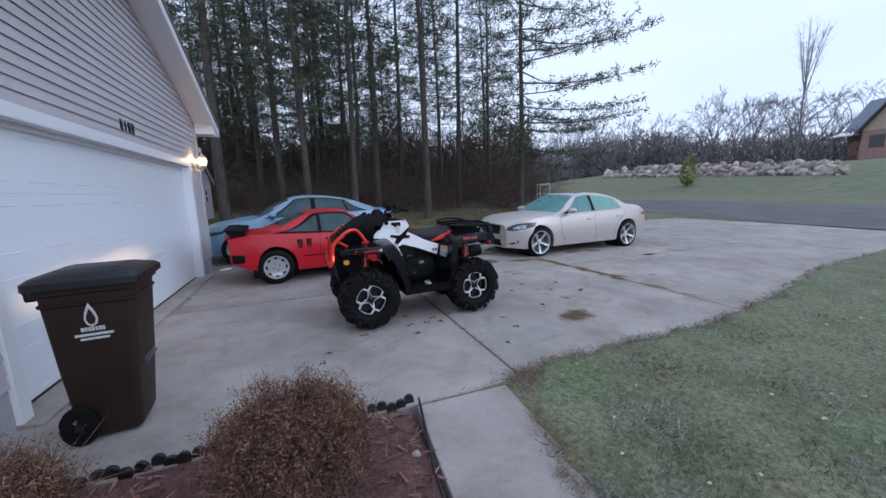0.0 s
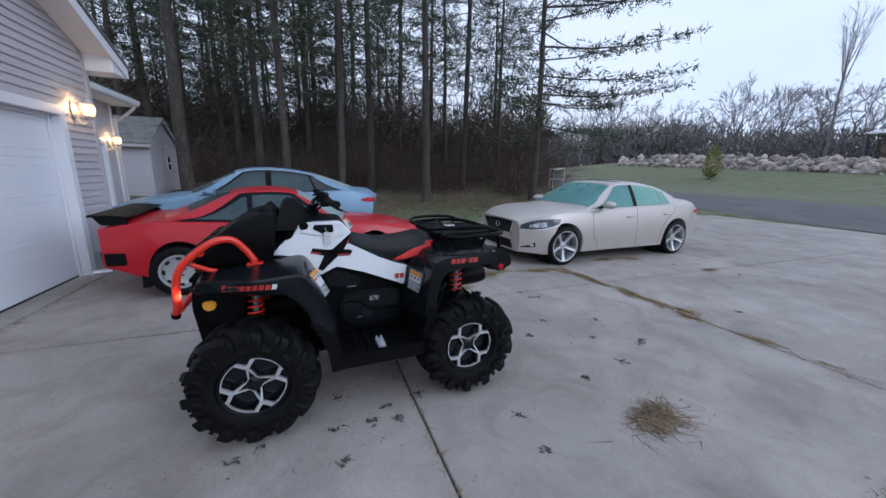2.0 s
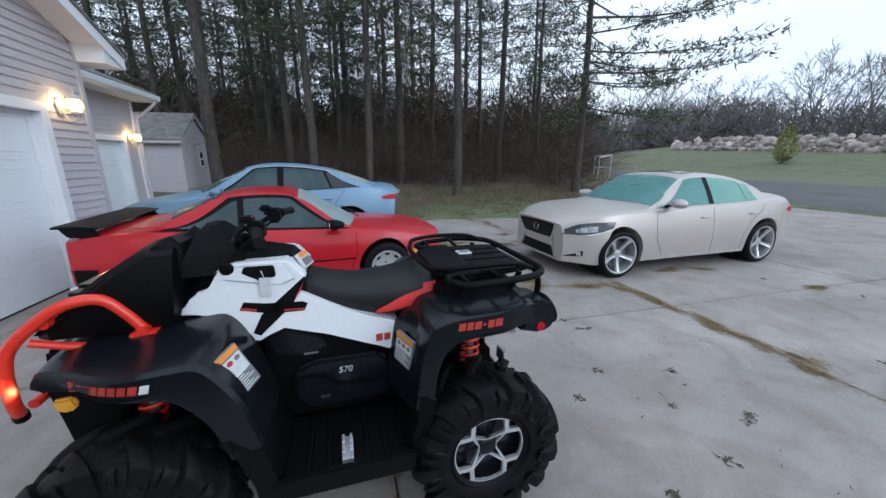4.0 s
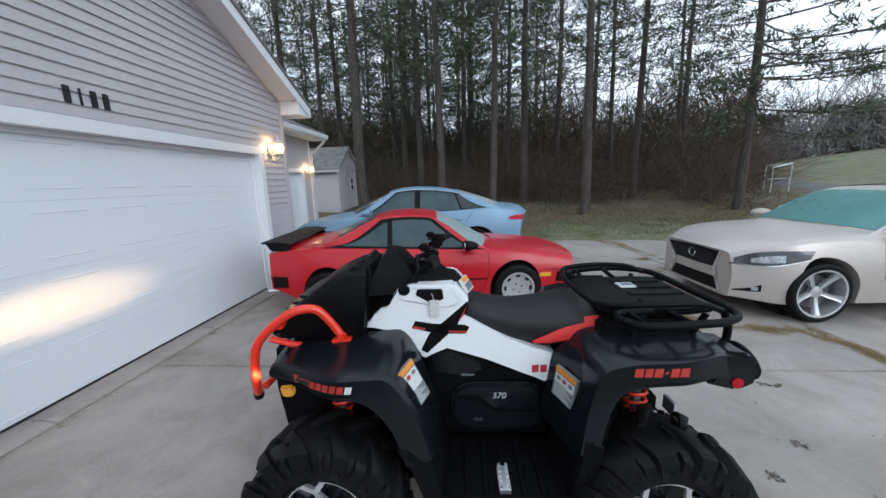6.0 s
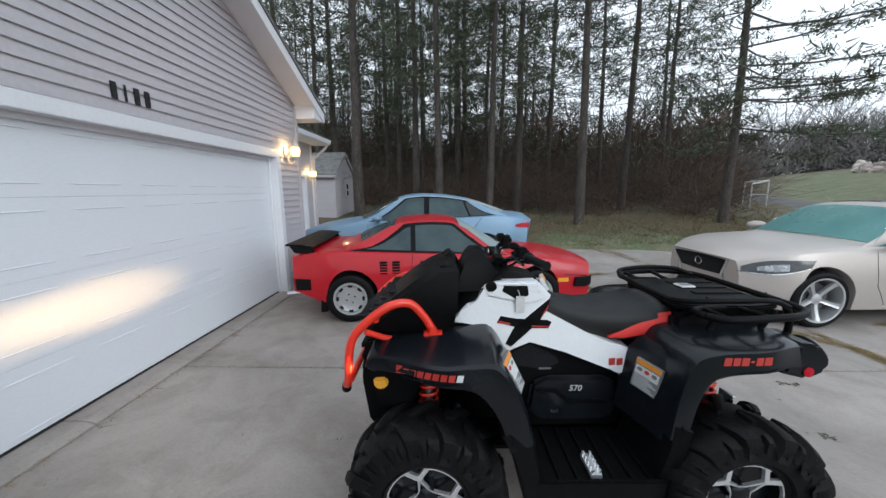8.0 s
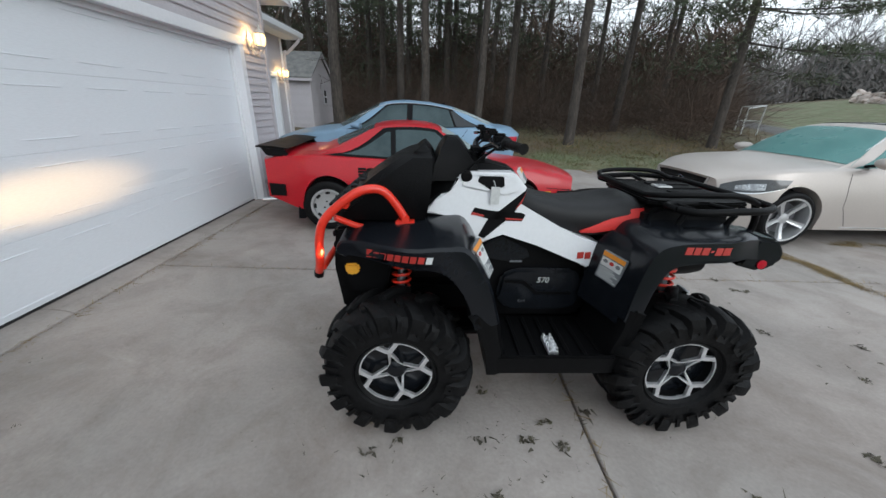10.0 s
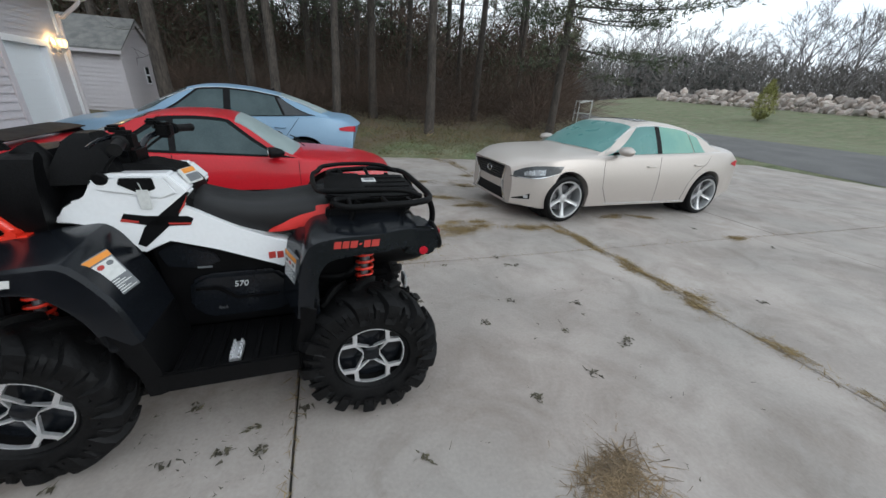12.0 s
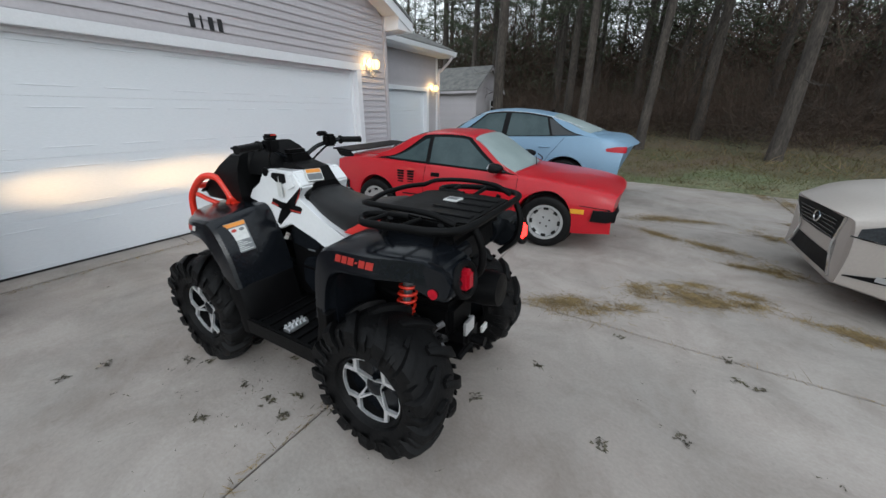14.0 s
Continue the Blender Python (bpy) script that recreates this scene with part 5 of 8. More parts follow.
    fc.body, fc.size, fc.extrude = "4x4", 0.028, 0.001
    tmp = new("drive_mark", fc)
    bpy.context.view_layer.update()
    me = bpy.data.meshes.new_from_object(tmp)
    bpy.data.objects.remove(tmp)
    me.materials.append(M_steel)
    o = new("drive_mark", me)
    o.parent = ep
    o.matrix_basis = pose(0.075 if s > 0 else 0.02, s * 0.179, 0.50, 90, 0, 180 if s > 0 else 0)
    slab_y("maker_bar", [(0.13, 0.718), (0.07, 0.718), (0.07, 0.727), (0.13, 0.727)], s, 0.237, 0.2395, M_stickgrey, atv, 0.0, bev=0)
    # lettering bars lie on the guards
    for k, (u, v) in enumerate(((-0.475, -0.503), (-0.509, -0.535), (-0.541, -0.570), (-0.577, -0.589), (-0.597, -0.624), (-0.630, -0.662))):
        lo, hi = (0.0, 0.030) if k != 3 else (0.011, 0.019)
        decal(guards[2 * s], [(u, lo), (v, lo), (v - 0.006, hi), (u - 0.006, hi)], s, M_letter, (0.50, 0.918), (1.0, 0.12))
    for k in range(9):
        u, hi = 0.80 - k * 0.031, 0.034 if k == 0 else 0.026
        decal(guards[s], [(u, 0.0), (u - 0.024, 0.0), (u - 0.030, hi), (u - 0.006, hi)], s, M_sticker if k == 8 else M_letter, (0.46, 0.857), (1.0, 0.22))
    # warning labels
    for cx, cy, cz, n, up, h, k1 in ((0.318, 0.435, 0.845, (-0.80, 0.42, 0.40), (0.37, 0.0, 0.9), 0.165, 1.45), (-0.288, 0.335, 0.775, (0.90, 0.42, 0.10), (-0.25, 0.0, 0.95), 0.135, 1.35)):
        lab = new("warning_label")
        lab.parent = atv
        n = Vector((n[0], n[1] * s, n[2])).normalized()
        up = Vector(up)
        up = (up - n * up.dot(n)).normalized()
        lab.matrix_basis = Matrix.Translation((cx, s * cy, cz)) @ Matrix((up.cross(n), up, n)).transposed().to_4x4() @ Matrix.Diagonal((k1, 1, 1, 1))
        bm = B()
        box(bm, -0.045, 0.045, -h / 2, h / 2, -0.012, 0.003, 0.002, 1)
        part("backing", bm, M_stickgrey, lab)
        bm = B()
        box(bm, -0.040, 0.040, -h / 2 + 0.065, h / 2 - 0.03, 0.0025, 0.0042)
        part("picture_panel", bm, M_sticker, lab)
        for k in range(3):
            bm = B()
            lathe(bm, [(0.0, 0.0), (0.009, 0.0), (0.009, 0.0012), (0.0, 0.0012)], 10, "z", Matrix.Translation((-0.025 + 0.025 * k, h / 2 - 0.045, 0.0042)))
            part("picture_dot", bm, M_letter if k == 1 else M_stickgrey, lab)
        bm = B()
        box(bm, -0.043, 0.043, h / 2 - 0.024, h / 2 - 0.003, 0.0025, 0.0045)
        part("orange_band", bm, M_stickorange, lab)
        for k in range(6):
            bm = B()
            box(bm, -0.038, 0.038 - 0.012 * (k % 3), -h / 2 + 0.008 + k * 0.0095, -h / 2 + 0.0115 + k * 0.0095, 0.0025, 0.0042)
            part("print_bar", bm, M_sticker, lab)

# seat
bm = B()
secs = []
for x, zt, zb, w in ((0.16, 1.075, 1.00, 0.09), (0.10, 1.075, 0.965, 0.125), (0.0, 1.045, 0.92, 0.14), (-0.12, 1.025, 0.885, 0.155), (-0.26, 1.035, 0.87, 0.175), (-0.40, 1.058, 0.88, 0.185), (-0.52, 1.055, 0.91, 0.18), (-0.585, 1.03, 0.935, 0.165), (-0.615, 0.985, 0.95, 0.14)):
    secs.append([(x, w * c, zb + (zt - zb) * z) for c, z in ((-0.86, 0), (-1.0, 0.25), (-1.0, 0.62), (-0.88, 0.86), (-0.5, 0.98), (0, 1.0), (0.5, 0.98), (0.88, 0.86), (1.0, 0.62), (1.0, 0.25), (0.86, 0))])
loft(bm, secs)
seat = part("seat", bm, M_vinyl, atv, smooth=50)
for s in (1, -1):
    bm = B()
    rings = []
    for x, z0, z1 in ((-0.195, 0.887, 0.892), (-0.26, 0.892, 0.940), (-0.34, 0.908, 0.986), (-0.42, 0.934, 1.012), (-0.50, 0.964, 1.020), (-0.575, 0.994, 1.008)):
        w = np.interp(x, [-0.595, -0.52, -0.40, -0.26, -0.12], [0.168, 0.184, 0.188, 0.178, 0.158])
        rings.append([(x, s * (w + 0.004), z0), (x, s * (w + 0.004), z0 * 0.4 + z1 * 0.6), (x, s * (w - 0.012), z1), (x, s * (w - 0.03), z1), (x, s * (w - 0.03), z0)])
    loft(bm, rings)
    part("red_insert", bm, M_redvinyl, seat, smooth=40)
# tank cover
bm = B()
loft(bm, [[(x, w * c, zb + (zt - zb) * z) for c, z in ((-1, 0), (-0.95, 0.7), (-0.6, 1), (0.6, 1), (0.95, 0.7), (1, 0))] for x, zt, zb, w in ((0.60, 1.03, 0.9, 0.15), (0.50, 1.12, 0.9, 0.155), (0.40, 1.185, 0.9, 0.15), (0.26, 1.195, 0.9, 0.145), (0.15, 1.17, 0.9, 0.14), (0.09, 1.10, 0.9, 0.13))])
tank = part("tank_cover", bm, M_matte, atv, smooth=35)
for s in (1,):
    lab = new("warning_label")
    lab.parent = atv
    lab.matrix_basis = Matrix.Translation((0.105, 0.07, 1.135)) @ Vector((-0.85, 0.25, 0.55)).to_track_quat("Z", "Y").to_matrix().to_4x4()
    for nm, a, b, z, mm in (("backing", -0.035, 0.035, 0.016, M_sticker), ("orange_band", 0.012, 0.033, 0.0175, M_stickorange), ("print_bar", -0.028, 0.006, 0.0175, M_stickgrey)):
        bm = B()
        box(bm, -0.045 if nm == "backing" else -0.04, 0.045 if nm == "backing" else 0.04, a, b, 0.0, z, 0.001, 1)
        part(nm, bm, mm, lab)
# front cowl with raised radiator housing
bm = B()
loft(bm, [[(x - lean, w * c, z) for c, lean in ((-1, 0.05), (-0.86, 0.0), (0, -0.03), (0.86, 0.0), (1, 0.05))] + [(xb, w * c, z) for c, xb in ((1, xb0), (0.5, xb0), (0, xb0), (-0.5, xb0), (-1, xb0))] for x, z, w, xb0 in ((0.985, 0.945, 0.215, 0.56), (0.975, 0.985, 0.235, 0.55), (0.865, 1.08, 0.245, 0.535), (0.755, 1.165, 0.235, 0.53), (0.665, 1.225, 0.21, 0.53), (0.625, 1.245, 0.17, 0.54))])
cowl = part("radiator_housing", bm, M_matte, atv, smooth=28)
for k in range(5):
    bm = B()
    z = 0.985 + k * 0.030
    xf = 1.0 - (z - 0.985) * 1.16
    box(bm, xf - 0.05, xf + 0.008, -0.14, 0.14, z, z + 0.014, 0.003, 1)
    part("grille_slat", bm, M_gloss, cowl)
for s in (1, -1):
    slab_y("housing_rib", [(0.95, 0.985), (0.73, 1.165), (0.60, 1.205), (0.60, 1.18), (0.72, 1.14), (0.92, 0.985)], s, 0.215, 0.247, M_matte, cowl, 0.2, zc=1.05, bev=0.004)
    slab_y("bolt", [(0.625, 1.10), (0.605, 1.10), (0.605, 1.12), (0.625, 1.12)], s, 0.20, 0.240, M_steel, cowl, 0.2, zc=1.05, bev=0.003)
    # snorkel boots between housing and pod
    bm = B()
    tube(bm, curve_pts([(0.60, s * 0.15, 0.98), (0.585, s * 0.15, 1.10), (0.56, s * 0.13, 1.19), (0.60, s * 0.12, 1.245)], 5), 0.05, 12)
    part("snorkel", bm, M_matte, atv, smooth=40)
# instrument pod
bm = B()
loft(bm, [[(x0, -w, z), (x1, -w * 0.8, z), (x1 - 0.01, 0, z + 0.005), (x1, w * 0.8, z), (x0, w, z), (x0 + 0.015, 0, z)] for x0, x1, w, z in ((0.535, 0.30, 0.17, 1.12), (0.52, 0.33, 0.16, 1.19), (0.485, 0.39, 0.12, 1.27), (0.46, 0.42, 0.07, 1.305))])
pod = part("instrument_pod", bm, M_matte, atv, smooth=28)
bm = B()
lathe(bm, [(0.0, 0.0), (0.05, 0.0), (0.055, 0.01), (0.052, 0.018), (0.0, 0.018)], 20, "z", Matrix.Translation((0.385, 0, 1.225)) @ Matrix.Rotation(-0.9, 4, "Y"))
part("gauge", bm, M_darkglass, pod, smooth=40)
# handlebar
bm = B()
tube(bm, curve_pts([(0.20, 0.40, 1.295), (0.235, 0.27, 1.30), (0.30, 0.16, 1.27), (0.315, 0.06, 1.22), (0.315, -0.06, 1.22), (0.30, -0.16, 1.27), (0.235, -0.27, 1.30), (0.20, -0.40, 1.295)], 6), 0.0125, 10)
bars = part("handlebar", bm, M_gloss, atv, smooth=40)
bm = B()
box(bm, 0.28, 0.36, -0.075, 0.075, 1.16, 1.26, 0.02)
part("bar_clamp", bm, M_matte, bars, smooth=30)
bm = B()
tube(bm, [(0.33, 0, 1.0), (0.32, 0, 1.2)], 0.03, 10)
part("steering_stem", bm, M_matte, bars, smooth=40)
for s in (1, -1):
    bm = B()
    a, b = Vector((0.232, s * 0.275, 1.30)), Vector((0.195, s * 0.415, 1.295))
    tube(bm, [a, a.lerp(b, 0.05), a.lerp(b, 0.08), a.lerp(b, 0.5), a.lerp(b, 0.95), b], [0.026, 0.026, 0.018, 0.0185, 0.0185, 0.021], 12)
    part("grip", bm, M_tyre, bars, smooth=40)
    bm = B()
    box(bm, 0.215, 0.275, s * 0.20 - 0.035, s * 0.20 + 0.035, 1.265, 1.335, 0.012)
    part("switch_block", bm, M_matte, bars, smooth=30)
    bm = B()
    box(bm, 0.255, 0.30, s * 0.175 - 0.03, s * 0.175 + 0.03, 1.325, 1.352, 0.008)
    part("brake_reservoir", bm, M_matte, bars, smooth=30)
    bm = B()
    tube(bm, curve_pts([(0.285, s * 0.20, 1.31), (0.295, s * 0.28, 1.305), (0.28, s * 0.39, 1.295)], 5), [0.008] * 5 + [0.006] * 6, 6)
    part("brake_lever", bm, M_gloss, bars, smooth=40)
    bm = B()
    tube(bm, curve_pts([(0.25, s * 0.2, 1.28), (0.34, s * 0.16, 1.20), (0.42, s * 0.10, 1.08), (0.45, s * 0.06, 0.95)], 5), 0.006, 6)
    part("cable", bm, M_tyre, bars, smooth=40)
bm = B()
box(bm, 0.262, 0.275, 0.15, 0.18, 1.335, 1.35)
part("kill_switch", bm, M_red, bars)
# front bumper of orange-red tube
for s in (1, -1):
    bm = B()
    tube(bm, curve_pts([(1.05, s * 0.25, 0.70), (1.03, s * 0.285, 0.76), (1.02, s * 0.29, 0.88), (0.99, s * 0.29, 0.965), (0.90, s * 0.285, 1.05), (0.82, s * 0.275, 1.095), (0.745, s * 0.25, 1.09), (0.69, s * 0.24, 1.03), (0.645, s * 0.235, 0.955)], 5), 0.0195, 12)
    bp = part("bumper_tube", bm, M_red, atv, smooth=50)
    bm = B()
    tube(bm, [(0.645, s * 0.205, 0.962), (0.645, s * 0.265, 0.962)], 0.016, 10)
    box(bm, 0.60, 0.69, s * 0.21, s * 0.26, 0.92, 0.955, 0.006)
    part("bracket", bm, M_red, bp)
    bm = B()
    tube(bm, [(1.05, s * 0.25, 0.702), (1.056, s * 0.24, 0.675)], 0.022, 12)
    part("end_cap", bm, M_matte, bp)
    bm = B()
    tube(bm, [(0.945, s * 0.285, 0.975), (0.88, s * 0.24, 0.93), (0.82, s * 0.2, 0.90)], 0.014, 8)
    part("brace", bm, M_red, bp, smooth=40)
    # headlamp, side marker, yellow tow tag
    bm = B()
    loft(bm, [[(0.905, s * y, z) for y, z in ((0.20, 0.83), (0.275, 0.835), (0.28, 0.862), (0.205, 0.868))], [(0.85, s * y, z) for y, z in ((0.195, 0.825), (0.28, 0.83), (0.285, 0.868), (0.20, 0.876))]])
    part("headlamp", bm, M_headlit, atv, "lit headlamp with a warm beam")
    slab_y("side_marker", [(0.915, 0.765), (0.855, 0.77), (0.845, 0.735), (0.875, 0.71), (0.91, 0.72)], s, 0.285, 0.315, M_amber, atv, 0, bev=0.008, label="amber side reflector")
    slab_y("nose_panel", [(0.945, 0.85), (0.90, 0.90), (0.84, 0.905), (0.70, 0.78), (0.74, 0.60), (0.90, 0.62)], s, 0.18, 0.30, M_matte, atv, 0, bev=0.012)
bm = B()
tube(bm, [(1.045, -0.2, 0.70), (1.045, 0.2, 0.70)], 0.0175, 10)
part("cross_tube", bm, M_red, atv, smooth=40)
bm = B()
tube(bm, [(0.90, -0.28, 1.03), (0.90, 0.28, 1.03)], 0.0175, 10)
part("cross_tube", bm, M_red, atv, smooth=40)
bm = B()
prism(bm, [(0.99, 0.70), (0.97, 0.90), (0.86, 0.92), (0.80, 0.62), (0.92, 0.46), (0.96, 0.48)], "y", -0.21, 0.21, 0.012)
nose = part("nose", bm, M_matte, atv, smooth=30)
for k in range(3):
    bm = B()
    box(bm, 0.985, 0.998, -0.16, 0.16, 0.73 + 0.055 * k, 0.755 + 0.055 * k, 0.003, 1)
    part("grille_slat", bm, M_gloss, nose)
# chassis, arms, springs
bm = B()
box(bm, -0.80, 0.86, -0.13, 0.13, 0.42, 0.60, 0.03)
box(bm, -0.62, 0.80, -0.19, 0.19, 0.30, 0.345, 0.012)
box(bm, -0.30, 0.32, -0.115, 0.115, 0.36, 0.86, 0.03)
box(bm, -0.58, -0.28, -0.15, 0.15, 0.60, 0.86, 0.03)
part("chassis", bm, M_matte, atv, smooth=30)
for xa, y in ((0.675, 0.435), (-0.62, 0.42)):
    for s in (1, -1):
        bm = B()
        hub = Vector((xa, s * (y - 0.10), 0.33))
        for z0, z1 in ((0.40, 0.28), (0.52, 0.41)):
            for dx in (-0.15, 0.15):
                tube(bm, [(xa + dx, s * 0.14, z0), (hub.x, hub.y, z1)], 0.016, 7)
        tube(bm, [(xa, s * 0.12, 0.44), (hub.x, hub.y + s * 0.06, 0.352)], 0.02, 8)
        box(bm, xa - 0.035, xa + 0.035, min(hub.y - 0.03, hub.y + 0.03), max(hub.y - 0.03, hub.y + 0.03), 0.26, 0.44, 0.01)
        part("suspension_arm", bm, M_steel, atv, smooth=40)
        top, bot = Vector((xa - 0.02, s * 0.21, 0.84)), Vector((xa + 0.01, s * 0.27, 0.46))
        bm = B()
        tube(bm, [top, bot], 0.02, 10)
        tube(bm, [top, top.lerp(bot, 0.3)], 0.028, 10)
        shock = part("shock_absorber", bm, M_steel, atv, smooth=40)
        bm = B()
        d = (bot - top)
        u = d.orthogonal().normalized()
        w = d.normalized().cross(u)
        tube(bm, [top + d * (0.08 + 0.84 * t / 90) + 0.042 * (math.cos(t * 0.63) * u + math.sin(t * 0.63) * w) for t in range(91)], 0.0075, 6)
        part("coil_spring", bm, M_red, shock, "orange-red coil spring", smooth=60)
# rear rack
RZ = 1.075
rack = new("rear_rack")
rack.parent = atv
bm = B()
loopp = [(-0.50, 0.36, RZ - 0.01), (-0.56, 0.41, RZ - 0.01), (-0.74, 0.415, RZ), (-0.86, 0.39, RZ), (-0.945, 0.30, RZ), (-0.955, 0.0, RZ), (-0.945, -0.30, RZ), (-0.86, -0.39, RZ), (-0.74, -0.415, RZ), (-0.56, -0.41, RZ - 0.01), (-0.50, -0.36, RZ - 0.01)]
tube(bm, curve_pts(loopp, 5), 0.0155, 10)
for s in (1, -1):
    tube(bm, curve_pts([(-0.50, s * 0.36, RZ - 0.01), (-0.49, s * 0.32, RZ - 0.01), (-0.52, s * 0.27, RZ - 0.012), (-0.66, s * 0.25, RZ - 0.012)], 5), 0.0145, 10)
    tube(bm, curve_pts([(-0.43, s * 0.22, RZ + 0.02), (-0.47, s * 0.30, RZ + 0.035), (-0.62, s * 0.33, RZ + 0.045), (-0.80, s * 0.32, RZ + 0.04), (-0.90, s * 0.30, RZ + 0.005)], 5), 0.0125, 8)
    tube(bm, [(-0.56, s * 0.41, RZ - 0.01), (-0.56, s * 0.26, RZ - 0.012)], 0.011, 8)
    tube(bm, [(-0.72, s * 0.415, RZ), (-0.72, s * 0.26, RZ - 0.012)], 0.011, 8)
part("loop", bm, M_matte, rack, smooth=50)
bm = B()
tube(bm, curve_pts([(-0.43, 0.22, RZ + 0.02), (-0.41, 0.12, RZ + 0.028), (-0.405, 0, RZ + 0.03), (-0.41, -0.12, RZ + 0.028), (-0.43, -0.22, RZ + 0.02)], 5), 0.0125, 8)
part("front_bar", bm, M_matte, rack, smooth=50)
for s in (1, -1):
    bm = B()
    tube(bm, curve_pts([(-0.945, s * 0.24, RZ), (-0.985, s * 0.23, 0.98), (-0.975, s * 0.22, 0.88), (-0.90, s * 0.20, 0.80)], 5), 0.0155, 10)
    part("rear_hoop", bm, M_matte, rack, smooth=50)
    bm = B()
    tube(bm, [(-0.60, s * 0.30, RZ - 0.012), (-0.56, s * 0.30, 0.97)], 0.013, 8)
    part("stay", bm, M_matte, rack, smooth=50)
    bm = B()
    tube(bm, [(-0.84, s * 0.30, RZ - 0.005), (-0.80, s * 0.28, 0.965)], 0.013, 8)
    part("stay", bm, M_matte, rack, smooth=50)
bm = B()
prism(bm, [(-0.46, 0.20), (-0.50, 0.235), (-0.80, 0.26), (-0.925, 0.23), (-0.925, -0.23), (-0.80, -0.26), (-0.50, -0.235), (-0.46, -0.20)], "z", RZ - 0.03, RZ - 0.004, 0.008)
deck = part("deck", bm, M_matte, rack, smooth=30)
for k in range(4):
    bm = B()
    box(bm, -0.90, -0.66, -0.17 + k * 0.1, -0.13 + k * 0.1, RZ - 0.005, RZ + 0.003, 0.003, 1)
    part("deck_rib", bm, M_matte, deck)
bm = B()
box(bm, -0.735, -0.66, -0.10, -0.03, RZ - 0.002, RZ + 0.0075, 0.002, 1)
dl = part("rack_label", bm, M_sticker, deck)
bm = B()
box(bm, -0.725, -0.672, -0.085, -0.045, RZ + 0.0077, RZ + 0.0092)
part("print_bar", bm, M_stickgrey, dl)
# rear storage cover, tail, muffler
bm = B()
prism(bm, [(-0.44, 0.88), (-0.46, 1.02), (-0.52, 1.045), (-0.78, 1.045), (-0.87, 0.99), (-0.885, 0.88), (-0.82, 0.82), (-0.5, 0.80)], "y", -0.24, 0.24, 0.02)
part("rear_cover", bm, M_matte, atv, smooth=30)
for s in (1, -1):
    bm = B()
    prism(bm, [(-0.84, 0.97), (-0.93, 0.96), (-0.975, 0.90), (-0.955, 0.835), (-0.90, 0.81), (-0.78, 0.84)], "y", s * 0.235, s * 0.43, 0.016)
    tail = part("tail_housing", bm, M_gloss, atv, smooth=30)
    bm = B()
    box(bm, -0.992, -0.94, min(s * 0.305, s * 0.36), max(s * 0.305, s * 0.36), 0.85, 0.93, 0.012)
    part("tail_lamp", bm, M_redlens if s > 0 else M_taillit, tail, smooth=30, label="red tail lamp" if s > 0 else "glowing red tail lamp")
    bm = B()
    tube(bm, [(-0.968 + 0.016 * math.sin(a), s * (0.333 + 0.075 * math.cos(a)), 0.89 + 0.058 * math.sin(a)) for a in np.linspace(0, 2 * math.pi, 20, endpoint=False)], 0.013, 8, closed=True)
    part("lamp_bezel", bm, M_matte, tail, smooth=40)
    bm = B()
    lathe(bm, [(0.0, 0.0), (0.03, 0.0), (0.032, 0.012), (0.0, 0.016)], 16, "y", pose(-0.885, s * 0.428, 0.85) @ Matrix.Scale(0.65, 4) @ Matrix.Diagonal((1, s, 1, 1)))
    part("side_reflector", bm, M_redlens, tail, smooth=40)
bm = B()
tube(bm, [(-0.62, -0.02, 0.66), (-0.66, -0.02, 0.66), (-0.92, -0.03, 0.675), (-0.985, -0.03, 0.68), (-0.99, -0.03, 0.68)], [0.05, 0.085, 0.088, 0.08, 0.03], 18)
tube(bm, curve_pts([(-0.30, 0.10, 0.62), (-0.50, 0.14, 0.60), (-0.62, 0.06, 0.64)], 5), 0.028, 10)
part("muffler", bm, M_matte, atv, smooth=40)
bm = B()
box(bm, -0.86, -0.74, -0.07, 0.07, 0.36, 0.46, 0.015)
tube(bm, [(-0.84, 0, 0.38), (-0.93, 0, 0.38)], 0.025, 10)
hitch = part("hitch", bm, M_matte, atv, smooth=30)
bm = B()
box(bm, -0.875, -0.86, -0.16, -0.10, 0.35, 0.39, 0.002, 1)
part("hitch_label", bm, M_sticker, hitch)
bm = B()
prism(bm, [(-0.62, 0.31), (-0.84, 0.34), (-0.86, 0.315), (-0.62, 0.28)], "y", -0.12, 0.12, 0.006)
part("skid_plate", bm, M_matte, atv)
# final drive with its bright fittings and a maker's plate
bm = B()
lathe(bm, [(0.0, -0.07), (0.06, -0.065), (0.085, -0.03), (0.085, 0.03), (0.06, 0.065), (0.0, 0.07)], 20, "y", Matrix.Translation((-0.66, 0.0, 0.37)))
tube(bm, [(-0.66, -0.30, 0.355), (-0.66, 0.30, 0.355)], 0.02, 10)
drive_box = part("final_drive", bm, M_steel, atv, smooth=40)
for y in (-0.05, 0.05):
    bm = B()
    lathe(bm, [(0.0, 0.0), (0.016, 0.0), (0.016, 0.012), (0.0, 0.014)], 6, "y", pose(-0.735, y, 0.40, 0, 0, 90))
    part("drain_bolt", bm, M_alu, drive_box)
bm = B()
box(bm, -0.885, -0.868, 0.04, 0.13, 0.475, 0.545, 0.002, 1)
part("makers_plate", bm, M_alu, drive_box)
for s in (1, -1):
    bm = B()
    prism(bm, [(-0.345, 0.66), (-0.39, 0.64), (-0.335, 0.30), (-0.29, 0.31)], "y", s * 0.28, s * 0.51, 0.004, 1)
    part("mud_flap", bm, M_matte, atv)
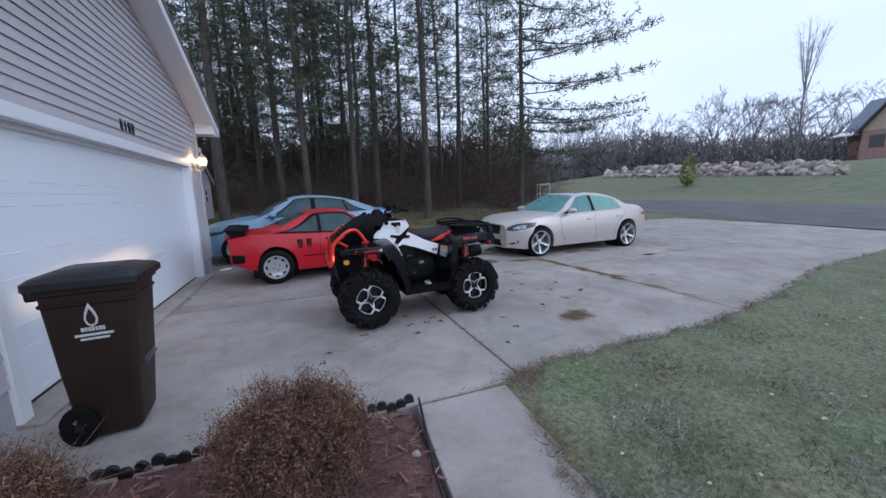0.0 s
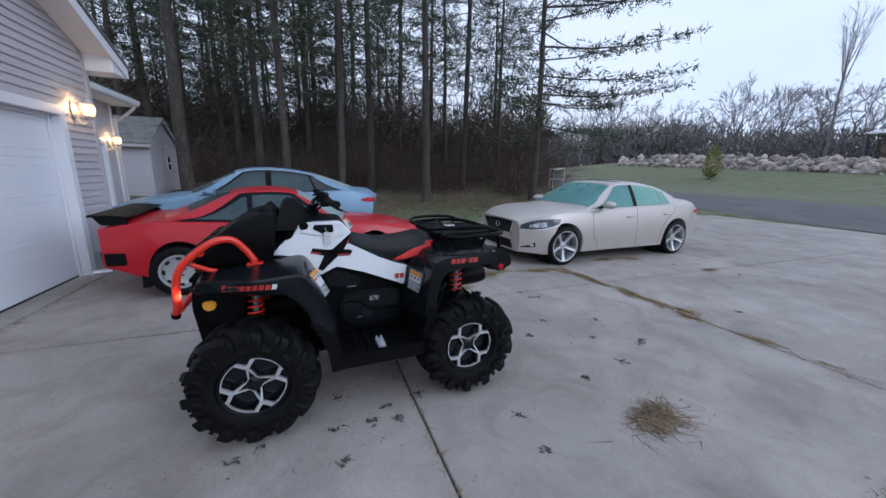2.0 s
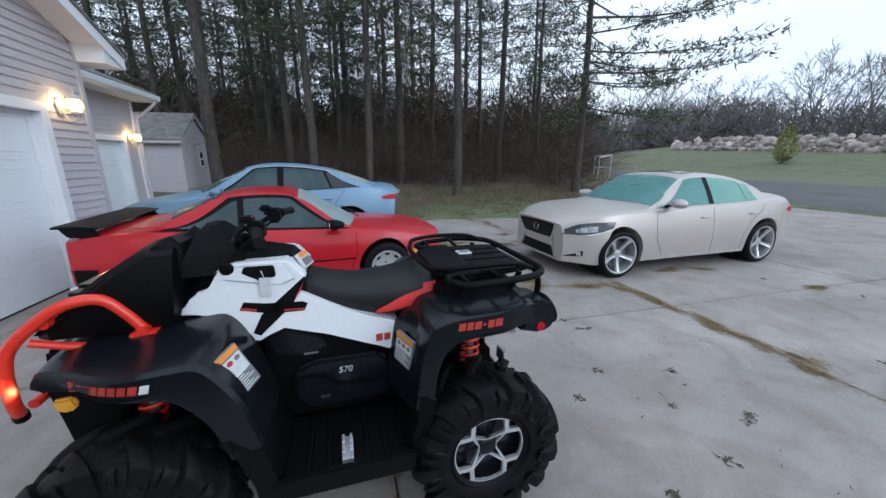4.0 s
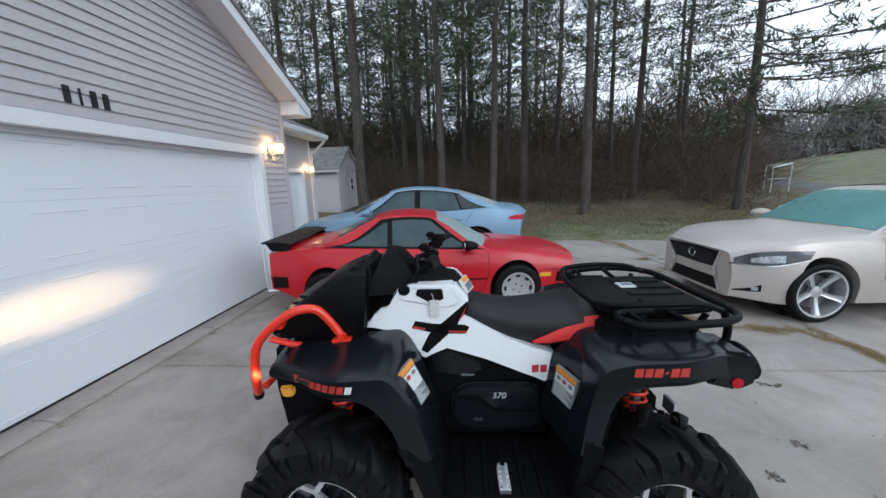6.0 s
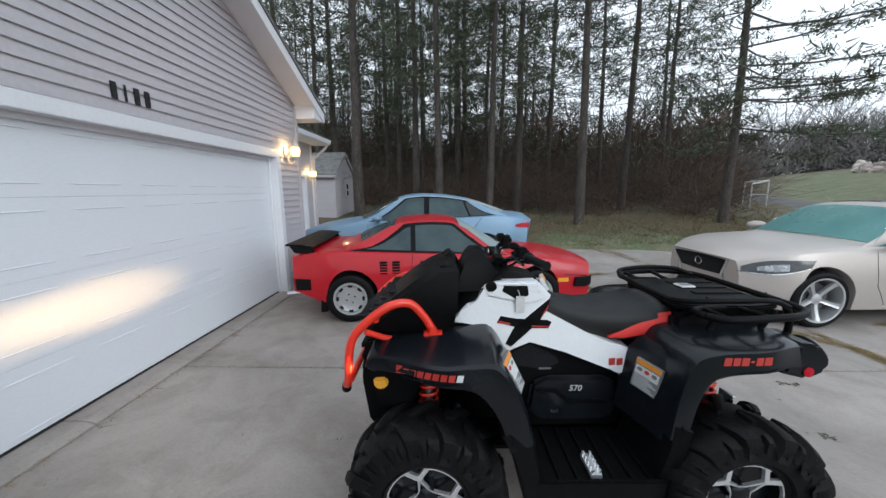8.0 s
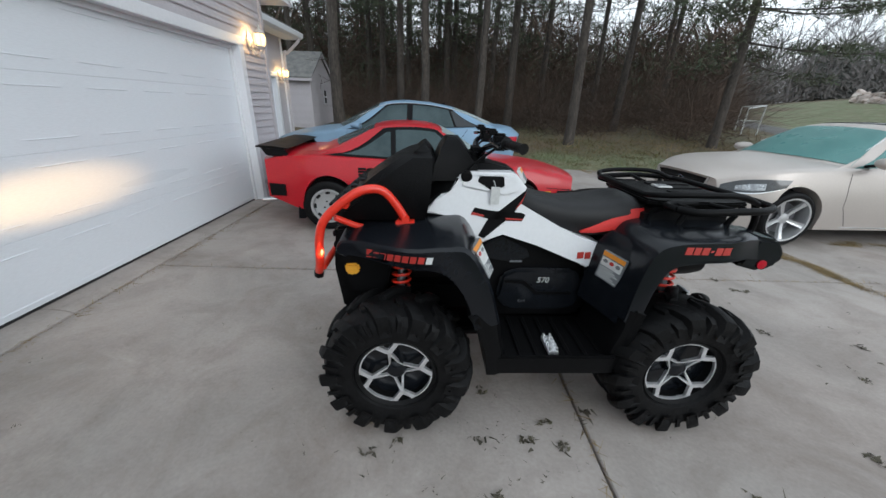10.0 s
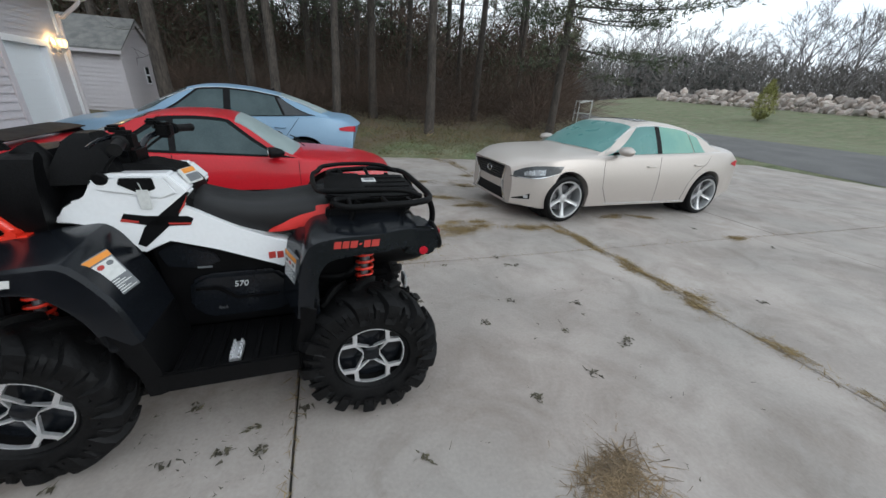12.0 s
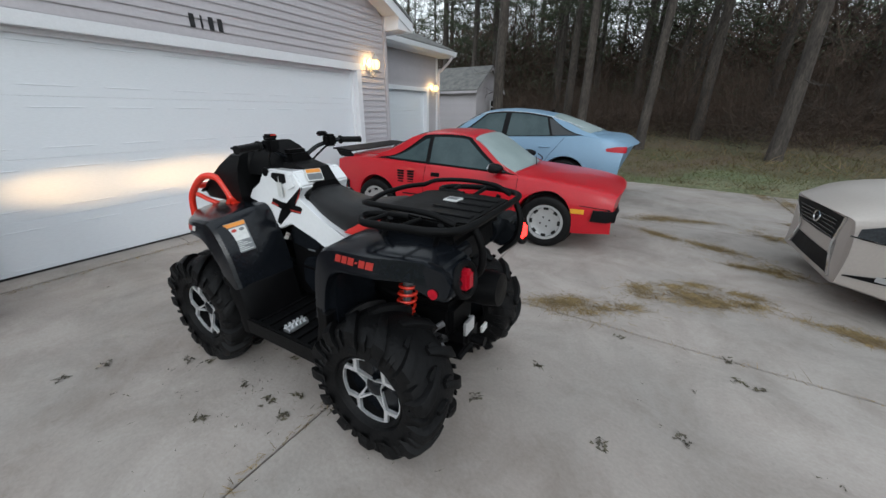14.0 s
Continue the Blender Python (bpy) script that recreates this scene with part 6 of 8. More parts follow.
# hang tag on the bar
bm = B()
box(bm, 0.222, 0.262, 0.192, 0.195, 1.025, 1.105, 0.001, 1)
tube(bm, [(0.242, 0.193, 1.10), (0.25, 0.188, 1.128), (0.262, 0.17, 1.135)], 0.0016, 5)
part("hang_tag", bm, M_sticker, atv, "white paper hang tag")

# its two headlamps throw a warm pool on the garage door
for s in (1, -1):
    lamp = new("headlamp_beam", bpy.data.lights.new("headlamp_beam", "SPOT"))
    lamp.data.energy, lamp.data.spot_size, lamp.data.spot_blend, lamp.data.color, lamp.data.shadow_soft_size = 190, radians(12.0), 1.0, (1.0, 0.58, 0.24), 0.04
    p = atv.matrix_basis @ Vector((0.94, s * 0.335, 0.83))
    lamp.matrix_world = look(p, HOUSE @ Vector((WX - 0.1, 5.55 - s * 0.45, 0.76))) @ Matrix.Diagonal((3.8, 1, 1, 1))

# ---- cars ----
M_carglass_teal = mat("frosted_teal_glass", (0.085, 0.215, 0.205), 0.28, spec=0.4, col2=(0.11, 0.26, 0.245), var=0.06, scale=3, fine=90)
M_carglass_pale = mat("frosted_pale_green_glass", (0.215, 0.40, 0.315), 0.32, spec=0.4, col2=(0.15, 0.33, 0.285), var=0.06, scale=3, fine=90)
M_carglass_grey = mat("frosted_grey_glass", (0.035, 0.058, 0.064), 0.2, spec=0.3, col2=(0.055, 0.082, 0.088), var=0.08, scale=3, fine=90)
M_carglass_ice = mat("iced_windscreen", (0.30, 0.36, 0.36), 0.4, col2=(0.24, 0.30, 0.30), var=0.06, scale=3, fine=90)
M_pearl = mat("pearl_beige_car_paint", (0.50, 0.455, 0.42), 0.36, metal=0.3, var=0.03, scale=2, coat=0.12)
M_redpaint = mat("red_car_paint", (0.46, 0.006, 0.016), 0.34, var=0.06, scale=2, coat=0.3, spec=0.35)
M_bluepaint = mat("ice_blue_car_paint", (0.20, 0.32, 0.45), 0.42, metal=0.2, var=0.03, scale=2, coat=0.15)
M_blacktrim = mat("black_car_trim", (0.006, 0.006, 0.007), 0.5, var=0.2, scale=9, spec=0.12)
M_silver = mat("silver_wheel_paint", (0.55, 0.56, 0.57), 0.3, metal=0.6, var=0.05, scale=9)
M_chrome = mat("bright_trim", (0.75, 0.76, 0.78), 0.12, metal=1.0, var=0.03)
M_headglass = mat("headlamp_glass", (0.05, 0.055, 0.06), 0.08, var=0.25, scale=9, coat=0.3)
M_reflect = mat("lamp_reflector", (0.42, 0.44, 0.46), 0.25, metal=0.5, var=0.3, scale=14)
M_void = mat("wheel_well_black", (0.008, 0.008, 0.008), 0.9)


def fcurve_of(keys, blur=0.10):
    xs, vs = zip(*sorted(keys))
    offs = np.linspace(-blur, blur, 7)
    return lambda x: float(np.mean(np.interp(x + offs, xs, vs)))


class Car:
    """A saloon or coupe from curves along its length: x forward from the middle of the wheelbase, y to its left."""

    def __init__(self, thing_, paint, rear, front, wb, wr, zb, zt, zc, w, zr, gx, k=0.5, bow=(0.30, 0.22), gbow=0.10, arch=0.055):
        self.t, self.paint, self.rear, self.front, self.wb, self.wr, self.k, self.bow, self.gbow, self.arch = thing_, paint, rear, front, wb, wr, k, bow, gbow, arch
        self.zb, self.zt, self.zc, self.w, self.zr, self.gx = fcurve_of(zb, 0.05), fcurve_of(zt), fcurve_of(zc), fcurve_of(w), fcurve_of(zr, 0.07), gx
        self.lower()
        self.upper()
        bpy.context.view_layer.update()

    def bend(self, p):
        x, y, z = p
        f = float(smoothstep(self.front - 0.9, self.front, x)) * self.bow[0] - float(smoothstep(-self.rear - 0.9, -self.rear, -x)) * self.bow[1]
        return Vector((x - f * min(abs(y) / 0.85, 1.1) ** 2.4, y, z))

    def side_y(self, x, z):
        zt, w = self.zt(x), self.w(x)
        zm = 0.42 + 0.18 * (zt - 0.4)
        if z >= zm:
            return w * (1 - 0.075 * min(1.0, (z - zm) / max(zt - zm, 0.05)) ** 2)
        return w * (1 - 0.06 * ((zm - z) / 0.4) ** 2)

    def bottom(self, x):
        b = self.zb(x)
        for xw in (self.wb / 2, -self.wb / 2):
            ra = self.wr + self.arch
            if abs(x - xw) < ra:
                b = max(b, self.wr + math.sqrt(ra * ra - (x - xw) ** 2) * 1.0)
        return b

    def lower(self):
        xs = set(np.linspace(self.rear, self.front, 64).round(4))
        for xw in (self.wb / 2, -self.wb / 2):
            ra = self.wr + self.arch
            xs |= {round(xw + ra * math.cos(a), 4) for a in np.linspace(0.0, math.pi, 25)} | {round(xw + s * (ra + 0.004), 4) for s in (-1, 1)}
        rings = []
        for x in sorted(xs):
            b, zt, zc = self.bottom(x), self.zt(x), self.zc(x)
            half = [(self.side_y(x, z) - (0.03 if q == 0 else 0), z) for q, z in enumerate([b] + [b + 0.012 + (zt - b - 0.012) * t for t in (0, 0.15, 0.32, 0.5, 0.66, 0.8, 0.92, 1.0)])]
            yt = half[-1][0]
            half += [(yt * math.cos(a), zt + (zc - zt) * math.sin(a)) for a in (0.22, 0.45, 0.75, 1.05, 1.35, math.pi / 2)]
            ring = [(x, y, z) for y, z in half] + [(x, -y, z) for y, z in reversed(half[:-1])]
            rings.append([self.bend(p) for p in ring])
        bm = B()
        loft(bm, rings)
        self.body = part("body", bm, self.paint, self.t, smooth=38)
        bm = B()
        for xw in (self.wb / 2, -self.wb / 2):
            for s in (-1, 1):
                lathe(bm, [(self.wr + self.arch - 0.02, s * 0.42), (self.wr + self.arch - 0.02, s * 0.66), (self.wr * 0.4, s * 0.66), (self.wr * 0.4, s * 0.42)], 24, "y", Matrix.Translation((xw, 0, self.wr)), close=True)
        box(bm, -self.wb / 2 + 0.3, self.wb / 2 - 0.3, -0.7, 0.7, 0.17, 0.32)
        part("underbody", bm, M_void, self.t)

    def glass_y(self, x, z):
        return self.side_y(x, self.zt(x)) - 0.035 - self.k * (z - self.zt(x)) - 0.10 * max(z - self.zt(x) - 0.22, 0)

    def roof_pt(self, x, s, up=0.0):
        """A point on the top of the cabin at x; s from -1 (right edge) to 1 (left edge)."""
        zr, zt = self.zr(x), self.zt(x)
        ze = max(zr - 0.06, zt - 0.02)
        ye = self.glass_y(x, ze)
        a = (1 - abs(s)) * math.pi / 2
        y = math.copysign(ye * math.cos(a), s)
        p = self.bend((x, y, ze + (zr - ze) * math.sin(a) ** 0.8 + up))
        g = float(smoothstep(self.gx[1] - 0.05, self.gx[0], x)) if x > self.gx[1] else -float(smoothstep(-self.gx[2] - 0.05, -self.gx[3], -x)) if x < self.gx[2] else 0.0
        p.x -= self.gbow * g * (y / 0.6) ** 2
        return p

    def upper(self):
        rings = []
        x0, x1 = self.gx[3] - 0.05, self.gx[0] + 0.05
        for x in np.linspace(x0, x1, 60):
            zr, zt = self.zr(x), self.zt(x)
            ze = max(zr - 0.06, zt - 0.02)
            half = [(self.glass_y(x, z), z) for z in (zt - 0.05, *(zt - 0.02 + (ze - zt + 0.02) * t for t in (0.25, 0.5, 0.75)))]
            left = []
            for y, z in half:
                p = self.bend((x, y, z))
                left.append(p)
            top = [self.roof_pt(x, s) for s in (1, 0.9, 0.75, 0.5, 0.25, 0, -0.25, -0.5, -0.75, -0.9, -1)]
            right = [Vector((p.x, -p.y, p.z)) for p in reversed(left)]
            rings.append(left + top + right)
        bm = B()
        loft(bm, rings)
        self.cabin = part("cabin", bm, self.paint, self.t, smooth=38)

    def screen(self, name, xa, xb, material, edge=0.9, label=""):
        bm = B()
        rows = []
        for x in np.linspace(xa, xb, 14):
            rows.append([self.roof_pt(x, s * edge) + Vector((0, 0, 0.007)) for s in np.linspace(-1, 1, 17)] + [self.roof_pt(x, s * edge) + Vector((0, 0, -0.02)) for s in np.linspace(1, -1, 17)])
        loft(bm, rows)
        return part(name, bm, material, self.t, label, smooth=40)

    def window(self, name, bot, top, s, material, lift=0.03, drop=0.10, out=0.008, label="", grid=(8, 5)):
        """A side pane between two x ranges at sill and head."""
        bm = B()
        n, m = grid
        rows = []
        for j in range(m + 1):
            t = j / m
            row = []
            for i in range(n + 1):
                u = i / n
                x = (bot[0] * (1 - u) + bot[1] * u) * (1 - t) + (top[0] * (1 - u) + top[1] * u) * t
                z0, z1 = self.zt(x) + lift, max(self.zr(x) - drop, self.zt(x) + lift + 0.002)
                z = z0 + (z1 - z0) * t
                p = self.bend((x, self.glass_y(x, z) + out, z))
                row.append(Vector((p.x, s * p.y, p.z)))
            rows.append(row)
        loft(bm, [r + [Vector((p.x, p.y - s * 0.02, p.z)) for p in reversed(r)] for r in rows])
        return part(name, bm, material, self.t, label, smooth=40)

    def seam(self, pts, s, name="door_seam", r=0.0045, material=None, parent=None):
        bm = B()
        out = []
        fine = [(p[0] + (q[0] - p[0]) * k / 5, p[1] + (q[1] - p[1]) * k / 5) for p, q in zip(pts, pts[1:]) for k in range(5)] + [pts[-1]]
        for x, z in fine:
            hit, loc, nor, _ = self.body.ray_cast(Vector((x, s * 2.0, z)), Vector((0, -s, 0))) if z <= self.zt(x) - 0.01 else (False, None, None, None)
            if hit:
                out.append(loc - nor * r * 0.45)
                continue
            y = self.side_y(x, z) if z <= self.zt(x) else self.glass_y(x, z)
            p = self.bend((x, y - r * 0.2, z))
            out.append((p.x, s * p.y, p.z))
        tube(bm, out, r, 5)
        return part(name, bm, material or M_blacktrim, parent or self.t)

    def patch(self, name, lo, hi, way, material, lift=0.006, n=10, m=4, label="", parent=None):
        """A piece lying on the body between two lines of points; it is laid on along way."""
        way = Vector(way).normalized()

        def on(p):
            p = Vector(p)
            hit, loc, nor, _ = self.body.ray_cast(p - way * 2.0, way)
            if not hit:
                hit, loc, nor, _ = self.body.closest_point_on_mesh(p)
            return loc + nor * lift, loc - nor * 0.02

        lo, hi = [curve_pts(q, max(1, n // (len(q) - 1))) for q in (lo, hi)]
        k = min(len(lo), len(hi))
        bm = B()
        rows = []
        for j in range(m + 1):
            pts = [on(lo[i].lerp(hi[i], j / m)) for i in range(k)]
            rows.append([p[0] for p in pts] + [p[1] for p in reversed(pts)])
        loft(bm, rows)
        return part(name, bm, material, parent or self.t, label, smooth=45)

    def wheels(self, width, rim_r, maker, track):
        h = width / 2
        R = self.wr
        bm = B()
        lathe(bm, [(rim_r, -h * 0.9), (rim_r + 0.02, -h), (R - 0.03, -h), (R - 0.008, -h * 0.86), (R, -h * 0.6), (R, h * 0.6), (R - 0.008, h * 0.86), (R - 0.03, h), (rim_r + 0.02, h), (rim_r, h * 0.9)], 40, "y", close=True)
        for q in (-0.4, 0.0, 0.4):
            lathe(bm, [(R - 0.004, h * q - 0.006), (R + 0.0015, h * q - 0.012), (R + 0.0015, h * q - 0.03), (R - 0.004, h * q - 0.034)], 40, "y", close=True)
        tyre = finish(bm, "tyre", M_tyre, 35)
        pieces = maker(rim_r, h)
        for xw in (self.wb / 2, -self.wb / 2):
            for s in (1, -1):
                w = new("wheel")
                w.parent = self.t
                w.matrix_basis = pose(xw, s * track, R, 0, 0, 0 if s > 0 else 180)
                o = new("tyre", tyre)
                o.parent = w
                for nm, me, rots in pieces:
                    for a in rots:
                        o = new(nm, me)
                        o.parent = w
                        o.matrix_basis = Matrix.Rotation(a, 4, "Y")


def five_spoke(rim_r, h):
    bm = B()
    lathe(bm, [(rim_r - 0.002, h * 0.95), (rim_r + 0.008, h * 0.99), (rim_r - 0.012, h * 0.96), (rim_r - 0.02, h * 0.5), (rim_r - 0.03, -h), (rim_r, -h)], 40, "y", close=True)
    rim = finish(bm, "rim", M_silver, 40)
    bm = B()
    loft(bm, [[(r * math.cos(a + wd), y, r * math.sin(a + wd)) for wd, y in ((-q, y1 - 0.03), (-q * 0.8, y1), (-q * 0.12, y1 - 0.006), (q * 0.12, y1 - 0.006), (q * 0.8, y1), (q, y1 - 0.03))] for r, q, y1, a in ((0.03, 0.6, h * 0.42, 0), (rim_r * 0.4, 0.26, h * 0.52, 0), (rim_r * 0.75, 0.15, h * 0.75, 0), (rim_r * 0.98, 0.165, h * 0.93, 0))])
    spoke = finish(bm, "spoke", M_silver, 30)
    bm = B()
    lathe(bm, [(0.0, h * 0.5), (0.03, h * 0.49), (0.065, h * 0.42), (0.07, h * 0.1), (0.0, h * 0.1)], 20, "y")
    hub = finish(bm, "hub", M_silver, 40)
    bm = B()
    lathe(bm, [(0.0, -h * 0.05), (rim_r * 0.72, -h * 0.05), (rim_r * 0.72, -h * 0.12), (0.0, -h * 0.12)], 28, "y")
    disc = finish(bm, "brake_disc", M_steel, 40)
    return [("rim", rim, (0,)), ("spoke", spoke, [k * 2 * math.pi / 5 + 0.3 for k in range(5)]), ("hub", hub, (0,)), ("brake_disc", disc, (0,))]


def slotted_disc(rim_r, h):
    bm = B()
    lathe(bm, [(rim_r - 0.002, h * 0.9), (rim_r + 0.008, h * 0.95), (rim_r - 0.02, h * 0.93), (rim_r - 0.03, h * 0.6), (rim_r - 0.035, -h), (rim_r, -h)], 36, "y", close=True)
    rim = finish(bm, "rim", M_silver, 40)
    bm = B()
    lathe(bm, [(0.0, h * 0.66), (0.05, h * 0.66), (rim_r * 0.55, h * 0.62), (rim_r * 0.84, h * 0.80), (rim_r * 0.86, h * 0.7), (0.0, h * 0.4)], 30, "y")
    disc = finish(bm, "wheel_face", M_silver, 30)
    bm = B()
    box(bm, rim_r * 0.72, rim_r * 0.94, h * 0.55, h * 0.84, -0.028, 0.028, 0.006, 1)
    slot = finish(bm, "slot", M_void)
    bm = B()
    lathe(bm, [(0.0, h * 0.665), (0.011, h * 0.67), (0.011, h * 0.6)], 10, "y", Matrix.Translation((0.055, 0, 0)))
    nut = finish(bm, "nut_hole", M_void)
    return [("rim", rim, (0,)), ("wheel_face", disc, (0,)), ("slot", slot, [k * math.pi / 4 for k in range(8)]), ("nut_hole", nut, [k * math.pi / 2 + 0.4 for k in range(4)])]


def mirror(car, x, s, z, material, size=1.0):
    y = car.side_y(x, car.zt(x)) - 0.03
    bm = B()
    loft(bm, [[(x + dx + 0.02 * math.cos(a) * q, s * (y + 0.16 + 0.11 * size * q * math.cos(a)), z + 0.055 * size * q * math.sin(a)) for a in np.linspace(0, 2 * math.pi, 14, endpoint=False)] for dx, q in ((-0.05, 0.9), (-0.04, 1.0), (0.0, 1.02), (0.05, 0.9), (0.09, 0.6), (0.11, 0.2))])
    mr = part("mirror", bm, material, car.t, smooth=50)
    bm = B()
    loft(bm, [[(x - 0.02, s * (y - 0.02), z - 0.07), (x + 0.05, s * (y - 0.02), z - 0.07), (x + 0.05, s * (y - 0.02), z - 0.04), (x - 0.02, s * (y - 0.02), z - 0.04)], [(x - 0.02, s * (y + 0.12), z - 0.035), (x + 0.05, s * (y + 0.12), z - 0.035), (x + 0.05, s * (y + 0.12), z - 0.005), (x - 0.02, s * (y + 0.12), z - 0.005)]])
    part("stalk", bm, M_blacktrim, mr)
    bm = B()
    lathe(bm, [(0.0, x - 0.056), (0.085 * size, x - 0.055), (0.085 * size, x - 0.05), (0.0, x - 0.05)], 16, "x", Matrix.Translation((0, s * (y + 0.16), z)) @ Matrix.Diagonal((1, 1, 0.5, 1)))
    part("mirror_glass", bm, M_chrome, mr)


def handle(car, x, z, s, material, w=0.16):
    y = car.side_y(x, z)
    bm = B()
    tube(bm, curve_pts([(x - w / 2, s * (y - 0.005), z), (x - w / 2 + 0.02, s * (y + 0.022), z), (x + w / 2 - 0.02, s * (y + 0.022), z), (x + w / 2, s * (y - 0.005), z)], 4), 0.013, 8)
    part("door_handle", bm, material, car.t, smooth=50)


# pearl saloon with teal-frosted windows
SAL = thing("pearl_saloon_car", "parked pearl-beige saloon car with frosted teal windows", "car", pose(6.66, 8.80, 0, 0, 0, 185.6) @ Matrix.Scale(0.975, 4))
sal = Car(SAL, M_pearl, -2.50, 2.33, 2.85, 0.335,
          zb=[(-2.5, 0.34), (-2.1, 0.24), (-1, 0.20), (1, 0.20), (2.0, 0.19), (2.33, 0.23)],
          zt=[(-2.5, 0.86), (-2.3, 0.98), (-1.7, 1.01), (-0.9, 0.975), (0, 0.945), (0.9, 0.915), (1.5, 0.89), (2.0, 0.84), (2.22, 0.80), (2.33, 0.72)],
          zc=[(-2.5, 0.90), (-2.42, 1.06), (-2.2, 1.09), (-1.7, 1.08), (0.9, 1.01), (1.3, 0.99), (1.8, 0.965), (2.1, 0.915), (2.24, 0.865), (2.33, 0.76)],
          w=[(-2.5, 0.80), (-2.2, 0.87), (-1.4, 0.918), (0, 0.905), (1.4, 0.912), (1.9, 0.89), (2.12, 0.84), (2.26, 0.72), (2.33, 0.58)],
          zr=[(-1.95, 1.03), (-1.75, 1.08), (-1.35, 1.26), (-1.05, 1.365), (-0.75, 1.425), (-0.3, 1.455), (0.0, 1.44), (0.2, 1.40), (0.62, 1.20), (1.0, 0.99), (1.1, 0.94)],
          gx=(1.0, 0.16, -1.02, -1.80), k=0.52, bow=(0.30, 0.36))
sal.screen("windscreen", 0.95, 0.22, M_carglass_teal, 0.93, "windscreen frosted teal")
sal.screen("rear_screen", -1.08, -1.72, M_carglass_teal, 0.90)
sal.screen("sunroof", -0.28, -0.02, M_darkglass, 0.55)
for s in (1, -1):
    sal.window("front_side_window", (0.74, -0.245), (0.10, -0.265), s, M_carglass_pale if s < 0 else M_carglass_teal, 0.03, 0.085)
    sal.window("rear_side_window", (-0.345, -1.02), (-0.355, -0.93), s, M_carglass_pale, 0.03, 0.085)
    sal.window("quarter_window", (-1.045, -1.27), (-0.955, -1.13), s, M_carglass_pale, 0.03, 0.10)
    sal.window("pillar_trim", (-0.245, -0.345), (-0.265, -0.355), s, M_blacktrim, 0.03, 0.085, out=0.0085, grid=(2, 5))
    sal.seam([(x, sal.zt(x) + 0.016) for x in np.linspace(0.82, -1.6, 20)], s, "sill_trim", 0.008, M_chrome)
    sal.seam([(0.66, 0.27), (0.80, 0.5), (0.82, 0.75), (0.80, 0.92)], s)
    sal.seam([(-0.29, 0.94), (-0.28, 0.75), (-0.29, 0.4), (-0.30, 0.24)], s)
    sal.seam([(-1.38, 0.97), (-1.30, 0.85), (-1.10, 0.72), (-0.95, 0.5), (-0.92, 0.26)], s)
    sal.seam([(0.70, 0.245), (0.0, 0.24), (-0.98, 0.24)], s, "sill_line", 0.007, M_chrome)
    handle(sal, -0.10, 0.80, s, M_pearl)
    handle(sal, -1.10, 0.825, s, M_pearl)
    mirror(sal, 0.58, s, 1.03, M_pearl, 1.2)
    sal.seam([(x, max(sal.zr(x) - 0.078, sal.zt(x) + 0.02)) for x in np.linspace(0.58, -1.4, 22)], s, "roof_trim", 0.006, M_chrome)
    hl = sal.patch("headlamp", [(2.14, s * 0.58, 0.635), (2.02, s * 0.72, 0.625), (1.86, s * 0.83, 0.64), (1.60, s * 0.90, 0.715)], [(2.14, s * 0.58, 0.695), (2.02, s * 0.71, 0.765), (1.84, s * 0.82, 0.795), (1.54, s * 0.885, 0.80)], (-0.62, -s * 0.78, 0), M_headglass, 0.008)
    sal.patch("reflector", [(2.04, s * 0.69, 0.655), (1.93, s * 0.785, 0.655), (1.80, s * 0.845, 0.675)], [(2.04, s * 0.69, 0.70), (1.93, s * 0.78, 0.735), (1.80, s * 0.84, 0.75)], (-0.62, -s * 0.78, 0), M_reflect, 0.0105, parent=hl)
    sal.patch("lamp_brow", [(2.16, s * 0.55, 0.627), (2.02, s * 0.72, 0.614), (1.86, s * 0.83, 0.629), (1.62, s * 0.90, 0.70)], [(2.16, s * 0.55, 0.637), (2.02, s * 0.72, 0.626), (1.86, s * 0.83, 0.641), (1.60, s * 0.90, 0.712)], (-0.62, -s * 0.78, 0), M_chrome, 0.010)
    sal.patch("fog_recess", [(2.14, s * 0.60, 0.315), (2.02, s * 0.72, 0.32), (1.95, s * 0.77, 0.33)], [(2.14, s * 0.60, 0.325), (2.02, s * 0.72, 0.365), (1.95, s * 0.77, 0.41)], (-0.62, -s * 0.78, 0), M_blacktrim, 0.004)
    sal.patch("fog_lamp", [(2.02, s * 0.72, 0.335), (1.97, s * 0.755, 0.335)], [(2.02, s * 0.72, 0.375), (1.97, s * 0.755, 0.38)], (-0.62, -s * 0.78, 0), M_silver, 0.005)
    sal.patch("tail_lamp", [(-2.06, s * 0.9, 0.83), (-2.2, s * 0.85, 0.80), (-2.4, s * 0.75, 0.79)], [(-2.06, s * 0.9, 0.855), (-2.2, s * 0.85, 0.885), (-2.4, s * 0.75, 0.90)], (0.5, -s * 0.85, 0), M_redlens, 0.006)
    # arms of the spindle grille frame
    sal.patch("grille_frame", [(2.4, s * 0.47, 0.25), (2.4, s * 0.38, 0.43), (2.4, s * 0.37, 0.53), (2.35, s * 0.46, 0.75)], [(2.4, s * 0.52, 0.25), (2.4, s * 0.42, 0.43), (2.4, s * 0.41, 0.54), (2.35, s * 0.49, 0.755)], (-1, 0, 0), M_chrome, 0.010)
sal.patch("upper_grille", [(2.4, -0.35, 0.53), (2.4, 0, 0.52), (2.4, 0.35, 0.53)], [(2.4, -0.44, 0.735), (2.4, 0, 0.75), (2.4, 0.44, 0.735)], (-1, 0, 0), M_blacktrim, 0.005)
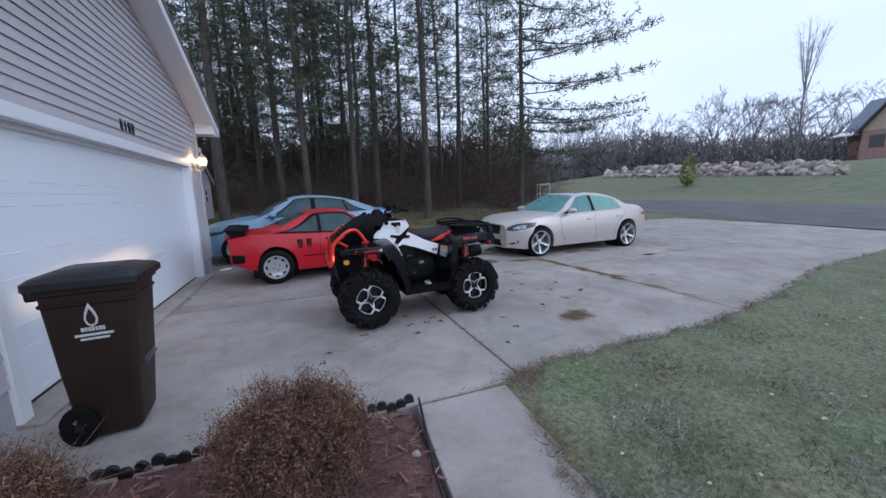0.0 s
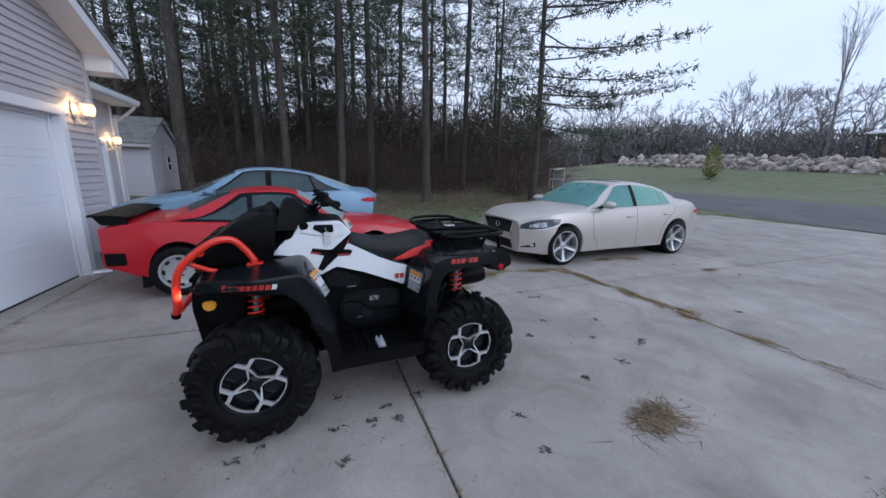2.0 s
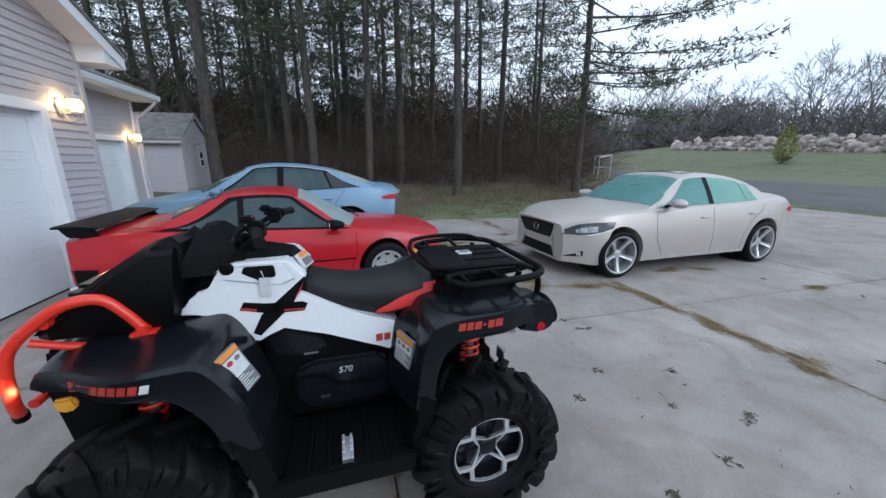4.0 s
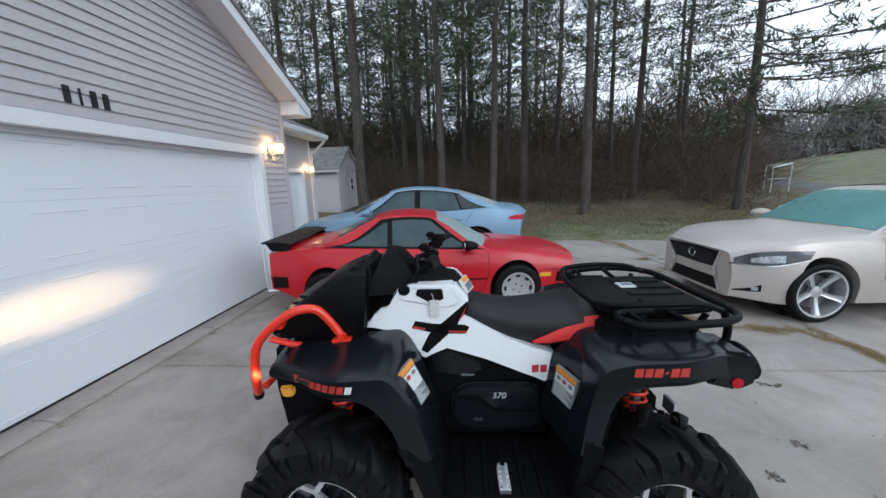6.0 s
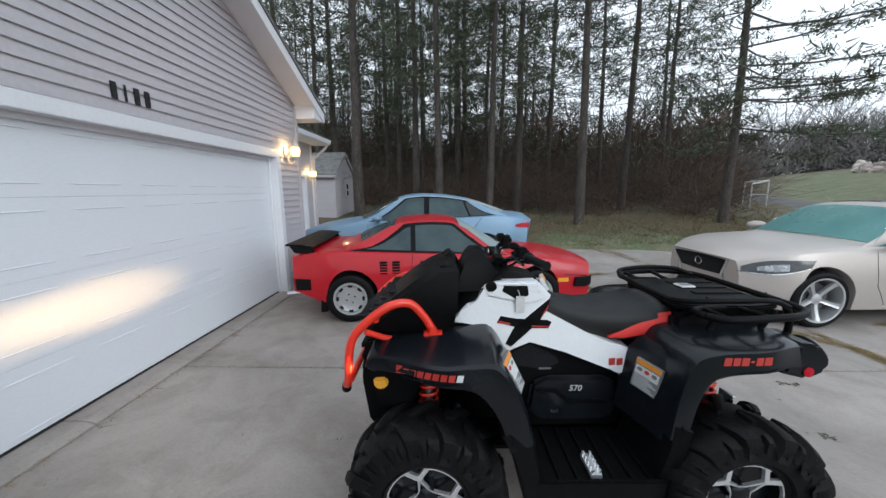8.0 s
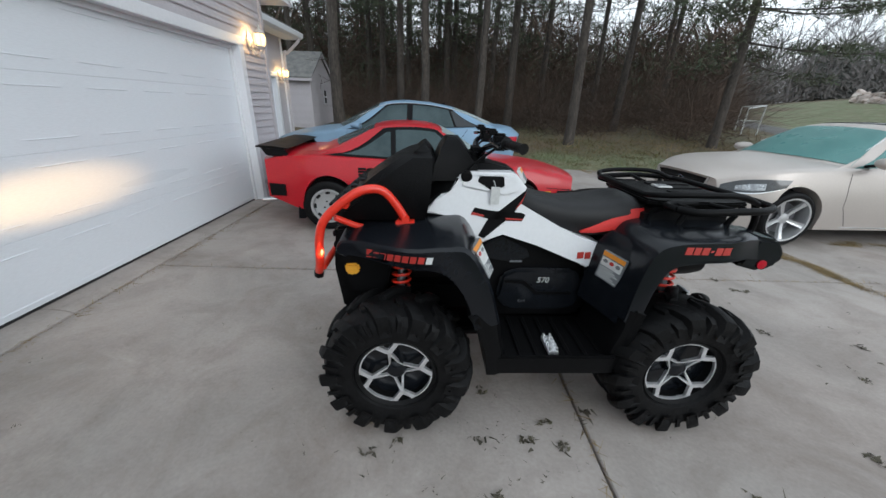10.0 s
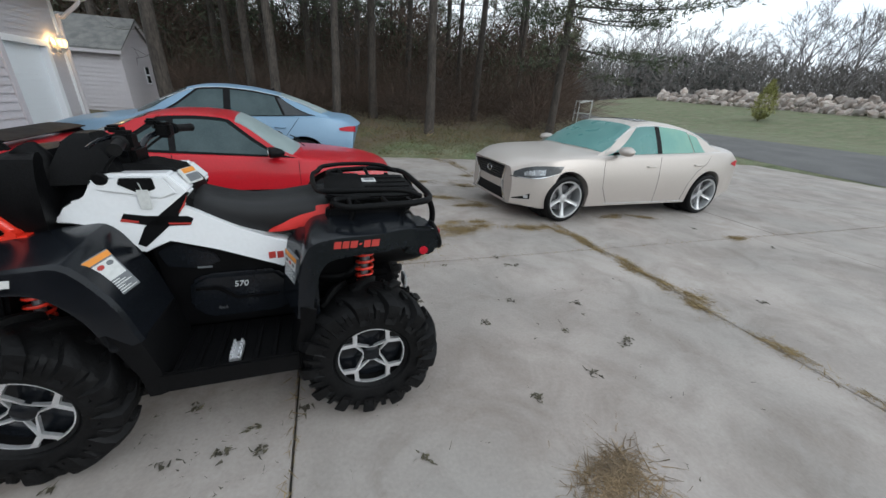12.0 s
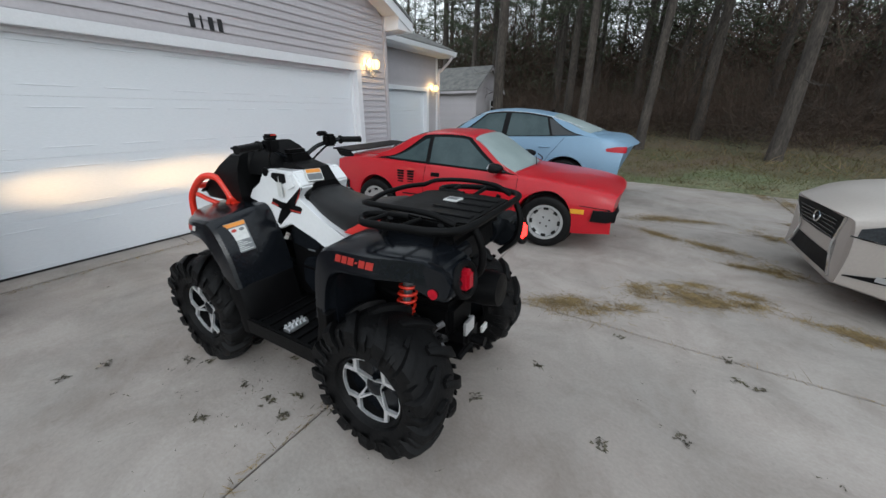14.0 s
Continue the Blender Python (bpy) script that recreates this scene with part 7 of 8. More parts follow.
sal.patch("lower_grille", [(2.4, -0.45, 0.26), (2.4, 0, 0.255), (2.4, 0.45, 0.26)], [(2.4, -0.37, 0.41), (2.4, 0, 0.405), (2.4, 0.37, 0.41)], (-1, 0, 0), M_blacktrim, 0.005)
for k in range(5):
    z = 0.545 + k * 0.036
    sal.patch("grille_bar", [(2.4, -0.35, z), (2.4, 0, z), (2.4, 0.35, z)], [(2.4, -0.35, z + 0.006), (2.4, 0, z + 0.006), (2.4, 0.35, z + 0.006)], (-1, 0, 0), M_headglass, 0.012, m=1)
bm = B()
hit, loc, nor, _ = sal.body.ray_cast(Vector((4, 0, 0.645)), Vector((-1, 0, 0)))
tube(bm, [(loc.x + 0.014, 0.058 * math.cos(a), 0.645 + 0.05 * math.sin(a)) for a in np.linspace(0, 2 * math.pi, 20, endpoint=False)], 0.008, 6, closed=True)
part("oval_badge", bm, M_chrome, SAL, smooth=50)
sal.wheels(0.235, 0.262, five_spoke, 0.80)

# red wedge coupe
RED = thing("red_coupe", "parked red wedge-shaped coupe with a black rear spoiler", "car", pose(0.96, 8.59, 0, 0, 0, 9.6))
red = Car(RED, M_redpaint, -1.93, 1.95, 2.32, 0.297,
          zb=[(-1.93, 0.40), (-1.6, 0.26), (-1, 0.20), (1, 0.20), (1.6, 0.20), (2.0, 0.24)],
          zt=[(-1.93, 0.80), (-1.75, 0.86), (-1.3, 0.87), (-0.7, 0.835), (0.0, 0.80), (0.75, 0.765), (1.2, 0.735), (1.6, 0.70), (1.88, 0.665), (1.95, 0.63)],
          zc=[(-1.93, 0.82), (-1.8, 0.89), (-1.3, 0.91), (-0.7, 0.88), (0.75, 0.83), (1.2, 0.79), (1.6, 0.75), (1.88, 0.705), (1.95, 0.655)],
          w=[(-1.93, 0.77), (-1.5, 0.825), (-0.8, 0.82), (0, 0.82), (1.1, 0.83), (1.7, 0.815), (1.95, 0.79)],
          zr=[(-1.55, 0.86), (-1.40, 0.89), (-1.05, 1.03), (-0.62, 1.20), (-0.45, 1.238), (-0.15, 1.25), (0.10, 1.235), (0.28, 1.17), (0.86, 0.83), (1.0, 0.78)],
          gx=(0.88, 0.14, -0.50, -1.40), k=0.44, bow=(0.13, 0.14), arch=0.05)
red.screen("windscreen", 0.86, 0.20, M_carglass_ice, 0.93, "iced-over pale windscreen")
red.screen("rear_screen", -0.62, -1.1, M_carglass_grey, 0.72)
for s in (1, -1):
    red.window("window_surround", (0.84, -1.20), (0.14, -0.50), s, M_blacktrim, 0.012, 0.052, out=0.004, grid=(12, 4))
    red.window("door_window", (0.66, -0.36), (0.11, -0.36), s, M_carglass_grey, 0.04, 0.085, out=0.010)
    red.window("quarter_window", (-0.42, -0.98), (-0.42, -0.47), s, M_carglass_grey, 0.04, 0.10, out=0.010)
    red.window("buttress", (-0.98, -1.42), (-0.47, -0.68), s, M_redpaint, 0.05, 0.03, out=0.014)
    red.seam([(0.80, 0.76), (0.80, 0.5), (0.72, 0.3)], s)
    red.seam([(-0.40, 0.82), (-0.42, 0.55), (-0.36, 0.3)], s)
    red.seam([(0.72, 0.28), (0.1, 0.25), (-0.36, 0.28)], s)
    red.seam([(0.78, 0.44), (0.2, 0.445), (-0.72, 0.45)], s, "rub_strip", 0.012)
    red.seam([(1.50, 0.53), (1.9, 0.50)], s, "bumper_line", 0.006)
    for x in (-0.60, -0.75):
        bm = B()
        for k in range(5):
            y = red.side_y(x, 0.68)
            box(bm, x - 0.045, x + 0.045, s * y - 0.012, s * y + 0.012, 0.59 + 0.034 * k, 0.612 + 0.034 * k, 0.003, 1)
        part("air_intake", bm, M_blacktrim, RED)
    bm = B()
    y = red.side_y(-0.26, 0.72)
    box(bm, -0.31, -0.19, s * y - 0.014, s * y + 0.012, 0.69, 0.745, 0.008)
    part("door_handle", bm, M_blacktrim, RED)
    mirror(red, 0.55, s, 0.87, M_blacktrim, 1.0)
    red.patch("front_bumper_band", [(2.1, s * 0.15, 0.37), (1.9, s * 0.6, 0.37), (1.66, s * 0.85, 0.38)], [(2.1, s * 0.15, 0.50), (1.9, s * 0.6, 0.50), (1.68, s * 0.85, 0.495)], (-0.6, -s * 0.8, 0), M_blacktrim, 0.034)
    red.patch("side_marker", [(1.56, s * 0.9, 0.44), (1.42, s * 0.9, 0.44)], [(1.56, s * 0.9, 0.49), (1.42, s * 0.9, 0.49)], (0, -s, 0), M_amber, 0.006, label="amber side marker")
    red.patch("rear_bumper_band", [(-2.0, s * 0.3, 0.42), (-1.8, s * 0.7, 0.42), (-1.66, s * 0.85, 0.42)], [(-2.0, s * 0.3, 0.56), (-1.8, s * 0.7, 0.56), (-1.66, s * 0.85, 0.55)], (0.6, -s * 0.8, 0), M_blacktrim, 0.016)
    red.patch("tail_lamp", [(-2.0, s * 0.3, 0.60), (-2.0, s * 0.66, 0.60)], [(-2.0, s * 0.3, 0.72), (-2.0, s * 0.66, 0.72)], (1, 0, 0), M_redlens, 0.006)
    bm = B()
    prism(bm, [(-1.42, 0.40), (-1.50, 0.40), (-1.52, 0.14), (-1.44, 0.14)], "y", s * 0.60, s * 0.80, 0.004, 1)
    part("mud_flap", bm, M_blacktrim, RED)
bm = B()
loft(bm, [[(-1.56 + 0.05 * q, y, 0.945 + 0.008 * q), (-1.72, y, 0.968), (-1.89, y, 0.972), (-1.90, y, 0.952), (-1.74, y, 0.94), (-1.58, y, 0.93)] for y, q in ((-0.76, 0), (-0.5, 0.4), (0, 0.5), (0.5, 0.4), (0.76, 0))])
sp = part("rear_spoiler", bm, M_blacktrim, RED, smooth=40)
for s in (1, -1):
    bm = B()
    prism(bm, [(-1.55, 0.85), (-1.80, 0.86), (-1.86, 0.95), (-1.62, 0.935)], "y", s * 0.70, s * 0.745, 0.01)
    part("spoiler_foot", bm, M_blacktrim, sp)
bm = B()
tube(bm, [(-1.85, -0.45, 0.29), (-2.02, -0.45, 0.28)], 0.03, 12)
part("tail_pipe", bm, M_chrome, RED, smooth=40)
bm = B()
tube(bm, curve_pts([(0.90, -0.25, 0.862), (0.86, -0.05, 0.875), (0.80, 0.22, 0.90)], 5), 0.007, 6)
tube(bm, curve_pts([(0.88, 0.20, 0.862), (0.85, 0.40, 0.875), (0.76, 0.56, 0.90)], 5), 0.007, 6)
part("wiper", bm, M_blacktrim, RED)
red.wheels(0.20, 0.195, slotted_disc, 0.725)

# ice-blue saloon behind it
BLU = thing("blue_saloon_car", "parked ice-blue saloon car with a sloping coupe roof", "car", pose(0.10, 11.15, 0, 0, 0, 190) @ Matrix.Scale(1.03, 4))
blu = Car(BLU, M_bluepaint, -2.50, 2.36, 2.74, 0.335,
          zb=[(-2.5, 0.36), (-2.1, 0.26), (-1, 0.21), (1, 0.21), (2.36, 0.24)],
          zt=[(-2.5, 0.86), (-2.3, 1.0), (-1.7, 1.05), (-0.9, 1.01), (0, 0.975), (0.9, 0.94), (1.5, 0.86), (2.0, 0.74), (2.36, 0.56)],
          zc=[(-2.5, 0.90), (-2.42, 1.04), (-2.2, 1.09), (-1.7, 1.09), (0.9, 1.03), (1.3, 0.99), (1.8, 0.90), (2.15, 0.78), (2.36, 0.60)],
          w=[(-2.5, 0.82), (-2.2, 0.89), (-1.4, 0.93), (0, 0.92), (1.4, 0.92), (2.0, 0.89), (2.36, 0.82)],
          zr=[(-2.2, 1.06), (-1.95, 1.11), (-1.45, 1.29), (-1.05, 1.41), (-0.65, 1.47), (-0.25, 1.49), (0.05, 1.47), (0.25, 1.42), (0.65, 1.23), (1.10, 0.99), (1.2, 0.94)],
          gx=(1.08, 0.2, -1.0, -1.98), k=0.50, bow=(0.40, 0.30))
blu.screen("windscreen", 1.02, 0.26, M_carglass_grey, 0.93)
blu.screen("rear_screen", -1.10, -1.90, M_carglass_ice, 0.88)
for s in (1, -1):
    blu.window("window_surround", (0.86, -1.62), (0.13, -1.05), s, M_blacktrim, 0.022, 0.062, out=0.004, grid=(14, 5))
    blu.window("front_side_window", (0.74, -0.22), (0.10, -0.24), s, M_carglass_grey, 0.035, 0.085, out=0.010)
    blu.window("rear_side_window", (-0.32, -1.08), (-0.34, -0.98), s, M_carglass_grey, 0.035, 0.085, out=0.010)
    blu.window("quarter_window", (-1.12, -1.52), (-1.02, -1.10), s, M_darkglass, 0.035, 0.09, out=0.010)
    blu.seam([(x, max(blu.zr(x) - 0.058, blu.zt(x) + 0.02)) for x in np.linspace(0.6, -1.62, 24)], s, "roof_trim", 0.006, M_chrome)
    blu.seam([(0.70, 0.28), (0.82, 0.6), (0.82, 0.93)], s)
    blu.seam([(-0.27, 0.97), (-0.27, 0.6), (-0.28, 0.26)], s)
    blu.seam([(-1.32, 1.02), (-1.15, 0.80), (-0.95, 0.5), (-0.92, 0.27)], s)
    handle(blu, -0.10, 0.84, s, M_bluepaint)
    handle(blu, -1.02, 0.87, s, M_bluepaint)
    mirror(blu, 0.62, s, 1.04, M_bluepaint)
    blu.patch("tail_lamp", [(-2.02, s * 0.92, 0.835), (-2.16, s * 0.90, 0.82), (-2.32, s * 0.82, 0.815)], [(-2.0, s * 0.92, 0.875), (-2.16, s * 0.90, 0.905), (-2.32, s * 0.82, 0.905)], (0.3, -s * 0.95, 0), M_redlens, 0.008)
    blu.patch("headlamp", [(2.2, s * 0.5, 0.62), (1.95, s * 0.78, 0.64), (1.65, s * 0.9, 0.70)], [(2.2, s * 0.5, 0.67), (1.95, s * 0.76, 0.72), (1.65, s * 0.88, 0.75)], (-0.75, -s * 0.66, -0.05), M_headglass, 0.008)
blu.patch("lower_grille", [(2.5, -0.5, 0.28), (2.5, 0, 0.27), (2.5, 0.5, 0.28)], [(2.5, -0.5, 0.42), (2.5, 0, 0.42), (2.5, 0.5, 0.42)], (-1, 0, 0), M_blacktrim, 0.005)
bm = B()
loft(bm, [[(-0.90, y, blu.zr(-0.9) - 0.01), (-0.99, y, blu.zr(-0.97) + 0.045), (-1.02, y, blu.zr(-1.0) - 0.02)] for y in (-0.022, 0.022)])
part("roof_aerial", bm, M_blacktrim, BLU)
blu.wheels(0.225, 0.23, five_spoke, 0.81)

# ---- wheelie bin ----
M_bin = mat("brown_bin_plastic", (0.024, 0.0135, 0.0095), 0.5, spec=0.3, var=0.12, scale=4, fine=120, bump=0.1)
M_binlid = mat("dark_bin_lid", (0.011, 0.011, 0.014), 0.42, var=0.15, scale=5)
M_print = mat("white_print", (0.55, 0.55, 0.55), 0.6, var=0.15, scale=30)
wbin = thing("wheelie_bin", "brown plastic wheelie bin with a dark closed lid", "bin", pose(-0.56, 3.87, 0, 0, 0, 8) @ Matrix.Diagonal((0.73, 0.78, 1.0, 1)))
# local: +x towards the front of the bin, wheels at the back (-x)
bm = B()
rings = []
for z, a, b, r in ((0.02, 0.20, 0.20, 0.06), (0.05, 0.215, 0.215, 0.06), (0.45, 0.255, 0.245, 0.05), (0.86, 0.29, 0.27, 0.05), (0.955, 0.298, 0.277, 0.05), (0.965, 0.322, 0.298, 0.045), (1.02, 0.325, 0.30, 0.04)):
    ring = []
    for q, (sx, sy) in enumerate(((1, 1), (-1, 1), (-1, -1), (1, -1))):
        for k in range(5):
            t = math.pi / 2 * (q + k / 4)
            ring.append((sx * (a - r) + r * math.cos(t) + 0.03 * (z - 0.5), sy * (b - r) + r * math.sin(t), z))
    rings.append(ring)
loft(bm, rings)
part("body", bm, M_bin, wbin, smooth=40)
bm = B()
rings = []
for z, a, b, r in ((1.0, 0.362, 0.330, 0.06), (1.04, 0.362, 0.330, 0.06), (1.062, 0.335, 0.30, 0.08), (1.085, 0.25, 0.21, 0.10), (1.092, 0.10, 0.09, 0.06)):
    rings.append([(sx * (a - r) + r * math.cos(math.pi / 2 * (q + k / 4)) + 0.015, sy * (b - r) + r * math.sin(math.pi / 2 * (q + k / 4)), z) for q, (sx, sy) in enumerate(((1, 1), (-1, 1), (-1, -1), (1, -1))) for k in range(5)])
loft(bm, rings)
lid = part("lid", bm, M_binlid, wbin, smooth=40)
for y in (-0.14, 0.0, 0.14):
    bm = B()
    prism(bm, [(-0.25, 1.066), (0.27, 1.066), (0.22, 1.09), (-0.2, 1.09)], "y", y - 0.02, y + 0.02, 0.006, 1)
    part("lid_rib", bm, M_binlid, lid)
bm = B()
tube(bm, [(-0.36, -0.2, 0.98), (-0.36, 0.2, 0.98)], 0.018, 10)
for y in (-0.19, 0, 0.19):
    box(bm, -0.37, -0.30, y - 0.02, y + 0.02, 0.93, 1.03, 0.006)
part("handle", bm, M_bin, wbin, smooth=40)
for s in (1, -1):
    w = new("wheel")
    w.parent = wbin
    bm = B()
    lathe(bm, [(0.05, -0.025), (0.105, -0.028), (0.127, -0.02), (0.13, 0.0), (0.127, 0.02), (0.105, 0.028), (0.05, 0.025)], 24, "y", Matrix.Translation((-0.19, s * 0.235, 0.13)), close=True)
    part("tyre", bm, M_tyre, w, smooth=40)
    bm = B()
    for k in range(5):
        a = k * 2 * math.pi / 5
        tube(bm, [(-0.19 + 0.02 * math.cos(a), s * 0.242, 0.13 + 0.02 * math.sin(a)), (-0.19 + 0.075 * math.cos(a), s * 0.242, 0.13 + 0.075 * math.sin(a))], 0.012, 6)
    lathe(bm, [(0.0, -0.03), (0.03, -0.03), (0.03, 0.03), (0.0, 0.03)], 14, "y", Matrix.Translation((-0.19, s * 0.235, 0.13)))
    part("hub", bm, M_binlid, w)
bm = B()
tube(bm, [(-0.19, -0.23, 0.13), (-0.19, 0.23, 0.13)], 0.012, 8)
part("axle", bm, M_steel, wbin)
bm = B()
box(bm, 0.225, 0.285, -0.14, 0.14, 0.42, 0.46, 0.012)
part("lift_bar", bm, M_steel, wbin)
bm = B()
rings = []
for z, a, b, r in ((0.885, 0.292, 0.272, 0.05), (0.893, 0.305, 0.284, 0.05), (0.905, 0.307, 0.286, 0.05), (0.913, 0.296, 0.275, 0.05)):
    rings.append([(sx * (a - r) + r * math.cos(math.pi / 2 * (q + k / 4)) + 0.03 * (z - 0.5), sy * (b - r) + r * math.sin(math.pi / 2 * (q + k / 4)), z) for q, (sx, sy) in enumerate(((1, 1), (-1, 1), (-1, -1), (1, -1))) for k in range(5)])
loft(bm, rings)
part("collar", bm, M_bin, wbin, smooth=40)
for y in (-0.12, 0.12):
    bm = B()
    prism(bm, [(0.315, 0.985), (0.345, 0.985), (0.345, 1.03), (0.31, 1.045)], "y", y - 0.03, y + 0.03, 0.004, 1)
    part("lid_grip", bm, M_binlid, lid)


def bin_face(u, z):
    """On the side that faces the walk (-y)."""
    return (u, -(0.2 + 0.095 * z) - 0.0035, z)


def side_mark(name, pts, parent, material):
    bm = B()
    out = 0.002 if name == "flame_core" else 0.0
    v0 = [bm.verts.new(Vector(bin_face(u, z)) - Vector((0, out, 0))) for u, z in pts]
    v1 = [bm.verts.new((p.co.x, p.co.y + 0.006, p.co.z)) for p in v0]
    n = len(pts)
    bm.faces.new(v0)
    bm.faces.new(v1[::-1])
    for i in range(n):
        bm.faces.new((v0[i], v0[(i + 1) % n], v1[(i + 1) % n], v1[i]))
    return part(name, bm, material, parent)


mark = new("print")
mark.parent = wbin
side_mark("flame", [(0.02, 0.90), (-0.012, 0.845), (-0.024, 0.80), (-0.010, 0.765), (0.02, 0.752), (0.05, 0.765), (0.064, 0.80), (0.052, 0.845)], mark, M_print)
side_mark("flame_core", [(0.02, 0.868), (-0.002, 0.825), (-0.010, 0.80), (0.0, 0.775), (0.02, 0.766), (0.04, 0.775), (0.050, 0.80), (0.042, 0.825)], mark, M_bin)
for k in range(7):
    side_mark("text_bar", [(-0.055 + 0.022 * k, 0.725), (-0.038 + 0.022 * k, 0.725), (-0.038 + 0.022 * k, 0.75), (-0.055 + 0.022 * k, 0.75)], mark, M_print)
side_mark("text_bar", [(-0.10, 0.695), (0.14, 0.695), (0.14, 0.71), (-0.10, 0.71)], mark, M_print)
side_mark("text_bar", [(-0.07, 0.67), (0.11, 0.67), (0.11, 0.684), (-0.07, 0.684)], mark, M_print)

# ---- planting bed ----
M_edging = mat("black_edging", (0.012, 0.012, 0.013), 0.5)
edging = thing("bed_edging", "black scalloped plastic edging round the planting bed", "garden edging")
bm = B()
prism(bm, [(-0.034, 0.0)] + [(0.034 * math.cos(a), 0.035 + 0.03 * math.sin(a)) for a in np.linspace(math.pi, 0, 9)] + [(0.034, 0.0)], "y", -0.012, 0.012, 0.003, 1)
scal = finish(bm, "scallop", M_edging, 40)
for k in range(35):
    o = new("scallop", scal)
    o.parent = edging
    x = -0.96 + k * 0.067
    o.matrix_basis = pose(x, 3.31 + 0.05 * x + 0.02 * math.sin(k * 1.7), -0.01 + 0.008 * math.sin(k * 2.3), 6 * math.sin(k * 3.1), 3 * math.cos(k), 4 * math.sin(k))
bm = B()
tube(bm, [(1.385, 3.37, 0.03), (1.30, 2.7, 0.03), (1.23, 1.0, 0.03), (1.21, -0.5, 0.03)], 0.009, 8)
part("edge_strip", bm, M_edging, edging, smooth=40)

g = np.random.default_rng(77)
n = 5200
st = np.stack([g.uniform(-1.2, 1.30, n), g.uniform(-0.8, 3.28, n), 0.015 + 0.03 * g.random(n)], 1)
v, f = ribbons(st, np.stack([g.normal(size=n), g.normal(size=n), g.normal(size=n) * 0.22], 1), g.uniform(0.03, 0.11, n), g.uniform(0.008, 0.024, n), 0.15, 1)
M_chip = island(mat("mulch_chips", (0.26, 0.13, 0.115), 0.9, col2=(0.11, 0.055, 0.048), var=0.3, scale=6), 0.5)
raw("mulch_chips", v.tolist(), f.tolist(), M_chip, label="reddish shredded bark mulch in the bed", category="mulch", kind="stuff")

M_twig = island(mat("brown_bush_twigs", (0.135, 0.070, 0.052), 0.9, col2=(0.085, 0.047, 0.038), var=0.2, scale=3), 0.4)
M_stalk = island(mat("tan_bush_stalks", (0.16, 0.095, 0.072), 0.9, col2=(0.095, 0.055, 0.045), var=0.2, scale=4), 0.4)
M_bushleaf = island(mat("dry_bush_leaves", (0.165, 0.070, 0.050), 0.85, col2=(0.175, 0.10, 0.050), var=0.25, scale=7, mixlo=0.45, mixhi=0.75), 0.45)


def dry_bush(x, y, R, H, seed, label):
    g = np.random.default_rng(seed)
    t = thing("dry_bush", label, "bush", pose(x, y, 0.0), group="bushes in the bed")
    n = 1400
    a = g.uniform(0, 6.28, n)
    r = np.sqrt(g.random(n)) * R * 0.25
    st = np.stack([r * np.cos(a), r * np.sin(a), np.zeros(n)], 1)
    b = a + g.normal(size=n) * 0.4
    sp = np.sqrt(g.random(n)) * R / H
    wy = np.stack([np.cos(b) * sp, np.sin(b) * sp, np.ones(n)], 1)
    L = H * g.uniform(0.8, 1.0, n) * (1 - 0.16 * (sp * H / R) ** 2)
    v, f = ribbons(st, wy, L, g.uniform(0.003, 0.006, n), 0.10, 4)
    tips = v.reshape(n, 10, 3)
    store = [v.tolist(), f.tolist()]
    m = 12000
    pick, lev = g.integers(0, n, m), g.integers(2, 5, m)
    st2 = (tips[pick, lev * 2] + tips[pick, lev * 2 - 2]) / 2 + g.normal(size=(m, 3)) * 0.012
    v2, f2 = ribbons(st2, g.normal(size=(m, 3)) * 0.8 + np.array([0, 0, 0.8]), g.uniform(0.04, 0.10, m), g.uniform(0.0025, 0.0055, m), 0.3, 2)
    add_tris(store, v2, f2)
    raw("twig_tangle", store[0], store[1], M_twig, t)
    ends = v2.reshape(m, 6, 3)
    k = 38000
    pick = g.integers(0, m, k)
    mixw = g.random((k, 1))
    st3 = ends[pick, 2] * (1 - mixw) + ends[pick, 4] * mixw + g.normal(size=(k, 3)) * 0.016
    v3, f3 = ribbons(st3, g.normal(size=(k, 3)) + np.array([0, 0, 0.3]), g.uniform(0.008, 0.017, k), g.uniform(0.005, 0.009, k), 0.3, 1)
    raw("foliage", v3.tolist(), f3.tolist(), M_bushleaf, t)
    # low arching stalks that hide the foot of the bush
    q = 5200
    a = g.uniform(0, 6.28, q)
    r = np.sqrt(g.random(q)) * R * 0.85
    st4 = np.stack([r * np.cos(a), r * np.sin(a), 0.55 * H * g.random(q) ** 1.4], 1)
    v4, f4 = ribbons(st4, np.stack([np.cos(a) * 0.7, np.sin(a) * 0.7, np.full(q, 0.55)], 1) + g.normal(size=(q, 3)) * 0.55, g.uniform(0.07, 0.18, q), g.uniform(0.003, 0.006, q), 0.45, 3)
    v4[:, 2] = np.maximum(v4[:, 2], 0.004)
    raw("stalk_tangle", v4.tolist(), f4.tolist(), M_stalk, t)


dry_bush(0.64, 2.76, 0.38, 0.60, 5, "rounded dry brown bush with fine twigs in mulch")
dry_bush(-0.47, 2.66, 0.33, 0.55, 6, "low dry brown bush with fine twigs in mulch")

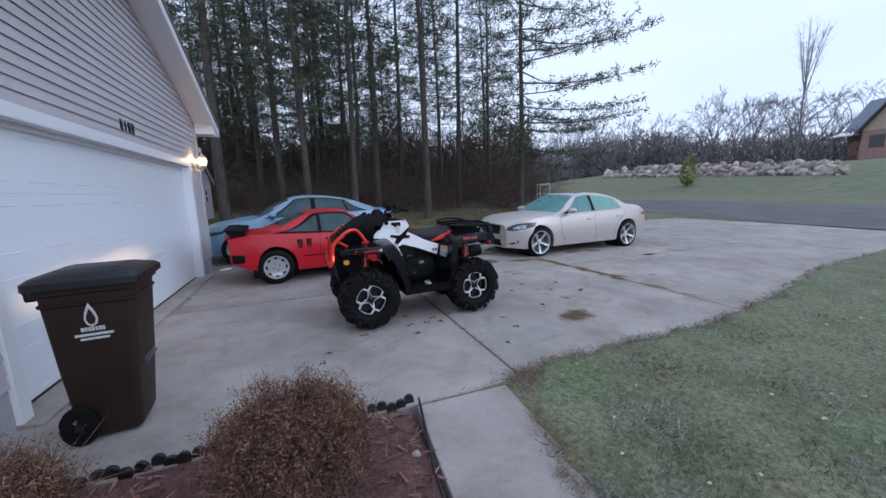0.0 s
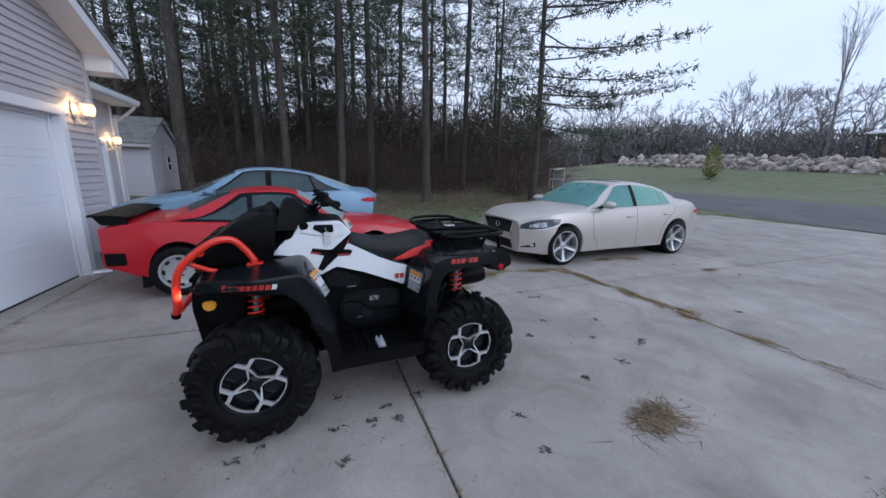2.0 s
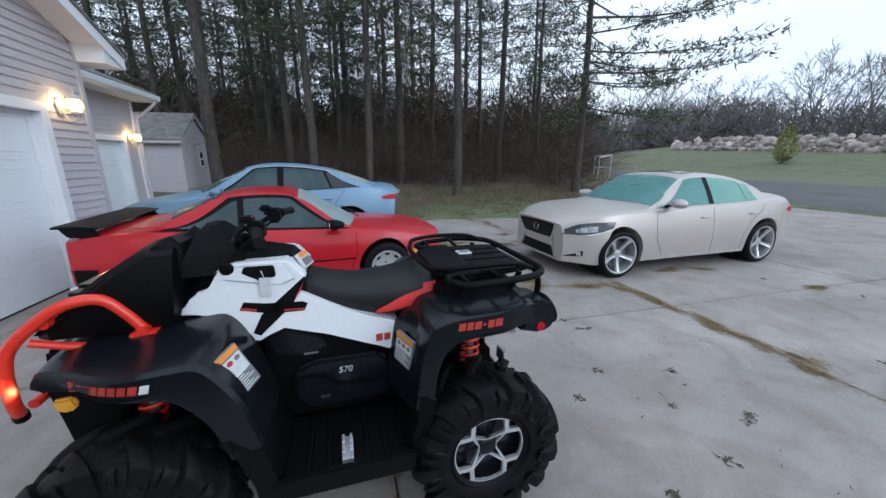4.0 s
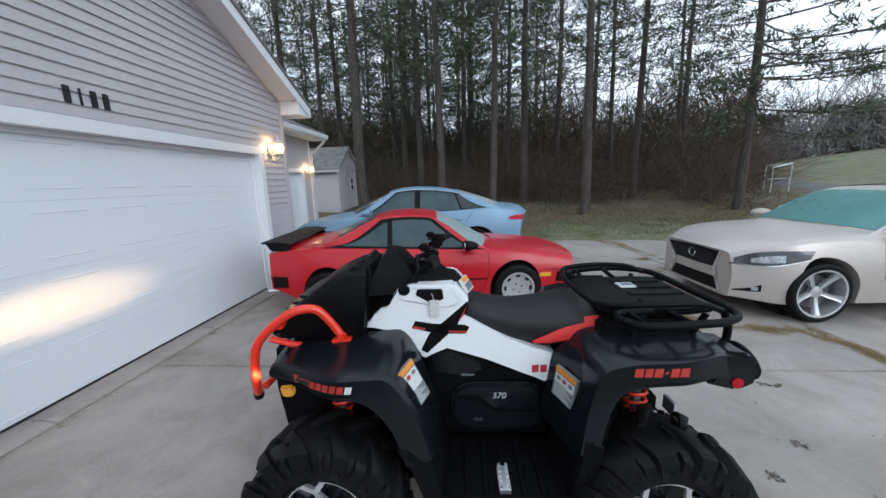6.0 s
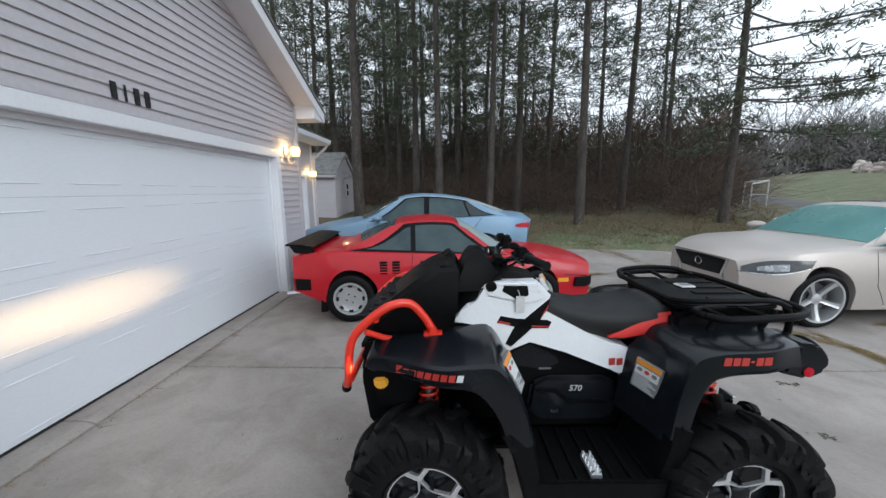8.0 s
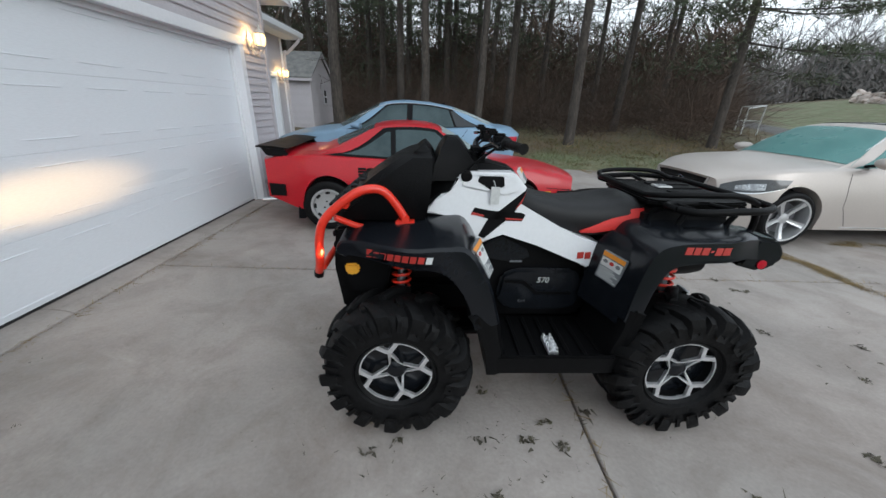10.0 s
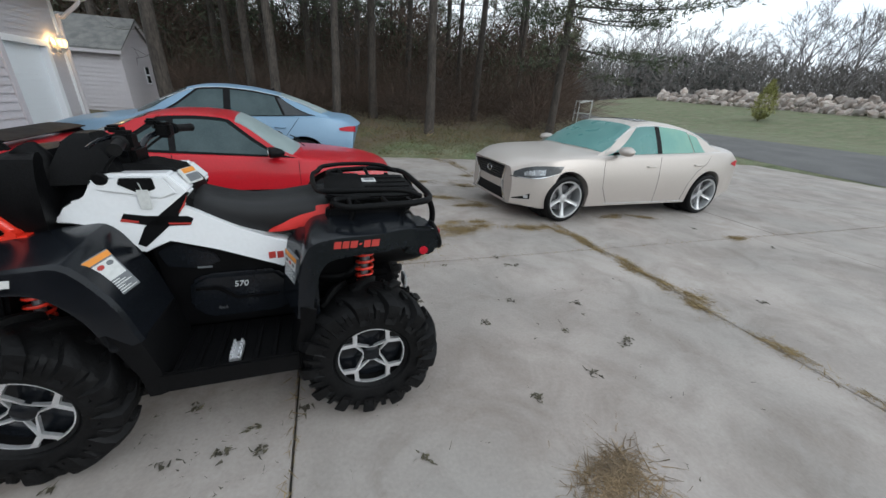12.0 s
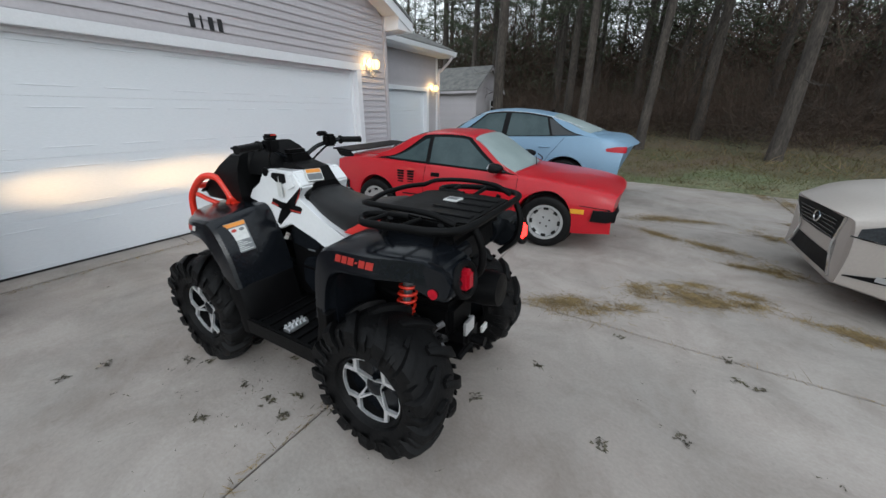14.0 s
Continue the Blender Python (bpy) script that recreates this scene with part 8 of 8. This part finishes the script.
# stones, hose end and lamp stake in the bed
M_stone = mat("pale_bed_stone", (0.42, 0.38, 0.34), 0.85, var=0.2, scale=12, bump=0.3)
for x, y, s, seed in ((0.02, 2.62, 0.10, 1), (0.30, 2.48, 0.085, 2), (1.24, 2.86, 0.06, 3), (0.62, 1.98, 0.075, 4)):
    o = new("bed_stone", ROCKS[seed])
    o.data = ROCKS[seed].copy()
    o.data.materials.clear()
    o.data.materials.append(M_stone)
    o.matrix_basis = pose(x, y, s * 0.3 if seed != 4 else 0.05, 10 * seed, 0, 60 * seed) @ Matrix.Scale(s, 4)
    tagged(o, "small pale rounded stone lying on the mulch", "stone", "stones in the bed")
bm = B()
tube(bm, curve_pts([(0.14, 2.25, 0.03), (0.22, 2.33, 0.05), (0.28, 2.43, 0.09), (0.30, 2.50, 0.12), (0.27, 2.53, 0.13)], 6), 0.010, 8)
single("hose_end", bm, M_sticker, "pale bent hose end sticking out of the mulch", "hose", smooth=40)

# ---- straw, leaves and grit on the concrete ----
M_straw = island(mat("dry_straw", (0.285, 0.21, 0.10), 0.95, col2=(0.18, 0.13, 0.065), var=0.25, scale=6), 0.4)
M_brownstraw = island(mat("brown_pine_straw", (0.25, 0.18, 0.105), 0.95, col2=(0.15, 0.11, 0.07), var=0.25, scale=6), 0.45)
M_debris = island(mat("dark_leaf_bits", (0.075, 0.066, 0.055), 0.95, col2=(0.09, 0.08, 0.05), var=0.3, scale=5), 0.4)


def straw_patch(x, y, a, b, rz, n, seed, long=1.0, material=None):
    g = np.random.default_rng(seed)
    knots = g.normal(size=(7, 2)) * 0.5
    pick = g.choice(7, n, p=g.dirichlet(np.full(7, 2.5)))
    spread = np.where(g.random(n) < 0.25, 0.42, 0.17)
    u, w = knots[pick, 0] + g.normal(size=n) * spread, knots[pick, 1] + g.normal(size=n) * spread
    px, py = u * a, w * b
    c, s = math.cos(radians(rz)), math.sin(radians(rz))
    dens = np.exp(-(u * u + w * w))
    st = np.stack([px * c - py * s, px * s + py * c, 0.003 + 0.012 * g.random(n) * dens], 1)
    v, f = ribbons(st, np.stack([g.normal(size=n), g.normal(size=n), g.normal(size=n) * 0.05], 1), g.uniform(0.03, 0.13, n) * long, g.uniform(0.003, 0.007, n), 0.25, 2)
    v[:, 2] = np.clip(v[:, 2] * 0.5, 0.002, 0.013)
    o = raw("straw_patch", v.tolist(), f.tolist(), material or M_straw, label="loose scatter of dry straw and pine needles on concrete", category="straw", kind="stuff")
    o.location = (x, y, 0)


PATCH = [(3.52, 4.42, 0.26, 0.14, 14, 1300, 0.95), (3.95, 9.05, 0.55, 0.16, -28, 1100, 1), (3.58, 7.48, 0.30, 0.15, 25, 900, 1), (3.96, 7.72, 0.30, 0.12, 10, 700, 1), (3.0, 6.86, 0.28, 0.14, 20, 800, 1), (4.70, 7.52, 0.24, 0.10, 5, 500, 1), (3.35, 10.15, 0.55, 0.16, 12, 900, 1), (4.90, 12.6, 0.22, 0.8, 8, 1000, 1), (4.60, 10.1, 0.30, 0.2, 0, 500, 1), (5.16, 7.45, 0.10, 0.30, 14, 700, 0.8), (5.28, 6.9, 0.10, 0.42, 6, 900, 0.8), (5.34, 6.3, 0.09, 0.38, 4, 900, 0.8), (5.38, 5.7, 0.12, 0.24, 2, 600, 0.9), (6.35, 7.98, 0.24, 0.08, 0, 300, 0.8), (6.82, 7.94, 0.24, 0.08, -20, 300, 0.8), (7.62, 6.96, 0.22, 0.08, 0, 260, 0.8), (5.46, 4.75, 0.07, 0.35, 8, 220, 0.9), (4.95, 13.3, 0.5, 0.25, 10, 500, 1), (4.28, 8.65, 0.30, 0.12, 0, 420, 1), (5.05, 10.9, 0.25, 0.2, 0, 300, 1)]
for k, (x, y, a, b, rz, n, ln) in enumerate(PATCH):
    straw_patch(x, y, a * (1.2 if 0 < k < 9 else 1.0), b * (1.25 if 0 < k < 9 else 1.0), rz, int(n * (1.0 if k == 0 else 1.5 if 9 <= k <= 12 else 2.1)), 200 + k, ln * (1.0 if k == 0 else 0.8), M_brownstraw if k == 0 else None)

DEB = [(1.66, 5.13), (1.25, 4.8), (1.64, 4.83), (1.97, 4.97), (2.02, 4.83), (1.86, 4.85), (1.14, 4.75), (2.19, 5.05), (2.75, 4.66), (3.44, 4.88), (3.89, 5.0), (4.3, 5.22), (4.28, 5.76), (3.96, 5.43), (7.8, 6.6), (7.31, 7.35), (6.06, 5.51), (4.06, 6.52), (3.93, 6.71), (2.96, 5.96), (3.98, 6.53), (3.72, 5.87), (1.68, 4.58), (0.77, 4.42), (3.31, 6.58), (3.4, 5.62), (2.76, 5.52), (2.74, 4.37), (2.47, 4.02), (0.72, 4.24), (4.37, 5.25)]
store = [[], []]
g = np.random.default_rng(31)
spots = [(x, y, 0.8) for x, y in DEB] + [(g.uniform(-1.0, 8.5), g.uniform(3.4, 11), g.uniform(0.12, 0.42)) for _ in range(170)] + [(g.normal(4.3, 0.7), g.normal(5.7, 0.45), g.uniform(0.15, 0.5)) for _ in range(36)] + [(g.normal(1.7, 0.45), g.normal(4.8, 0.25), g.uniform(0.15, 0.35)) for _ in range(110)]
for x, y, s in spots:
    if on_drive(np.array(x), np.array(y)) < 0.1:
        continue
    clump = s > 0.6
    n = int(g.integers(10, 17)) if clump else int(g.integers(1, 4))
    a0 = g.uniform(0, 3.14)
    st = np.stack([x + g.normal(size=n) * (0.017 if clump else 0.03 * s), y + g.normal(size=n) * (0.017 if clump else 0.03 * s), 0.003 + 0.008 * g.random(n)], 1)
    aa = g.uniform(0, 6.28, n) if clump else a0 + g.normal(size=n) * 0.3
    v, f = ribbons(st, np.stack([np.cos(aa), np.sin(aa), g.normal(size=n) * 0.05], 1), g.uniform(0.012, 0.036 if clump else 0.09, n) * (1.0 if clump else s), g.uniform(0.010, 0.024, n) * (1.0 if clump else max(s, 0.25)), 0.3, 2)
    v[:, 2] = 0.0015 + np.clip(v[:, 2], 0, 0.02) * 0.5
    add_tris(store, v, f)
raw("leaf_debris", store[0], store[1], M_debris, label="dark twigs, leaf bits and grit strewn over the concrete", category="debris", kind="stuff")
# needles and grit gathered along the joints and the wall foot
store = [[], []]
for a, b, n, w in (((2.24, 3.5), (2.01, 7.0), 260, 0.012), ((-1.2, 6.42), (12.5, 7.24), 420, 0.012), ((-1.06, 4.2), (-1.36, 8.8), 500, 0.03), ((5.46, 3.9), (5.06, 10.5), 420, 0.02), ((1.4, 3.35), (2.2, 3.4), 60, 0.012), ((2.0, 12.95), (8.0, 13.25), 500, 0.12)):
    t = g.random(n)
    st = np.stack([a[0] + (b[0] - a[0]) * t + g.normal(size=n) * w, a[1] + (b[1] - a[1]) * t + g.normal(size=n) * w, 0.002 + 0.006 * g.random(n)], 1)
    v, f = ribbons(st, np.stack([g.normal(size=n), g.normal(size=n), g.normal(size=n) * 0.1], 1), g.uniform(0.015, 0.07, n), g.uniform(0.003, 0.006, n), 0.3, 1)
    v[:, 2] = np.maximum(v[:, 2], 0.0015)
    add_tris(store, v, f)
raw("joint_litter", store[0], store[1], M_straw, label="dry needles and grit lodged along the joints", category="debris", kind="stuff")

# ---- grass ----
M_blade = island(mat("frosted_grass_blades", (0.135, 0.172, 0.108), 0.85, col2=(0.285, 0.285, 0.25), var=0.25, scale=4.5, mixlo=0.42, mixhi=0.64), 0.5)
M_browngrass = island(mat("brown_edge_grass", (0.29, 0.225, 0.16), 0.95, col2=(0.21, 0.16, 0.115), var=0.25, scale=3), 0.4)
g = np.random.default_rng(13)


def blades(px, py, lo, hi, wlo, whi, material, name, label, flat=0.8):
    n = len(px)
    st = np.stack([px, py, height(px, py) + 0.005], 1)
    v, f = ribbons(st, np.stack([g.normal(size=n) * flat, g.normal(size=n) * flat, 0.35 + 0.6 * g.random(n)], 1), g.uniform(lo, hi, n), g.uniform(wlo, whi, n), 0.3, 1)
    return raw(name, v.tolist(), f.tolist(), material, label=label, category="grass", kind="stuff")


n = 135000
r = 0.5 + 10.0 * g.random(n) ** 1.5
a = np.radians(g.uniform(-80, 42, n))
px, py = 1.6 + r * np.cos(a), 2.0 + r * np.sin(a)
worn = np.sin(px * 3.3 + 1.7 * np.sin(py * 2.1)) * np.sin(py * 3.9 + 1.3 * np.sin(px * 2.7 + 1.0)) + 0.35 * np.sin(px * 11.3 + py * 7.7) * np.sin(py * 13.1)
ok = (on_drive(px, py) < 0.03 + 0.05 * np.sin(px * 9)) & (px > 1.94)
bare = ok & (worn > 0.62) & (r < 5.5)
ok = ok & ~(bare & (g.random(n) < 0.8))
M_thatch = island(mat("brown_thatch", (0.115, 0.088, 0.062), 0.95, col2=(0.06, 0.047, 0.036), var=0.3, scale=6), 0.5)
blades(px[bare], py[bare], 0.015, 0.04, 0.005, 0.012, M_thatch, "worn_grass", "dead brown thatch in worn spots of the lawn", 1.6)
blades(px[ok], py[ok], 0.02, 0.05, 0.004, 0.009, M_blade, "lawn_grass", "short frosted grey-green lawn grass", 1.0)
n = 10000
t = g.random(n) ** 1.2
ex = np.interp(t, np.linspace(0, 1, len(LAWN_EDGE)), [p[0] for p in LAWN_EDGE]) + g.normal(size=n) * 0.04
ey = np.interp(t, np.linspace(0, 1, len(LAWN_EDGE)), [p[1] for p in LAWN_EDGE]) + g.normal(size=n) * 0.06
ey = ey - 0.05
cn = 1500
ex, ey = np.concatenate([ex, g.normal(2.28, 0.09, cn)]), np.concatenate([ey, g.normal(3.36, 0.08, cn)])
blades(ex, ey, 0.02, 0.05, 0.003, 0.007, M_browngrass, "edge_grass", "dry brown grass fringe hanging over the concrete edge", 1.2)
M_verge = island(mat("olive_verge_grass", (0.105, 0.110, 0.038), 0.95, col2=(0.145, 0.105, 0.052), var=0.3, scale=0.9), 0.4)
# pale fallen leaves on the lawn
bm = B()
for k in range(90):
    x, y = 2.2 + 5.5 * g.random() ** 1.3, 0.4 + 3.1 * g.random()
    if on_drive(np.array(x), np.array(y)) > -0.1:
        continue
    c, u, w = Vector((x, y, float(height(x, y)) + 0.045)), g.uniform(0.007, 0.017), g.uniform(0, 6.28)
    ring = [bm.verts.new(c + Vector((u * (1.5 if i % 3 == 0 else 0.8) * math.cos(w + i * 1.047), u * (1.5 if i % 3 == 0 else 0.8) * math.sin(w + i * 1.047), 0.006 * math.sin(i * 2.1)))) for i in range(6)]
    bm.faces.new(ring)
M_paleleaf = island(mat("pale_dry_leaf", (0.46, 0.43, 0.36), 0.9, var=0.2, scale=9), 0.35)
single("fallen_leaves", bm, M_paleleaf, "scattered pale dry leaves lying on the lawn", "leaves", kind="stuff")
# grass strip between the driveway and the wood
n = 46000
px, py = g.uniform(-2, 14, n), 12.9 + 4.4 * g.random(n)
ok = on_drive(px, py) < 0.05
blades(px[ok], py[ok], 0.03, 0.09, 0.008, 0.02, M_verge, "verge_grass", "grass verge between the driveway and the pines", 0.9)

# pipe frame standing at the edge of the wood
fr = thing("pipe_frame", "weathered white pipe frame standing at the wood's edge", "frame", pose(EX + 21 * math.cos(radians(53.6)), EY + 21 * math.sin(radians(53.6)), float(height(EX + 21 * math.cos(radians(53.6)), EY + 21 * math.sin(radians(53.6)))), 0, 0, 30))
for a, b in (((-0.7, 0, 0), (-0.7, 0, 1.1)), ((0.7, 0, 0), (0.7, 0, 1.25)), ((-0.7, 0, 1.1), (0.7, 0, 1.25)), ((0.7, 0, 1.25), (0.7, 0.9, 1.2)), ((0.7, 0.9, 0), (0.7, 0.9, 1.2)), ((0.7, 0, 0.6), (0.7, 0.9, 0.6))):
    bm = B()
    tube(bm, [a, b], 0.03, 8)
    part("pipe", bm, M_sticker, fr)
